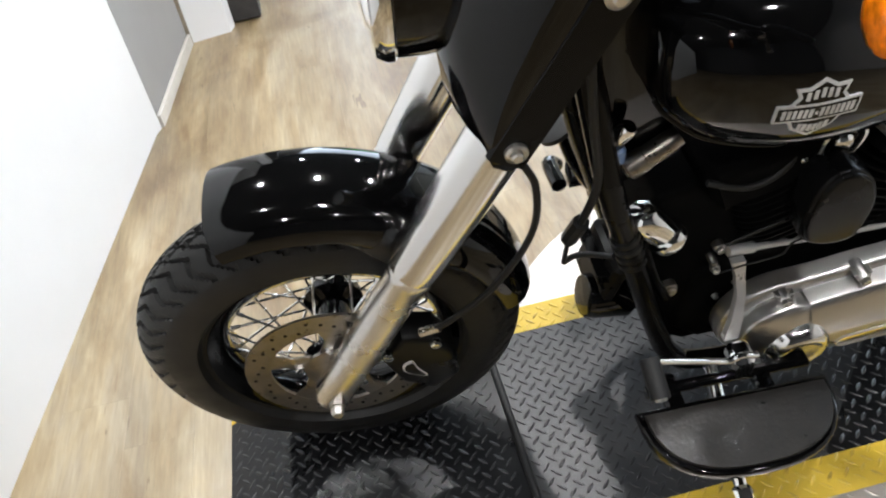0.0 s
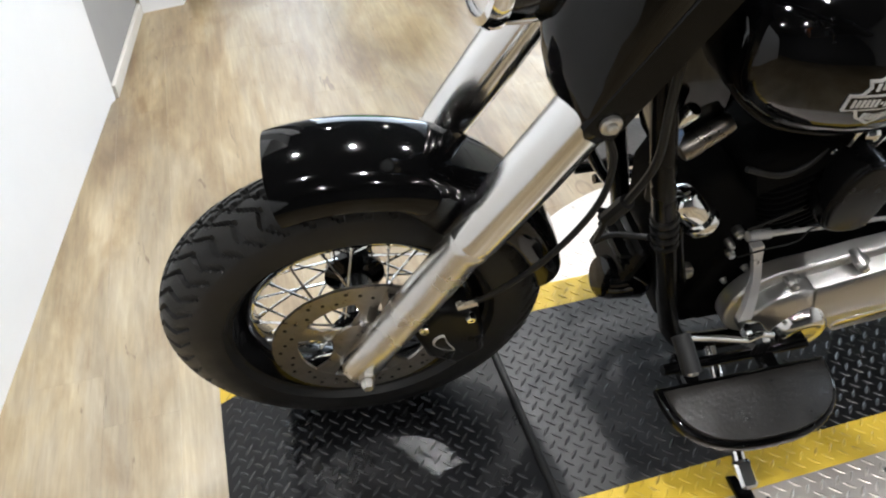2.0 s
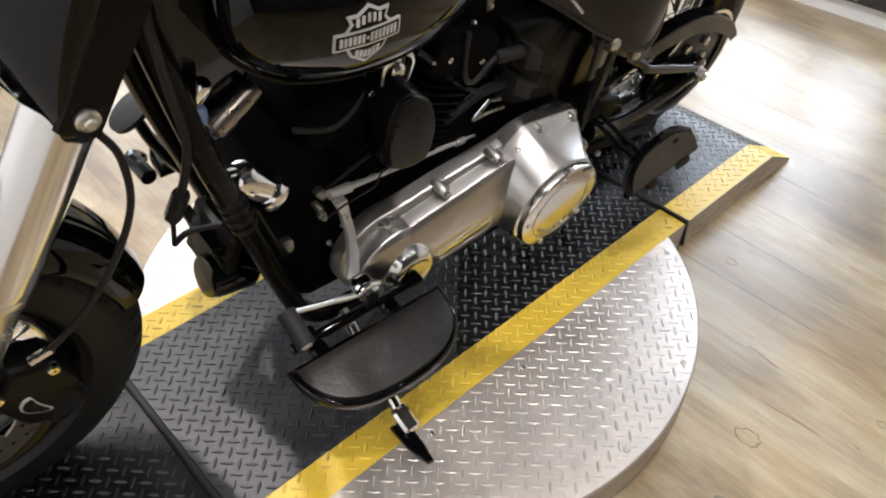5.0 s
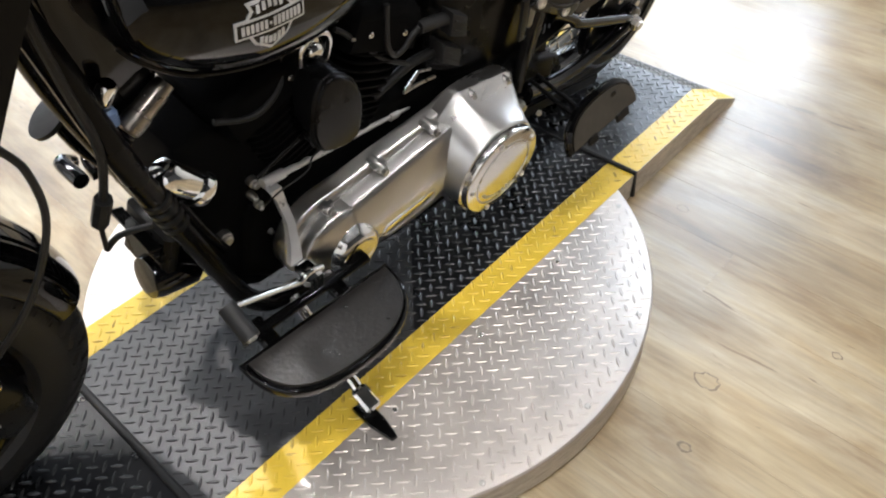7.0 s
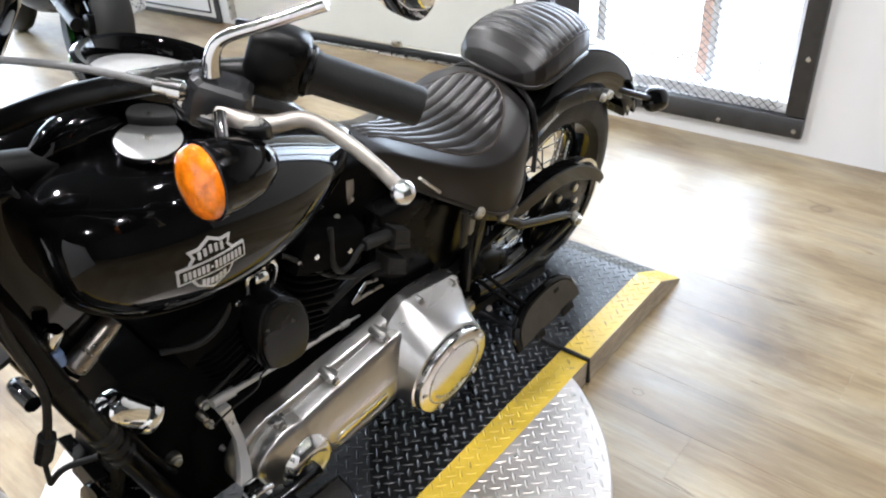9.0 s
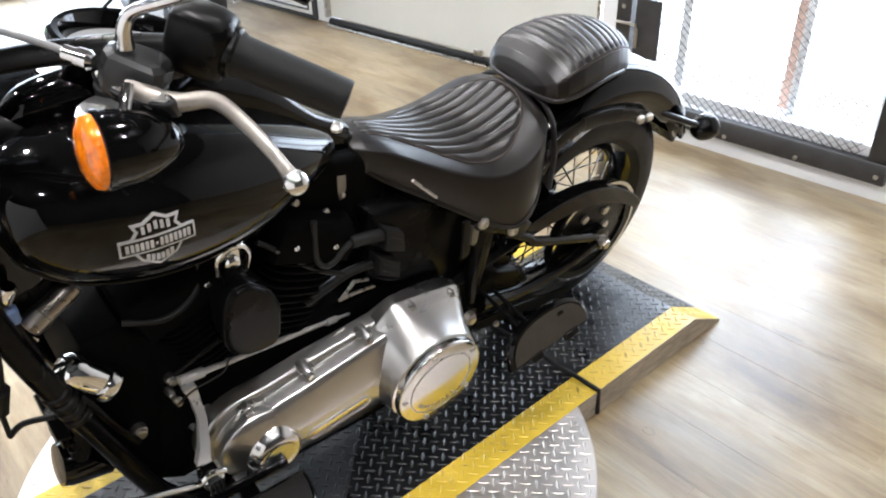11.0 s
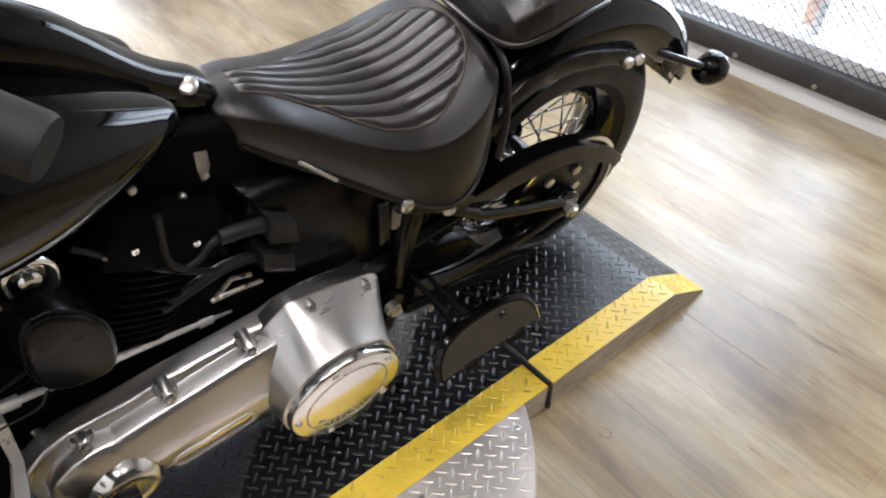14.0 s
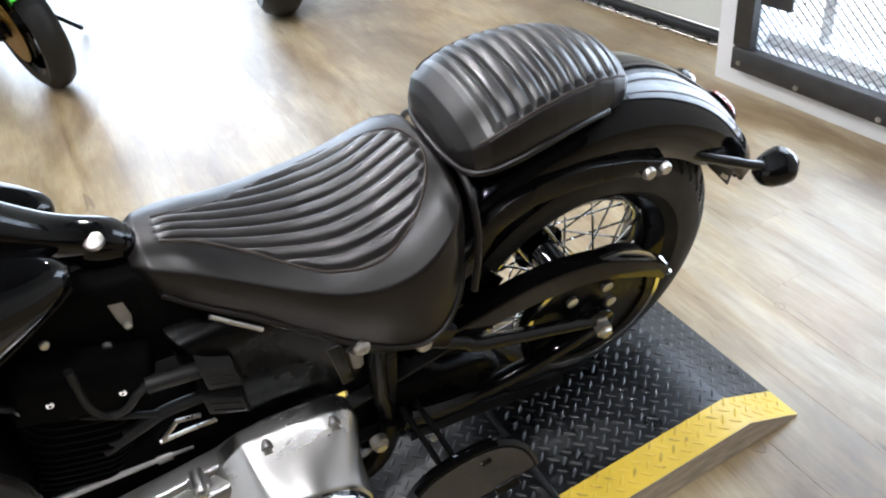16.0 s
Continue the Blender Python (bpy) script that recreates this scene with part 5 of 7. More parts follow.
    for x, z in ((1.668, 0.325), (1.655, 0.372), (1.585, 0.372)):
        bm = BM()
        lathe(bm, [(0.011, 0), (0.011, 0.007), (0.007, 0.009)], (x, -0.118, z), (0, -1, 0), 10)
        part("pulley_bolt", bm, ZINC, pul)
    bm = BM()
    for top in (True, False):
        z0, z1 = (0.345, 0.444) if top else (0.245, 0.176)
        loft(bm, [[(x, y, z + e) for y, e in ((-0.117, -0.003), (-0.094, -0.003), (-0.094, 0.003), (-0.117, 0.003))] for x, z in ((1.16, z0), (1.35, z0 + (z1 - z0) * 0.42), (1.6, z1))])
    part("drive_belt", bm, RUBBER, bike)
    # upper belt guard: a curved plate with a rolled lip
    bm = BM()
    top = [(1.365, 0.445), (1.45, 0.463), (1.52, 0.469), (1.59, 0.461), (1.655, 0.440), (1.71, 0.411), (1.755, 0.379), (1.785, 0.349)]
    low = [(1.365, 0.412), (1.45, 0.424), (1.52, 0.427), (1.59, 0.422), (1.645, 0.406), (1.695, 0.382), (1.74, 0.357), (1.772, 0.332)]
    loft(bm, [[(t[0], -0.128, t[1]), (t[0], -0.131, t[1]), (l[0], -0.131, l[1]), (l[0], -0.128, l[1])] for t, l in zip(spline([Vector((*p, 0)) for p in top], 4), spline([Vector((*p, 0)) for p in low], 4))])
    loft(bm, [[(t[0], -0.131, t[1]), (t[0], -0.129, t[1] + 0.004), (t[0], -0.098, t[1] + 0.006), (t[0], -0.098, t[1] + 0.002)] for t in spline([Vector((*p, 0)) for p in top], 4)])
    part("belt_guard", bm, BLACK_GLOSS, bike, "gloss black belt guard")
    bm = BM()
    tube(bm, [(1.785, -0.131, 0.340), (1.786, -0.098, 0.347)], 0.006, 8)
    part("guard_tip", bm, CHROME, bike)
    bm = BM()
    loft(bm, [[(x, -0.125, z + 0.018), (x, -0.13, z + 0.018), (x, -0.13, z - 0.012), (x, -0.10, z - 0.014)] for x, z in ((1.27, 0.205), (1.38, 0.190), (1.50, 0.165), (1.58, 0.150))])
    part("debris_deflector", bm, BLACK_SATIN, bike)
    # shock and lower frame
    bm = BM()
    lathe(bm, [(0.030, 0.0), (0.036, 0.006), (0.036, 0.10), (0.030, 0.11)], (1.30, -0.062, 0.40), (0.86, 0, -0.35), 28)
    sh = part("shock_absorber", bm, FRAME_BLACK, bike, "black shock absorber")
    for k in range(6):
        bm = BM()
        turned_ring(bm, [(0.034, 0.0), (0.0395, 0.003), (0.034, 0.006), (0.031, 0.003)], (1.315 + 0.0155 * k, -0.062, 0.394 - 0.0063 * k), (0.86, 0, -0.35), 28)
        part("spring_coil", bm, BLACK_GLOSS, sh)
    bm = BM()
    plate(bm, [(1.195, 0.46), (1.25, 0.47), (1.30, 0.37), (1.36, 0.30), (1.44, 0.27), (1.47, 0.225), (1.42, 0.17), (1.30, 0.135), (1.19, 0.16)], -0.055, -0.092, 0.012, 3)
    part("swingarm_casting", bm, FRAME_BLACK, bike, "black swingarm casting")


rear_end()


def engine():
    # crankcase and gearbox
    bm = BM()
    plate(bm, [(0.56, 0.22), (0.62, 0.16), (0.98, 0.15), (1.14, 0.18), (1.16, 0.36), (1.08, 0.44), (0.95, 0.43), (0.80, 0.44), (0.66, 0.44), (0.58, 0.36)], 0.13, -0.088, 0.02, 3, back_bevel=True)
    eng = part("engine", bm, BLACK_ENGINE, bike, "black wrinkle-finished V-twin engine")
    bm = BM()
    plate(bm, [(0.475, 0.50), (0.50, 0.32), (0.54, 0.19), (0.60, 0.145), (0.70, 0.145), (0.70, 0.45), (0.62, 0.52), (0.56, 0.58), (0.50, 0.57)], 0.075, -0.076, 0.014, 3, back_bevel=True)
    part("front_engine_mount", bm, BLACK_ENGINE, eng)
    # two finned cylinders in a V
    for sgn, base in ((-1, Vector((0.735, 0, 0.40))), (1, Vector((0.80, 0, 0.40)))):
        ax = Vector((sgn * math.sin(radians(22.5)), 0, math.cos(radians(22.5))))
        u = Vector((ax.z, 0, -ax.x))
        bm = BM()
        for k in range(11):
            c = base + ax * (0.03 + k * 0.0145)
            w = 0.078 - 0.001 * abs(k - 5)
            o = [(math.copysign(abs(math.cos(t)) ** 0.55, math.cos(t)) * w, math.copysign(abs(math.sin(t)) ** 0.55, math.sin(t)) * (w + 0.022)) for t in (2 * math.pi * i / 28 for i in range(28))]
            fin = BM()
            loft(fin, [[c + u * a + Vector((0, b, 0)) + ax * e for a, b in o] for e in (0, 0.004)])
            part("fin", fin, BLACK_ENGINE, eng)
        lathe(bm, [(0.066, 0.0), (0.066, 0.19)], base, ax, 28)
        part("cylinder", bm, BLACK_ENGINE, eng, "black cylinder barrel")
        bm = BM()
        c = base + ax * 0.205
        o = [(-0.075, -0.098), (0.075, -0.098), (0.088, -0.06), (0.088, 0.06), (0.075, 0.098), (-0.075, 0.098), (-0.088, 0.06), (-0.088, -0.06)]
        loft(bm, [[c + u * a * q + Vector((0, b * q, 0)) + ax * e for a, b in o] for e, q in ((-0.02, 1.0), (0.0, 1.0), (0.03, 0.98), (0.05, 0.9), (0.056, 0.8))])
        part("rocker_cover", bm, BLACK_ENGINE, eng, "rocker box cover")
        for b in (-0.045, 0.045):
            bm = BM()
            bolt(bm, c + Vector((0, -0.093, 0)) + u * b * 0.9 + ax * 0.01, (0, -1, 0), 0.0055, 0.006, 12)
            part("bolt", bm, CHROME, eng)
    # coil cover between the cylinders, with its chrome fork and bolt
    bm = BM()
    o = [(0.684, 0.535), (0.694, 0.496), (0.722, 0.478), (0.762, 0.474), (0.783, 0.486), (0.789, 0.556), (0.768, 0.606), (0.735, 0.634), (0.706, 0.632), (0.690, 0.600)]
    for _ in range(2):                                  # round the corners
        o = [(p[0] * (1 - f) + q[0] * f, p[1] * (1 - f) + q[1] * f) for p, q in zip(o, o[1:] + o[:1]) for f in (0.22, 0.78)]
    plate(bm, o, -0.09, -0.146, 0.006, 2)
    plate(bm, offset(o, 0.004), -0.145, -0.151, 0.006, 3)
    part("coil_cover", bm, FRAME_BLACK, bike, "gloss black coil cover", angle=65)
    bm = BM()
    tube(bm, [(0.709, -0.098, 0.622), (0.707, -0.102, 0.655), (0.719, -0.104, 0.672), (0.735, -0.105, 0.676), (0.750, -0.104, 0.668), (0.757, -0.102, 0.648), (0.752, -0.098, 0.615)], 0.0055, 10, 4)
    plate(bm, [(0.712, 0.62), (0.750, 0.615), (0.753, 0.655), (0.734, 0.672), (0.712, 0.66)], -0.06, -0.096, 0.003)
    cb = part("cover_bracket", bm, CHROME, bike, "chrome bracket")
    bm = BM()
    lathe(bm, [(0.0125, 0), (0.0125, 0.010), (0.009, 0.014), (0.003, 0.015)], (0.730, -0.097, 0.645), (0, -1, 0.1), 14)
    part("bolt", bm, CHROME, cb)
    # primary cover: a thin flange, a raised island along it and a flared boss behind
    bm = BM()
    outline = arc(0.712, 0.277, 0.094, 95, 262, 24) + [(0.80, 0.180), (0.90, 0.176)] + arc(1.058, 0.288, 0.112, 243, 352, 16) + [(1.176, 0.34), (1.180, 0.380), (1.166, 0.398), (1.14, 0.406), (1.06, 0.415), (1.015, 0.410), (0.985, 0.398), (0.93, 0.392), (0.83, 0.383), (0.76, 0.373)]
    plate(bm, outline, -0.108, -0.141, 0.008, 4)
    pc = part("primary_cover", bm, SATIN_ALU, bike, "satin aluminium primary drive cover", angle=50)
    isle = arc(0.718, 0.272, 0.077, 84, 262, 40) + [(0.77, 0.189), (0.84, 0.184), (0.92, 0.182), (1.0, 0.20), (1.03, 0.26), (1.02, 0.33), (0.985, 0.388), (0.957, 0.386), (0.90, 0.376), (0.85, 0.3675), (0.80, 0.359), (0.757, 0.3515), (0.742, 0.349), (0.750, 0.343)]
    a, b = Vector((0.722, 0.272)), Vector((0.985, 0.288))
    spine = [a + (b - a) * max(0.0, min(1.0, (Vector(p) - a).dot(b - a) / (b - a).length_squared)) for p in isle]

    def isle_ring(t, y, inset=0.0):
        o = offset(isle, inset) if inset else isle
        return [(p[0] + (c.x - p[0]) * t, y, p[1] + (c.y - p[1]) * t) for p, c in zip(o, spine)]

    bm = BM()
    rows = [isle_ring(0, -0.130), isle_ring(0, -0.1655), isle_ring(0, -0.1685, 0.0008), isle_ring(0, -0.1702, 0.0024)]
    for k in range(1, 17):
        t = 0.04 + 0.96 * k / 16
        rows.append(isle_ring(t, -0.1702 - 0.0275 * (1 - (1 - min(1.0, t / 0.8)) ** 1.35)))
    loft(bm, rows, True, False)
    bmesh.ops.remove_doubles(bm, verts=bm.verts, dist=1e-5)
    part("cover_island", bm, SATIN_ALU, pc, angle=38)
    # the boss: flat facets from its rim to the round derby cover
    rim = [(0.950, 0.355), (0.968, 0.385), (0.992, 0.408), (1.016, 0.428), (1.024, 0.4295), (1.10, 0.417), (1.158, 0.4075), (1.172, 0.402), (1.183, 0.388), (1.187, 0.365), (1.182, 0.32), (1.176, 0.25), (1.14, 0.19), (1.06, 0.168), (0.985, 0.185), (0.945, 0.24), (0.938, 0.30)]
    n = 180
    ring = []
    for k in range(n):
        t = 2 * math.pi * k / n
        d = Vector((math.cos(t), math.sin(t)))
        best = 0.1
        for i in range(len(rim)):
            p, e = Vector(rim[i]) - Vector((1.060, 0.283)), Vector(rim[(i + 1) % len(rim)]) - Vector(rim[i])
            den = d.x * e.y - d.y * e.x
            if abs(den) > 1e-9:
                u, v = (p.x * e.y - p.y * e.x) / den, (p.x * d.y - p.y * d.x) / den
                if u > 0 and -0.001 <= v <= 1.001:
                    best = u
        ring.append((d, best))
    for _ in range(3):
        ring = [(ring[k][0], (ring[k - 1][1] + 2 * ring[k][1] + ring[(k + 1) % n][1]) / 4) for k in range(n)]
    bm = BM()
    prof = [(-0.118, 0, 0.001), (-0.140, 0, 0), (-0.1435, 0, 0.0008), (-0.146, 0.0, 0.003)] + [(-0.146 - 0.088 * (0.82 * q + 0.18 * q ** 3), q, 0.003 * (1 - q)) for q in (0.1, 0.2, 0.3, 0.4, 0.5, 0.6, 0.7, 0.8, 0.87, 0.93, 0.97, 1.0)]
    loft(bm, [[(1.060 + d.x * (R + (0.1035 - R) * q - sh), y, 0.283 + d.y * (R + (0.1035 - R) * q - sh)) for d, R in ring] for y, q, sh in prof + [(-0.237, 1.0, 0.004)]])
    part("clutch_boss", bm, SATIN_ALU, pc, angle=38)
    bm = BM()
    lathe(bm, [(0.056, -0.178), (0.053, -0.192), (0.047, -0.203), (0.041, -0.209), (0.036, -0.2105), (0.032, -0.209), (0.026, -0.2085), (0.002, -0.210)], (0.733, 0, 0.266), (0, 1, 0), 56)
    part("front_cap", bm, POLISHED, pc, angle=50)
    bm = BM()
    plate(bm, arc(1.060, 0.283, 0.1, 0, 352.5, 47), -0.234, -0.253, 0.006, 3)
    derby = part("derby_cover", bm, POLISHED, pc, "round polished derby cover")
    bm = BM()
    turned_ring(bm, [(0.075, -0.2532), (0.075, -0.2540), (0.0715, -0.2540), (0.0715, -0.2532)], (1.060, 0, 0.283), (0, 1, 0), 64)
    part("engraved_ring", bm, STEEL, derby)
    for k in range(9):
        a = radians(215 + 11 * k)
        bm = BM()
        M = Matrix.Translation((1.060 + 0.06 * math.cos(a), -0.2535, 0.283 + 0.06 * math.sin(a))) @ Matrix.Rotation(-a + math.pi / 2, 4, "Y")
        box(bm, (0, 0, 0), (0.006, 0.0008, 0.008), 0.0003)
        part("ring_mark", bm, STEEL, derby, m=M)
    for k in range(5):
        a = radians(35 + 72 * k)
        bm = BM()
        lathe(bm, [(0.006, 0), (0.006, 0.003), (0.003, 0.0035), (0.0025, 0.002)], (1.060 + 0.088 * math.cos(a), -0.252, 0.283 + 0.088 * math.sin(a)), (0, -1, 0), 12)
        part("bolt", bm, STEEL, derby)
    # long recess in the cover with a raised lip
    slot = arc(0.916, 0.271, 0.0145, -84, 96, 10) + arc(0.812, 0.2595, 0.0145, 96, 276, 10)
    bm = BM()
    loop = [Vector((p[0], -0.1975, p[1])) for p in slot]
    rings = []
    for i, p in enumerate(loop):
        d = (loop[(i + 1) % len(loop)] - loop[i - 1]).normalized()
        side = d.cross(Vector((0, 1, 0)))
        rings.append([p + side * (0.0032 * math.cos(e)) + Vector((0, -0.0028 * math.sin(e), 0)) for e in (2 * math.pi * k / 10 for k in range(10))])
    loft(bm, rings, True, False, True)
    part("slot_lip", bm, SATIN_ALU, pc)
    bm = BM()
    plate(bm, slot, -0.19, -0.1982, 0.0003)
    part("slot", bm, POLISHED, pc)
    for x, z, y in ((0.706, 0.357, -0.147), (0.824, 0.378, -0.151), (0.948, 0.395, -0.153)):
        bm = BM()
        lathe(bm, [(0.0105, 0.03), (0.0105, 0.0), (0.0085, -0.005)], (x, y - 0.006, z), (0, 1, 0), 16)
        for e in (-1, 1):
            box(bm, (x + e * 0.011, y + 0.004, z + 0.004), (0.009, 0.018, 0.005), 0.0015)
        lug_ = part("bolt_boss", bm, SATIN_ALU, pc)
        bm = BM()
        bolt(bm, (x, y - 0.012, z), (0, -1, 0), 0.0075, 0.007)
        part("bolt", bm, ZINC, lug_)
    for x, z in ((1.05, 0.408), (1.148, 0.391)):
        bm = BM()
        plate(bm, [(x + 0.012 * math.cos(a), z + 0.02 * math.sin(a) - 0.004) for a in (2 * math.pi * k / 14 for k in range(14))], -0.14, -0.1585, 0.002)
        rec = part("bolt_recess", bm, DULL_ALU, pc)
        bm = BM()
        bolt(bm, (x, -0.1585, z + 0.004), (0, -1, 0), 0.0075, 0.006)
        part("bolt", bm, ZINC, rec)
    # shift linkage
    bm = BM()
    tube(bm, [(0.632, -0.098, 0.436), (0.79, -0.092, 0.415), (0.956, -0.084, 0.393)], 0.0055, 10)
    tube(bm, [(0.62, -0.098, 0.4375), (0.662, -0.0965, 0.432)], 0.009, 10)
    tube(bm, [(0.905, -0.0865, 0.3995), (0.926, -0.0855, 0.397)], 0.009, 10)
    part("shift_rod", bm, PLATED, bike, "chrome shift rod")
    bm = BM()
    loft(bm, [[(x + a, y + b, z) for a, b in ((-w, -0.006), (w, -0.006), (w, 0.006), (-w, 0.006))] for x, y, z, w in ((0.628, -0.115, 0.436, 0.011), (0.631, -0.122, 0.418, 0.008), (0.630, -0.145, 0.385, 0.007), (0.618, -0.17, 0.355, 0.009), (0.606, -0.186, 0.335, 0.012))])
    part("shift_arm", bm, PLATED, bike, "chrome shift arm")
    bm = BM()
    tube(bm, [(0.46, -0.236, 0.408), (0.53, -0.236, 0.378), (0.578, -0.236, 0.356), (0.596, -0.236, 0.366), (0.622, -0.236, 0.356)], 0.0055, 10, 3)
    part("toe_lever", bm, CHROME, bike, "chrome toe shifter")
    bm = BM()
    box(bm, (0.603, -0.225, 0.345), (0.035, 0.04, 0.028), 0.006)
    part("lever_clamp", bm, CHROME, bike)
    for k in range(4):
        bm = BM()
        box(bm, (0.592 + 0.007 * k, -0.248, 0.340), (0.003, 0.006, 0.03), 0.001)
        part("clamp_rib", bm, BLACK_SATIN, bike)
    bm = BM()
    tube(bm, [(0.452, -0.23, 0.408), (0.452, -0.285, 0.388)], 0.0145, 14)
    pg = part("toe_peg", bm, RUBBER, bike, "black rubber toe peg")
    bm = BM()
    lathe(bm, [(0.009, 0), (0.008, 0.003), (0.002, 0.004)], (0.452, -0.285, 0.388), (0, -1, -0.36), 12)
    part("peg_cap", bm, ZINC, pg)
    # silver bolts on the case
    for p, r in (((0.546, -0.088, 0.347), 0.010), ((0.612, -0.088, 0.434), 0.007), ((0.607, -0.088, 0.405), 0.0055), ((0.616, -0.088, 0.379), 0.006), ((0.66, -0.088, 0.33), 0.006), ((0.63, -0.088, 0.30), 0.005), ((1.206, -0.168, 0.302), 0.011)):
        bm = BM()
        lathe(bm, [(r * 1.3, -0.012), (r * 1.3, 0.0), (r, 0.002), (r, 0.006), (r * 0.8, 0.008), (r * 0.4, 0.008)], p, (0, -1, 0), 12)
        part("case_bolt", bm, ZINC, bike)
    # gear lever rods beside the coil cover
    for pts in ([(0.925, -0.10, 0.455), (0.96, -0.10, 0.455), (1.003, -0.10, 0.451)], [(0.930, -0.10, 0.457), (0.957, -0.10, 0.485), (0.987, -0.10, 0.476)], [(0.612, -0.10, 0.459), (0.694, -0.10, 0.491)]):
        bm = BM()
        tube(bm, pts, 0.0032, 8)
        part("link_rod", bm, STEEL if pts[0][0] > 0.7 else BLACK_SATIN, bike)
    bm = BM()
    tube(bm, [(0.61, -0.11, 0.40), (0.63, -0.13, 0.44), (0.68, -0.135, 0.455), (0.70, -0.13, 0.475), (0.76, -0.125, 0.472)], 0.0016, 6, 6)
    part("thin_wire", bm, RUBBER, bike)
    # wiring: connector block in two halves, its thick and thin hoses, clips
    for name, o in (("connector_block", [(1.012, 0.590), (1.052, 0.566), (1.058, 0.520), (1.012, 0.542)]), ("lower_connector", [(1.0, 0.530), (1.048, 0.500), (1.05, 0.458), (1.0, 0.490)])):
        bm = BM()
        plate(bm, o, -0.075, -0.118, 0.005, 2)
        cbk = part(name, bm, RUBBER, bike, "black electrical connector block")
        for k in (0.3, 0.7):
            p, q = Vector(o[0]).lerp(Vector(o[3]), k), Vector(o[1]).lerp(Vector(o[2]), k)
            bm = BM()
            tube(bm, [(p.x + 0.006, -0.118, p.y - 0.002), (q.x - 0.006, -0.118, q.y + 0.002)], 0.002, 6)
            part("connector_rib", bm, RUBBER, cbk)
    for pts, rad in (([(1.03, -0.10, 0.565), (0.985, -0.102, 0.578), (0.948, -0.10, 0.582)], 0.0115), ([(0.948, -0.10, 0.582), (0.931, -0.10, 0.571), (0.917, -0.10, 0.556), (0.895, -0.10, 0.553), (0.879, -0.098, 0.582), (0.881, -0.09, 0.65)], 0.0055),
                     ([(0.78, -0.088, 0.65), (0.797, -0.09, 0.636), (0.848, -0.09, 0.58), (0.887, -0.09, 0.54), (0.945, -0.09, 0.502)], 0.0045), ([(1.0, -0.09, 0.50), (0.95, -0.088, 0.50), (0.90, -0.09, 0.488), (0.86, -0.09, 0.475)], 0.009),
                     ([(0.56, -0.09, 0.60), (0.62, -0.1, 0.585), (0.67, -0.095, 0.61), (0.685, -0.08, 0.67)], 0.005)):
        bm = BM()
        tube(bm, pts, rad, 10, 6)
        part("wiring_hose", bm, RUBBER, bike)
    for x, z in ((0.812, 0.612), (0.880, 0.585)):
        bm = BM()
        tube(bm, [(x, -0.094, z - 0.010), (x, -0.094, z + 0.012)], 0.004, 8)
        part("hose_clip", bm, ZINC, bike)
    bm = BM()
    tube(bm, [(1.051, -0.128, 0.690), (1.101, -0.136, 0.640)], 0.003, 8)
    part("seat_pan_edge", bm, STEEL, bike)
    # oil tank / side cover under the seat
    bm = BM()
    o = [(0.99, 0.62), (0.985, 0.46), (1.03, 0.40), (1.17, 0.34), (1.28, 0.34), (1.30, 0.46), (1.24, 0.56), (1.12, 0.62)]
    plate(bm, o, 0.10, -0.095, 0.045, 6, back_bevel=True)
    part("oil_tank", bm, FRAME_BLACK, bike, "black oil tank under the seat")
    # steering neck gusset between the fork and the tank
    bm = BM()
    plate(bm, [(0.385, 0.93), (0.46, 0.93), (0.515, 0.80), (0.525, 0.70), (0.49, 0.62), (0.455, 0.585), (0.425, 0.66), (0.395, 0.80)], 0.06, -0.06, 0.02, 3, back_bevel=True)
    part("neck_gusset", bm, BLACK_GLOSS, bike)
    # bare alloy bracket under the tank's tail
    bm = BM()
    plate(bm, [(0.948, 0.694), (0.966, 0.690), (0.968, 0.664), (0.962, 0.640), (0.953, 0.640), (0.949, 0.664)], -0.03, -0.056, 0.003, 2)
    tb = part("alloy_bracket", bm, DULL_ALU, bike, "bare alloy bracket")
    bm = BM()
    bolt(bm, (0.958, -0.056, 0.652), (0, -1, 0), 0.005, 0.005)
    part("bolt", bm, ZINC, tb)
    for p in ((0.868, -0.057, 0.672), (0.86, -0.057, 0.645), (0.925, -0.057, 0.63)):
        bm = BM()
        lathe(bm, [(0.006, -0.006), (0.006, 0.003), (0.004, 0.005)], p, (0, -1, 0.2), 10)
        part("case_bolt", bm, ZINC, bike)
    # frame backbone and wiring trough under the tank's tail
    bm = BM()
    plate(bm, [(0.78, 0.70), (0.80, 0.62), (0.90, 0.56), (1.04, 0.55), (1.06, 0.66), (0.99, 0.72), (0.90, 0.735)], 0.05, -0.055, 0.012, 3, back_bevel=True)
    part("backbone_cover", bm, BLACK_ENGINE, bike)
    # intake side on the right, seen through the frame
    bm = BM()
    lathe(bm, [(0.09, 0.10), (0.095, 0.16), (0.085, 0.19), (0.02, 0.195)], (0.77, 0, 0.60), (0, 1, 0), 36)
    part("air_cleaner", bm, BLACK_GLOSS, bike, "black round air cleaner")
    # chrome front rocker and injector body with blue connector
    bm = BM()
    lathe(bm, [(0.012, -0.040), (0.016, -0.037), (0.0172, -0.030), (0.0172, -0.012), (0.0155, -0.010), (0.0155, 0.025), (0.013, 0.04)], (0.482, -0.072, 0.663), (1, 0.1, 0.55), 24)
    part("breather_cover", bm, ROTOR, bike, "dull cast alloy cover")
    bm = BM()
    box(bm, (0.436, -0.07, 0.672), (0.016, 0.02, 0.028), 0.004)
    part("blue_connector", bm, BLUE_PLASTIC, bike)
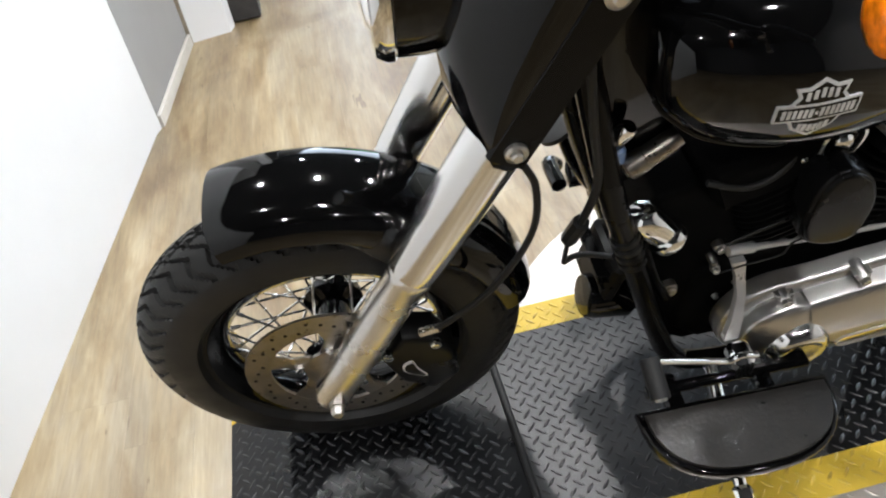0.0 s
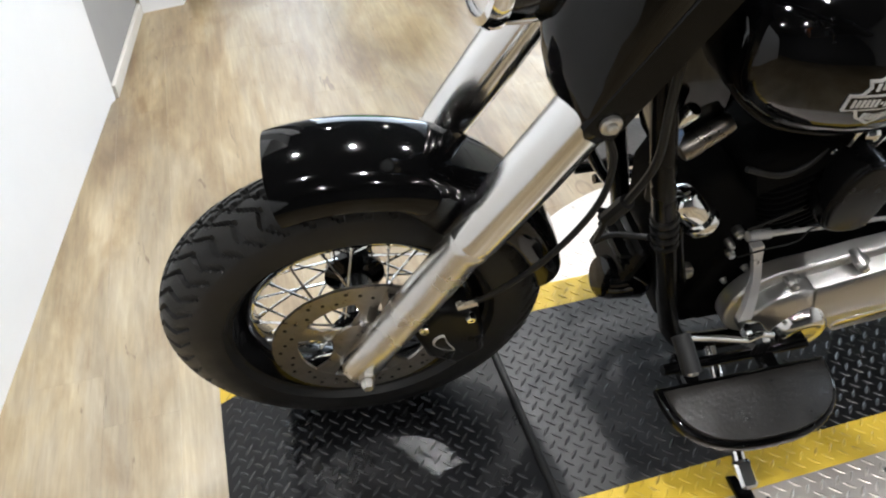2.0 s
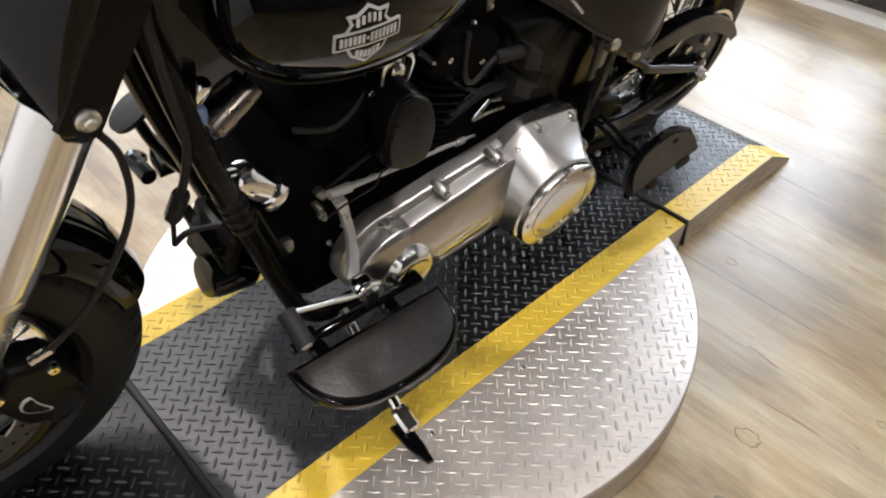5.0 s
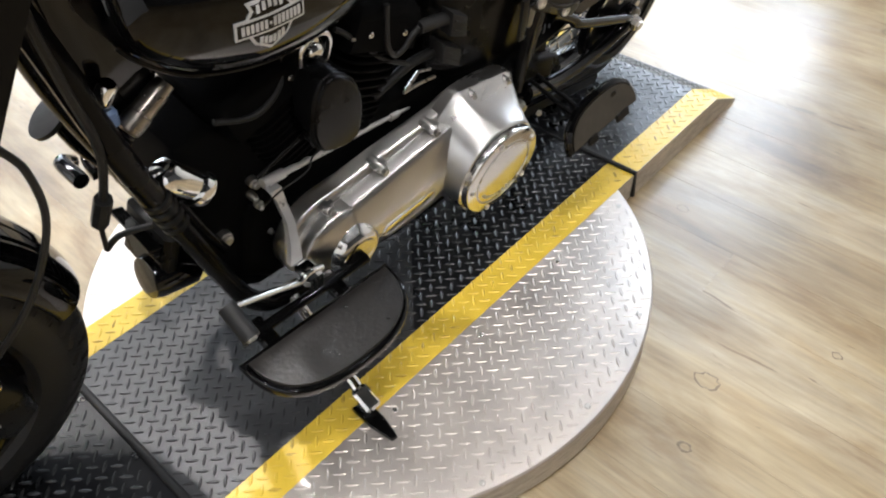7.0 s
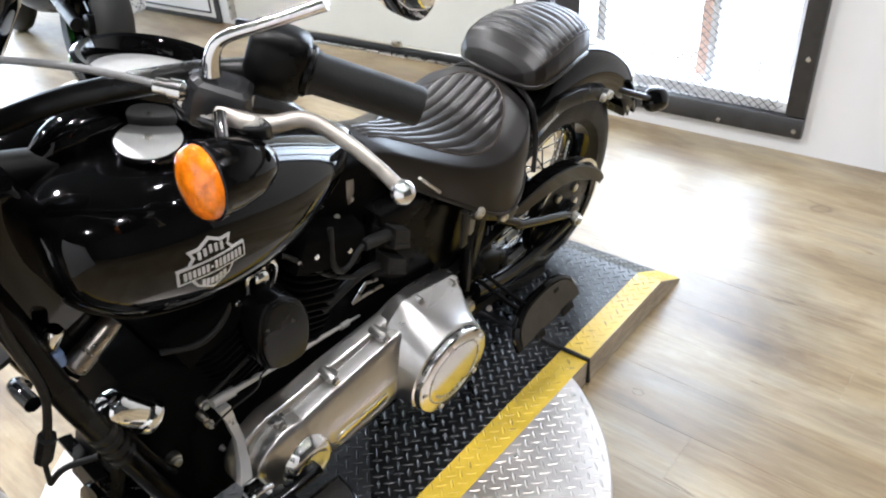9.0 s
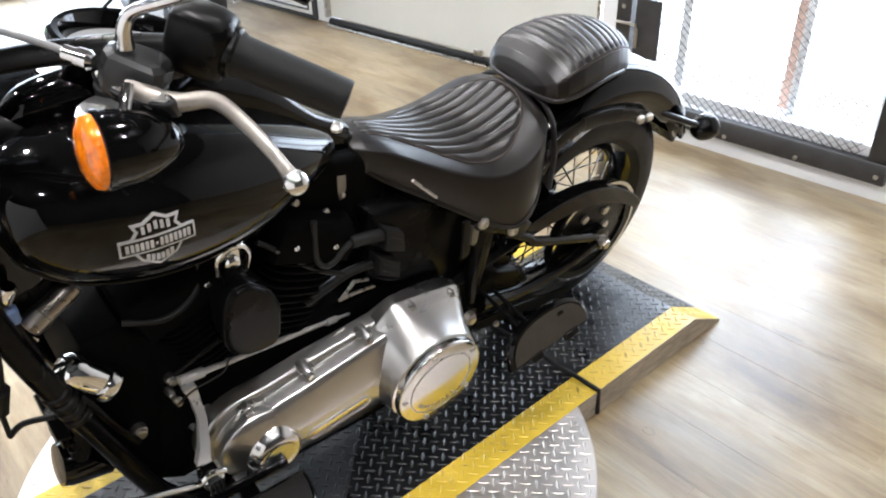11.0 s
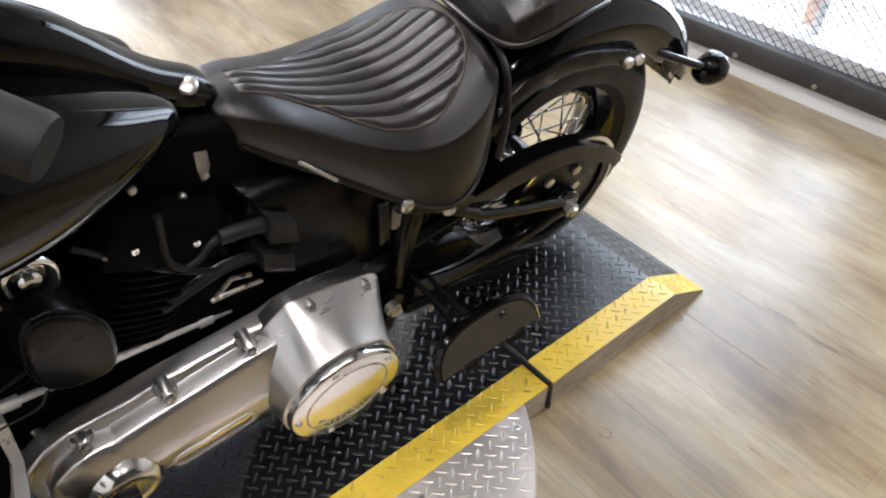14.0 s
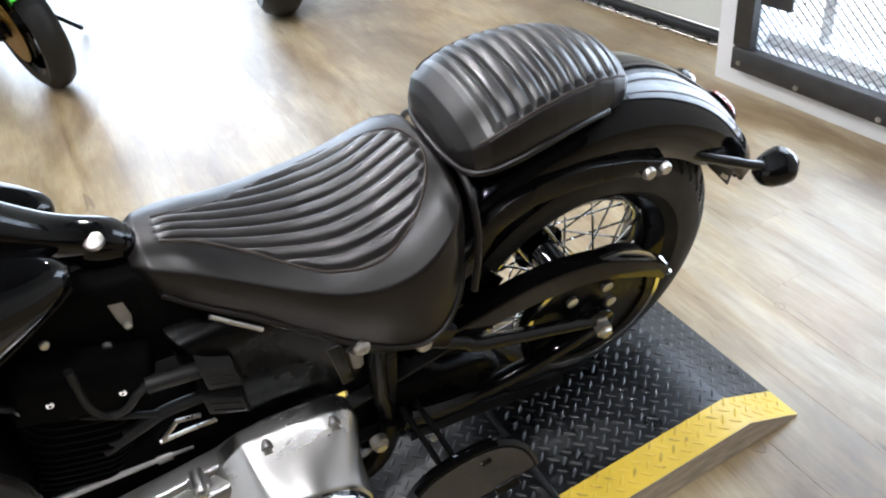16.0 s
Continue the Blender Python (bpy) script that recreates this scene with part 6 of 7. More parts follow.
    bm = BM()
    lathe(bm, [(0.012, 0), (0.012, 0.03), (0.009, 0.034)], (0.432, -0.07, 0.70), (0.3, -0.4, 1), 14)
    part("sensor", bm, CHROME, bike)


engine()


def frame_tubes():
    for sy in (-1, 1):
        bm = BM()
        tube(bm, [(0.375, 0.03 * sy, 0.90), (0.395, 0.06 * sy, 0.78), (0.425, 0.09 * sy, 0.62), (0.475, 0.10 * sy, 0.44), (0.525, 0.105 * sy, 0.27), (0.56, 0.11 * sy, 0.18), (0.62, 0.115 * sy, 0.135), (0.80, 0.12 * sy, 0.13), (1.05, 0.125 * sy, 0.135), (1.2, 0.13 * sy, 0.19), (1.24, 0.13 * sy, 0.30)], 0.0185, 14, 5)
        part("frame_tube", bm, FRAME_BLACK, bike, "black painted frame tube")
        bm = BM()
        tube(bm, [(1.24, 0.125 * sy, 0.30), (1.235, 0.125 * sy, 0.40), (1.25, 0.12 * sy, 0.50), (1.32, 0.115 * sy, 0.56), (1.42, 0.105 * sy, 0.60)], 0.016, 12, 4)
        part("rear_frame_tube", bm, FRAME_BLACK, bike)
        bm = BM()
        plate(bm, [(1.19, 0.545), (1.225, 0.565), (1.30, 0.525), (1.36, 0.48), (1.34, 0.455), (1.28, 0.485), (1.20, 0.53)], 0.135 * sy, 0.15 * sy, 0.003)
        part("seat_rail", bm, BLACK_SATIN, bike)
        bm = BM()
        plate(bm, [(1.168, 0.56), (1.185, 0.56), (1.195, 0.47), (1.178, 0.468)], 0.14 * sy, 0.147 * sy, 0.002)
        part("frame_bracket", bm, BLACK_SATIN, bike)
        bm = BM()
        plate(bm, [(1.235, 0.50), (1.27, 0.49), (1.262, 0.40), (1.25, 0.33), (1.225, 0.33), (1.238, 0.42)], 0.12 * sy, 0.134 * sy, 0.004)
        part("frame_plate", bm, BLACK_SATIN, bike)
    bm = BM()
    tube(bm, [(0.36, 0, 0.93), (0.60, 0, 0.86), (0.95, 0, 0.70), (1.2, 0, 0.58)], 0.028, 14, 4)
    part("backbone", bm, BLACK_SATIN, bike)
    bm = BM()
    lathe(bm, [(0.034, -0.08), (0.034, 0.09)], (0.345, 0, 0.86), FORK, 24)
    part("steering_head", bm, BLACK_SATIN, bike)
    # ribbed clamp on the down tube, oil filter, regulator
    for k in range(4):
        bm = BM()
        a = Vector((0.448 + 0.0055 * k, -0.0965, 0.535 - 0.02 * k))
        turned_ring(bm, [(0.0187, 0), (0.0215, 0.003), (0.0215, 0.012), (0.0187, 0.015)], a, (0.30, -0.05, -0.95), 24)
        part("tube_clamp", bm, BLACK_SATIN, bike)
    bm = BM()
    lathe(bm, [(0.034, 0.0), (0.04, 0.008), (0.04, 0.07), (0.036, 0.085), (0.02, 0.088)], (0.505, -0.03, 0.27), (-0.96, 0, 0.25), 32)
    part("oil_filter", bm, BLACK_GLOSS, bike, "black oil filter")
    bm = BM()
    box(bm, (0.462, 0.0, 0.33), (0.03, 0.12, 0.11), 0.008, Matrix.Rotation(radians(17), 4, "Y"))
    rg = part("regulator", bm, BLACK_SATIN, bike, "finned black voltage regulator")
    for k in range(5):
        bm = BM()
        box(bm, (0.442 + 0.0055 * k, 0.0, 0.375 - 0.021 * k), (0.022, 0.11, 0.006), 0.001, Matrix.Rotation(radians(17), 4, "Y"))
        part("fin", bm, BLACK_SATIN, rg)
    bm = BM()
    o, ax = (0.474, -0.082, 0.552), (0.62, -0.16, -0.72)
    lathe(bm, [(0.012, -0.012), (0.022, -0.006), (0.026, 0.004), (0.0265, 0.03), (0.024, 0.058)], o, ax, 36)
    hn = part("horn", bm, CHROME, bike, "chrome barrel cover behind the down tube")
    bm = BM()
    turned_ring(bm, [(0.02, 0.056), (0.029, 0.058), (0.031, 0.066), (0.029, 0.074), (0.021, 0.075)], o, ax, 36)
    part("end_ring", bm, CHROME, hn)
    bm = BM()
    lathe(bm, [(0.021, 0.06), (0.021, 0.07), (0.012, 0.073), (0.003, 0.073)], o, ax, 28)
    part("end_cap", bm, BLACK_GLOSS, hn)
    for k in range(3):
        a = 2.1 * k + 0.4
        bm = BM()
        box(bm, (0, 0, 0), (0.008, 0.008, 0.014), 0.002)
        part("end_bolt", bm, ZINC, hn, m=Matrix.Translation((0.520 + 0.014 * math.cos(a), -0.098, 0.497 + 0.014 * math.sin(a))))
    bm = BM()
    tube(bm, [(0.478, -0.095, 0.505), (0.505, -0.10, 0.42), (0.536, -0.094, 0.338)], [0.009, 0.008, 0.009], 12, 4)
    part("engine_stay", bm, FRAME_BLACK, bike)
    # cables in front of the engine
    for pts, r in (([(0.40, -0.10, 1.0), (0.375, -0.11, 0.90), (0.385, -0.105, 0.78), (0.40, -0.10, 0.66), (0.39, -0.08, 0.56)], 0.006),
                   ([(0.39, -0.08, 0.56), (0.38, -0.06, 0.50)], 0.0125), ([(0.38, -0.06, 0.50), (0.378, -0.05, 0.43)], 0.004),
                   ([(0.378, -0.05, 0.43), (0.40, -0.06, 0.455), (0.44, -0.09, 0.475)], 0.005), ([(0.36, -0.03, 0.95), (0.40, -0.05, 0.80), (0.43, -0.05, 0.66), (0.45, -0.05, 0.52)], 0.010)):
        bm = BM()
        tube(bm, pts, r, 8, 6)
        part("control_cable", bm, RUBBER, bike)
    # brake pedal side on the right: pedal pad and foot board
    bm = BM()
    lathe(bm, [(0.03, 0), (0.042, 0.004), (0.042, 0.012), (0.03, 0.016)], (0.446, 0.20, 0.462), (-0.5, 0.25, 0.8), 28)
    part("brake_pedal_pad", bm, RUBBER, bike, "black oval brake pedal pad")
    bm = BM()
    tube(bm, [(0.446, 0.20, 0.455), (0.47, 0.19, 0.38), (0.52, 0.17, 0.30), (0.60, 0.15, 0.26)], 0.011, 10, 5)
    part("brake_pedal", bm, BLACK_GLOSS, bike)
    bm = BM()
    tube(bm, [(0.46, 0.24, 0.27), (0.46, 0.31, 0.26), (0.48, 0.325, 0.235)], 0.016, 12, 4)
    part("pedal_bracket", bm, BLACK_GLOSS, bike)


frame_tubes()


def half_moon(length, depth, n=20):
    """Half-moon outline: straight inner edge along x, bowed outer edge."""
    pts = [(-length / 2, 0.0), (length / 2, 0.0)]
    for k in range(1, n):
        a = math.pi * k / n
        pts.append((length / 2 * math.copysign(abs(math.cos(a)) ** 0.8, math.cos(a)), -depth * math.sin(a) ** 0.75))
    return pts


def footboards():
    # rider board, tipped up a little at the front
    for sy in (-1, 1):
        M = Matrix.Translation((0.60 if sy < 0 else 0.64, sy * 0.245, 0.262)) @ Matrix.Rotation(radians(2.0), 4, "Y") @ Matrix.Rotation(radians(-2 * sy), 4, "X")
        if sy > 0:
            M = M @ Matrix.Diagonal((1, -1, 1, 1))
        bm = BM()
        plate(bm, half_moon(0.315, 0.128), -0.022, 0.0, 0.006, 3, axis="z", back_bevel=True)
        fb = part("footboard", bm, BLACK_GLOSS, bike, "black half-moon rider footboard", M)
        bm = BM()
        plate(bm, offset(half_moon(0.315, 0.128), 0.010), 0.0, 0.007, 0.003, 2, axis="z")
        part("rubber_mat", bm, DUSTY_RUBBER, fb, "dusty black rubber footboard mat", M)
        bm = BM()
        for x in (-0.09, 0.06):
            box(bm, (x, 0.02, -0.012), (0.03, 0.07, 0.02), 0.004)
        tube(bm, [(-0.13, 0.03, -0.005), (0.14, 0.03, -0.005)], 0.010, 10)
        part("board_bracket", bm, BLACK_GLOSS, fb, m=M)
    # passenger board, folded up
    for sy in (-1, 1):
        M = Matrix.Translation((1.294, sy * 0.306, 0.298)) @ Matrix.Rotation(radians(-7), 4, "Y") @ Matrix.Rotation(radians(116 * sy), 4, "X")
        if sy > 0:
            M = M @ Matrix.Diagonal((1, -1, 1, 1))
        bm = BM()
        o = half_moon(0.218, 0.088)
        plate(bm, o, -0.020, 0.0, 0.006, 3, axis="z", back_bevel=True)
        pb = part("passenger_board", bm, BLACK_GLOSS, bike, "black half-moon passenger footboard folded up", M)
        bm = BM()
        plate(bm, offset(o, 0.008), 0.0, 0.006, 0.003, 2, axis="z")
        part("rubber_mat", bm, RUBBER, pb, m=M)
        bm = BM()
        plate(bm, offset(o, 0.010), -0.0225, -0.0198, 0.001, 1, axis="z")
        part("under_plate", bm, BOARD_UNDER, pb, m=M)
        for x, wd in ((-0.045, 0.03), (0.05, 0.04)):
            bm = BM()
            box(bm, (x, -0.004, -0.022), (wd, 0.018, 0.008), 0.002)
            part("hinge_block", bm, BLACK_SATIN, pb, m=M)
        bm = BM()
        box(bm, (0.035, -0.062, -0.0235), (0.016, 0.008, 0.003), 0.001)
        part("under_slot", bm, BLACK_GLOSS, pb, m=M)
        for dx in (-0.012, 0.012):
            bm = BM()
            tube(bm, [(1.27 + dx, sy * 0.14, 0.33), (1.28 + dx, sy * 0.21, 0.314), (1.288 + dx, sy * 0.296, 0.298)], 0.005, 8)
            part("board_bracket", bm, BLACK_ENGINE, bike)
        bm = BM()
        lathe(bm, [(0.007, 0), (0.007, 0.006), (0.004, 0.009)], (1.30, sy * 0.155, 0.225), (0, sy, 0), 12)
        part("bracket_bolt", bm, ZINC, bike)


footboards()


def side_stand():
    bm = BM()
    tube(bm, [(0.63, -0.14, 0.15), (0.62, -0.24, 0.12), (0.612, -0.33, 0.098), (0.606, -0.372, 0.085)], [0.013, 0.012, 0.012, 0.013], 12)
    s = part("side_stand", bm, CHROME, bike, "chrome side stand with a black foot")
    bm = BM()
    box(bm, (0.607, -0.365, 0.098), (0.032, 0.05, 0.02), 0.005, Matrix.Rotation(radians(16), 4, "X"))
    part("stand_collar", bm, CHROME, s)
    bm = BM()
    plate(bm, [(-0.016, 0.04), (0.016, 0.036), (0.012, -0.02), (0.002, -0.062), (-0.01, -0.06), (-0.018, -0.01)], -0.008, 0.004, 0.004, 2, axis="z", back_bevel=True)
    part("stand_foot", bm, BLACK_GLOSS, s, "black stand foot", Matrix.Translation((0.598, -0.395, 0.0855)) @ Matrix.Rotation(radians(-11), 4, "X"))


side_stand()


def handlebar():
    bm = BM()
    tube(bm, [(0.42, -0.03, 0.985), (0.45, -0.075, 1.01), (0.50, -0.13, 1.045), (0.56, -0.20, 1.075), (0.62, -0.250, 1.086), (0.69, -0.298, 1.077)], 0.0127, 14, 6)
    tube(bm, [(0.42, 0.03, 0.99), (0.41, 0.10, 1.03), (0.41, 0.24, 1.075), (0.48, 0.36, 1.095), (0.56, 0.43, 1.09), (0.64, 0.50, 1.077)], 0.0127, 14, 6)
    tube(bm, [(0.42, -0.03, 0.99), (0.42, 0.03, 0.99)], 0.0127, 14)
    hb = part("handlebar", bm, BLACK_SATIN, bike, "black wide handlebar")
    bm = BM()
    tube(bm, [(0.40, -0.04, 1.03), (0.43, -0.09, 1.085), (0.457, -0.12, 1.097), (0.501, -0.2, 1.106), (0.545, -0.258, 1.097)], 0.0036, 10, 6)
    part("clutch_cable", bm, CABLE, hb, "grey clutch cable")
    bm = BM()
    lathe(bm, [(0.0075, 0), (0.0075, 0.012), (0.0095, 0.013), (0.0095, 0.024), (0.006, 0.028)], (0.535, -0.246, 1.0985), (0.6, -0.78, -0.12), 14)
    part("cable_adjuster", bm, POLISHED, hb)
    for sy, g0, g1 in ((-1, Vector((0.678, -0.286, 1.081)), Vector((0.756, -0.366, 1.047))), (1, Vector((0.62, 0.47, 1.085)), Vector((0.69, 0.56, 1.045)))):
        d = (g1 - g0).normalized()
        L_ = (g1 - g0).length
        bm = BM()
        lathe(bm, [(0.0235, 0), (0.0235, 0.004), (0.0212, 0.008), (0.0208, L_ - 0.004), (0.0195, L_), (0.004, L_ + 0.001)], g0, d, 28)
        part("hand_grip", bm, RUBBER, hb, "black rubber grip")
        bm = BM()
        lathe(bm, [(0.0265, -0.006), (0.0265, 0.0), (0.022, 0.004)], g0, d, 24)
        part("grip_collar", bm, BLACK_SATIN, hb)
    # left switch housing, clutch perch and lever
    g0, d = Vector((0.678, -0.286, 1.081)), Vector((0.090, -0.085, -0.038)).normalized()
    R_ = d.to_track_quat("X", "Z").to_matrix().to_4x4()
    bm = BM()
    sections = ((-0.029, 0.80), (-0.025, 0.93), (-0.012, 1.0), (0.012, 1.0), (0.024, 0.94), (0.029, 0.82))
    loft(bm, [[R_ @ Vector((x, 0.027 * k * math.copysign(abs(math.cos(a)) ** 0.6, math.cos(a)), 0.036 * k * math.copysign(abs(math.sin(a)) ** 0.6, math.sin(a)))) for a in (2 * math.pi * i / 28 for i in range(28))] for x, k in sections])
    sw = part("switch_housing", bm, BLACK_SATIN, hb, "black switch housing", Matrix.Translation(g0 - d * 0.034), angle=75)
    bm = BM()
    box(bm, (0.0, -0.024, 0.0), (0.014, 0.01, 0.018), 0.003, R_)
    part("switch_button", bm, BLACK_GLOSS, sw, m=Matrix.Translation(g0 - d * 0.034))
    bm = BM()
    q = Vector((0.588, -0.262, 1.072))
    body = [(-0.040, -0.012), (-0.028, -0.026), (0.030, -0.028), (0.038, -0.018), (0.038, 0.018), (0.028, 0.027), (-0.026, 0.024), (-0.040, 0.010)]
    loft(bm, [[R_ @ Vector((x * k, y * k, z)) for x, y in body] for z, k in ((-0.024, 0.66), (-0.020, 0.74), (0.008, 0.8), (0.018, 0.72), (0.022, 0.58))])
    part("lever_perch", bm, PERCH, hb, "dark grey clutch lever perch", Matrix.Translation(q), angle=30)
    bm = BM()
    lev = [(0.575, -0.275, 1.070), (0.588, -0.300, 1.064), (0.606, -0.316, 1.063), (0.630, -0.336, 1.068), (0.639, -0.376, 1.062), (0.645, -0.412, 1.050), (0.649, -0.436, 1.038)]
    tube(bm, lev, [0.010, 0.011, 0.0088, 0.008, 0.0072, 0.0066, 0.0072], 14, 5, squash=0.75)
    lv = part("clutch_lever", bm, LEVER, hb, "worn polished clutch lever")
    bm = BM()
    lathe(bm, [(0.0118 * math.sin(math.pi * k / 12), -0.0118 * math.cos(math.pi * k / 12)) for k in range(1, 12)], (0.650, -0.443, 1.034), (0.2, -1, -0.5), 20)
    part("lever_ball", bm, POLISHED, lv)
    bm = BM()
    plate(bm, [(0.050 * math.cos(a), 0.0135 * math.sin(a)) for a in (2 * math.pi * k / 32 for k in range(32))], -0.013, 0.010, 0.005, 3, axis="z", back_bevel=True)
    pcap = Matrix.Translation((0.581, -0.276, 1.060)) @ Matrix.Rotation(radians(-66), 4, "Z") @ Matrix.Rotation(radians(24), 4, "X")
    pk = part("perch_cap", bm, PERCH, hb, "long oval lever pivot block", pcap)
    bm = BM()
    plate(bm, [(0.044 * math.cos(a), 0.0095 * math.sin(a)) for a in (2 * math.pi * k / 32 for k in range(32))], 0.0095, 0.0112, 0.0008, 1, axis="z")
    part("pivot_face", bm, STEEL, pk, "worn bare metal face", pcap)
    # mirror
    bm = BM()
    tube(bm, [(0.583, -0.262, 1.100), (0.585, -0.264, 1.120), (0.594, -0.272, 1.136), (0.618, -0.30, 1.152), (0.648, -0.345, 1.178)], [0.009, 0.007, 0.006, 0.0055, 0.006], 12, 5)
    mi = part("mirror_stem", bm, POLISHED, hb, "chrome mirror stem")
    bm = BM()
    lathe(bm, [(0.01, -0.014), (0.035, -0.010), (0.046, 0.0), (0.044, 0.006), (0.01, 0.007)], (0.668, -0.40, 1.222), (0.85, -0.1, 0.25), 28)
    part("mirror_head", bm, CHROME, mi)
    # front turn signal
    bm = BM()
    tube(bm, [(0.572, -0.285, 1.074), (0.562, -0.30, 1.066), (0.552, -0.316, 1.052)], 0.006, 10)
    fs = part("front_signal", bm, CHROME, hb, "amber front turn signal on a chrome stalk")
    ax = Vector((-1.0, 0.04, 0.10)).normalized()
    bm = BM()
    c = Vector((0.524, -0.321, 1.040))
    lathe(bm, [(0.004, -0.076), (0.012, -0.073), (0.022, -0.062), (0.030, -0.044), (0.0345, -0.022), (0.0355, 0.0)], c, ax, 36)
    part("signal_shell", bm, BLACK_GLOSS, fs, "gloss black bullet shell")
    bm = BM()
    turned_ring(bm, [(0.0345, -0.006), (0.037, -0.005), (0.037, 0.0), (0.0345, 0.001)], c, ax, 36)
    part("signal_rim", bm, BLACK_GLOSS, fs)
    bm = BM()
    lathe(bm, [(0.034, -0.004), (0.0345, 0.004), (0.032, 0.009), (0.021, 0.014), (0.004, 0.016)], c, ax, 32)
    part("signal_lens", bm, AMBER, fs, "amber lens")


handlebar()


# ---- the other motorcycles in the showroom ----
def sport_bike(m, paint, label, nose):
    """A faired sports machine, 2 m long: front wheel at the origin, tail along +x. nose: with a painted front fender."""
    b = thing("sport_motorcycle", label, "motorcycle", m, "parked motorcycles")
    for name, x, hw in (("front_wheel", 0.0, 0.058), ("rear_wheel", 1.40, 0.09)):
        c = Vector((x, 0, 0.30))
        bm = BM()
        lathe(bm, [(0.03, -0.06), (0.05, -0.05), (0.05, 0.05), (0.03, 0.06)], c, (0, 1, 0), 20)
        w = part(name, bm, BLACK_SATIN, b, "sports wheel")
        bm = BM()
        turned_ring(bm, [(0.22, -hw * 0.85), (0.26, -hw), (0.285, -hw * 0.75), (0.298, -hw * 0.3), (0.30, 0), (0.298, hw * 0.3), (0.285, hw * 0.75), (0.26, hw), (0.22, hw * 0.85)], c, (0, 1, 0), 56)
        part("tyre", bm, TYRE, w)
        bm = BM()
        turned_ring(bm, [(0.225, -hw * 0.85), (0.225, hw * 0.85), (0.2, hw * 0.6), (0.2, -hw * 0.6)], c, (0, 1, 0), 48)
        part("rim", bm, BLACK_GLOSS, w)
        for k in range(5):
            a = 2 * math.pi * k / 5
            bm = BM()
            tube(bm, [c + Vector((0.04 * math.cos(a), 0, 0.04 * math.sin(a))), c + Vector((0.205 * math.cos(a), 0, 0.205 * math.sin(a)))], 0.014, 8)
            part("wheel_spoke", bm, BLACK_GLOSS, w)
        for y in ((-0.07, 0.07) if x == 0 else (0.09,)):
            bm = BM()
            turned_ring(bm, [(0.15, y - 0.002), (0.15, y + 0.002), (0.10, y + 0.002), (0.10, y - 0.002)], c, (0, 1, 0), 48)
            d = part("brake_disc", bm, GOLD if nose else ROTOR, w, "brake disc")
            bm = BM()
            turned_ring(bm, [(0.102, y - 0.003), (0.102, y + 0.003), (0.04, y + 0.003), (0.04, y - 0.003)], c, (0, 1, 0), 32)
            part("disc_carrier", bm, GOLD if nose else BLACK_SATIN, d)
    for sy in (-1, 1):
        bm = BM()
        tube(bm, [(0.0, 0.1 * sy, 0.28), (0.13, 0.1 * sy, 0.62), (0.22, 0.1 * sy, 0.86)], 0.027, 12)
        part("fork_leg", bm, BLACK_GLOSS, b)
        bm = BM()
        box(bm, (-0.03 + 0.14, 0.085 * sy, 0.28), (0.05, 0.05, 0.10), 0.012)
        part("brake_caliper", bm, BLACK_SATIN, b)
        bm = BM()
        tube(bm, [(0.85, 0.16 * sy, 0.36), (0.86, 0.27 * sy, 0.36)], 0.012, 8)
        part("foot_peg", bm, BLACK_SATIN, b)
        bm = BM()
        tube(bm, [(0.24, 0.06 * sy, 0.86), (0.30, 0.20 * sy, 0.88), (0.36, 0.34 * sy, 0.86)], 0.014, 10, 4)
        part("handlebar", bm, BLACK_SATIN, b)
    bm = BM()
    secs = []
    for k in range(17):
        a = radians(150 - 140 * k / 16)
        sec = [(-0.072, 0.26), (-0.07, 0.315), (-0.04, 0.335), (0, 0.34), (0.04, 0.335), (0.07, 0.315), (0.072, 0.26)]
        sec = sec + [(y * 0.95, r - 0.006) for y, r in reversed(sec)]
        secs.append([Vector((r * math.cos(a), y, 0.30 + r * math.sin(a))) for y, r in sec])
    loft(bm, secs)
    part("front_fender", bm, paint, b, "painted front fender")
    bm = BM()
    blob(bm, resample([(0.02, 0.03, 0.70, 0.80, 0.74), (0.08, 0.14, 0.62, 0.92, 0.76), (0.25, 0.21, 0.40, 1.02, 0.74), (0.5, 0.22, 0.26, 0.98, 0.66), (0.75, 0.18, 0.24, 0.86, 0.62), (0.95, 0.12, 0.30, 0.80, 0.62)], 4), 28, 3.0)
    part("fairing", bm, paint, b, "painted fairing")
    bm = BM()
    blob(bm, resample([(0.90, 0.10, 0.66, 0.80, 0.74), (1.1, 0.13, 0.68, 0.82, 0.76), (1.35, 0.11, 0.78, 0.92, 0.85), (1.6, 0.06, 0.88, 0.97, 0.93), (1.68, 0.02, 0.92, 0.95, 0.935)], 4), 20, 2.6)
    part("seat_tail", bm, BLACK_SATIN, b)
    bm = BM()
    tube(bm, [(0.9, 0.05, 0.38), (1.40, 0.09, 0.30)], 0.035, 10)
    tube(bm, [(0.9, -0.05, 0.38), (1.40, -0.09, 0.30)], 0.035, 10)
    part("swingarm", bm, BLACK_SATIN, b)
    bm = BM()
    tube(bm, [(1.0, 0.13, 0.34), (1.25, 0.15, 0.36), (1.5, 0.16, 0.42)], [0.03, 0.045, 0.05], 14, 4)
    part("silencer", bm, STEEL, b)
    bm = BM()
    tube(bm, [(0.46, -0.12, 0.28), (0.46, -0.24, 0.14), (0.46, -0.35, 0.012), (0.52, -0.37, 0.006)], 0.011, 8)
    part("side_stand", bm, BLACK_SATIN, b)
    return b


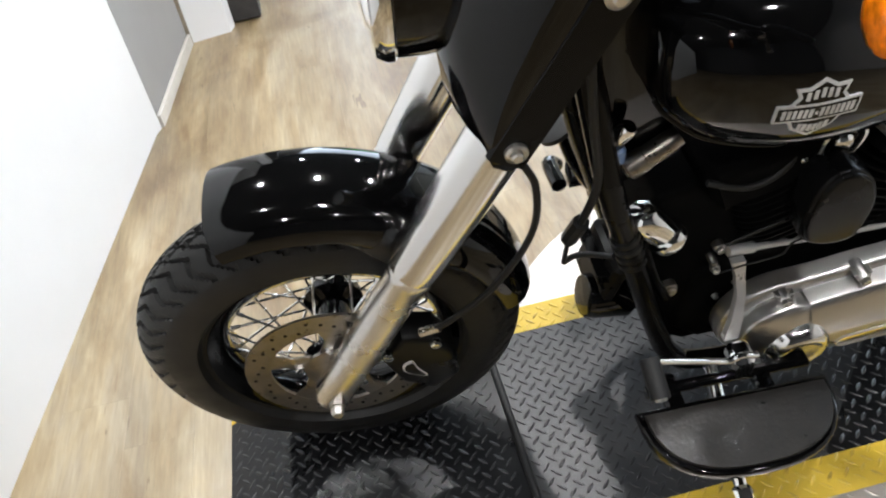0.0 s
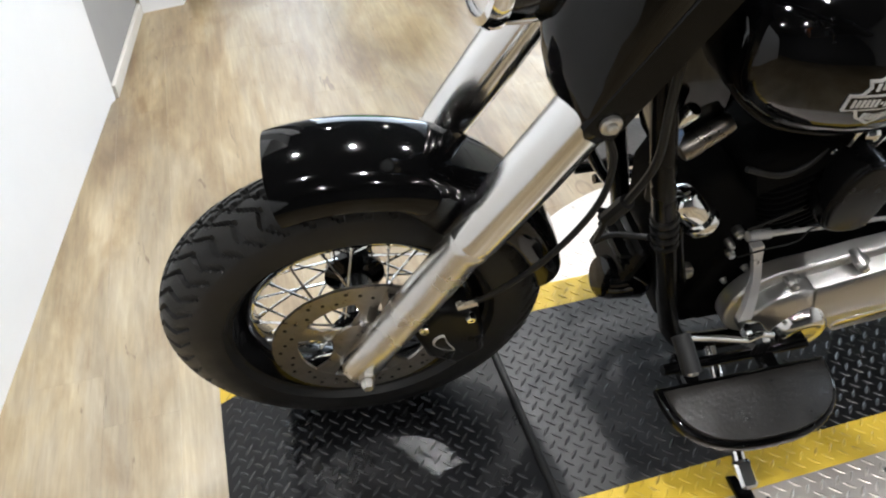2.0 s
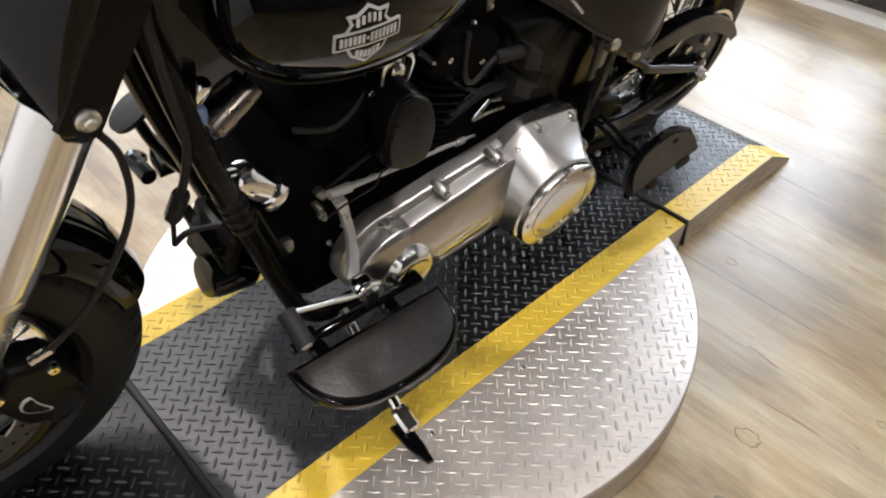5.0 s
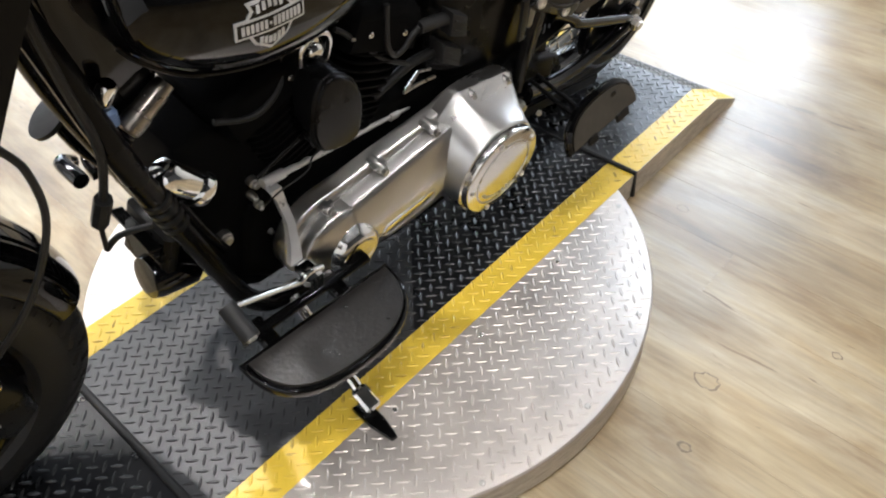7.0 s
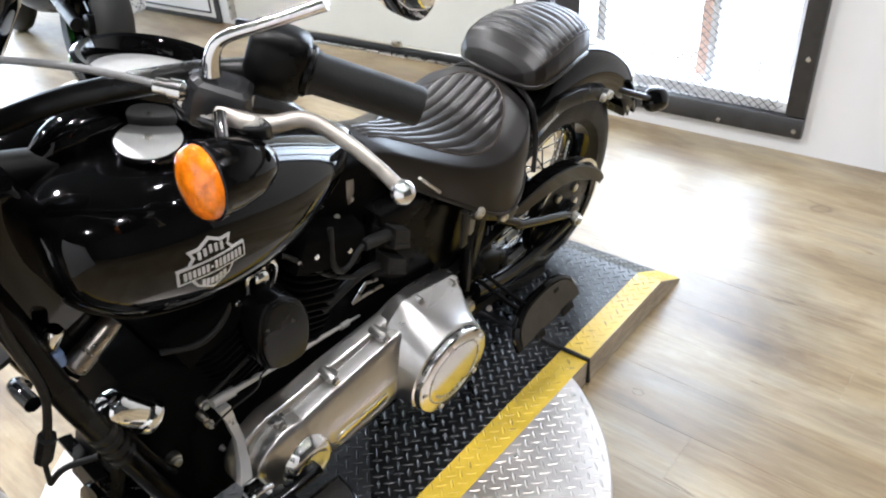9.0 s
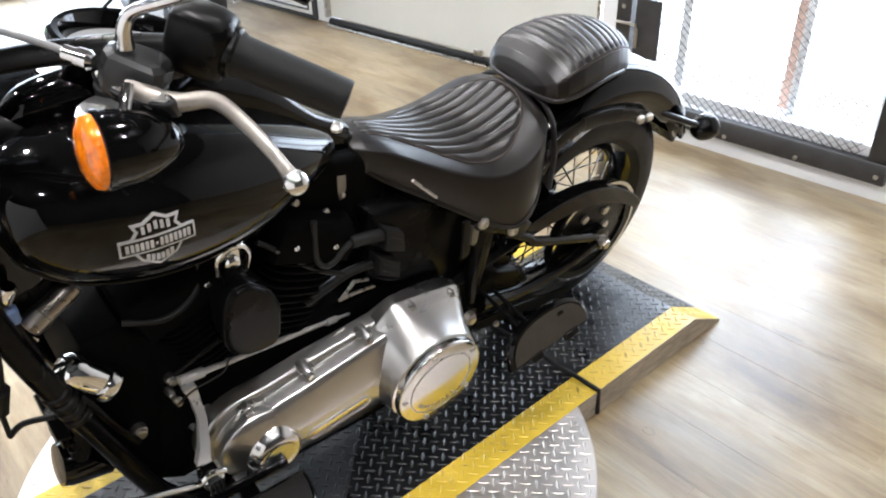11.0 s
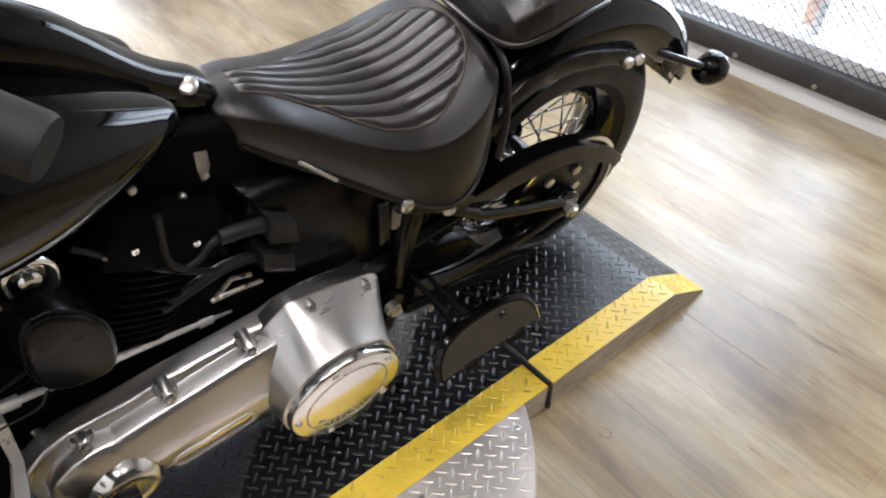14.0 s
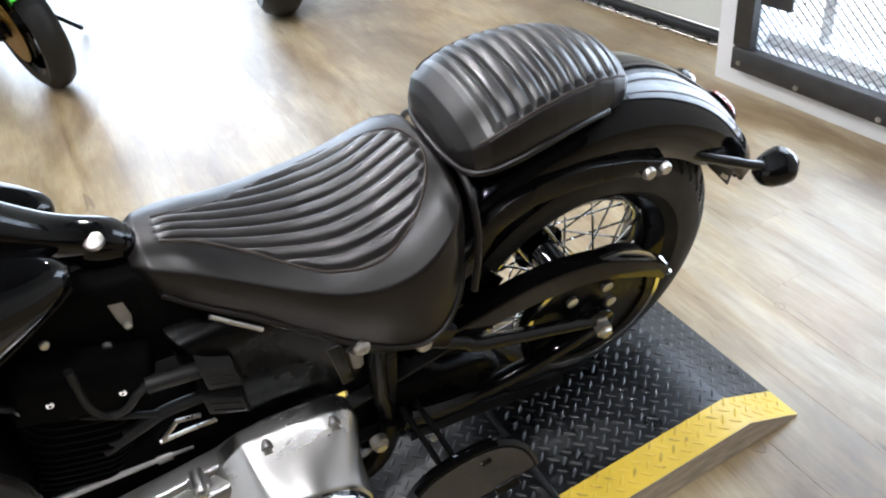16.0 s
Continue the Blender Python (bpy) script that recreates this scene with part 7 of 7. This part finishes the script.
sport_bike(pose(0.92, 2.73, 0, -4, 0, 108), GREEN, "green faired sports motorcycle with gold front brake discs", True)
sport_bike(pose(2.21, 4.14, 0, -12, 0, -100), BLACK_SATIN, "black sports motorcycle seen from its rear wheel", False)

planks()
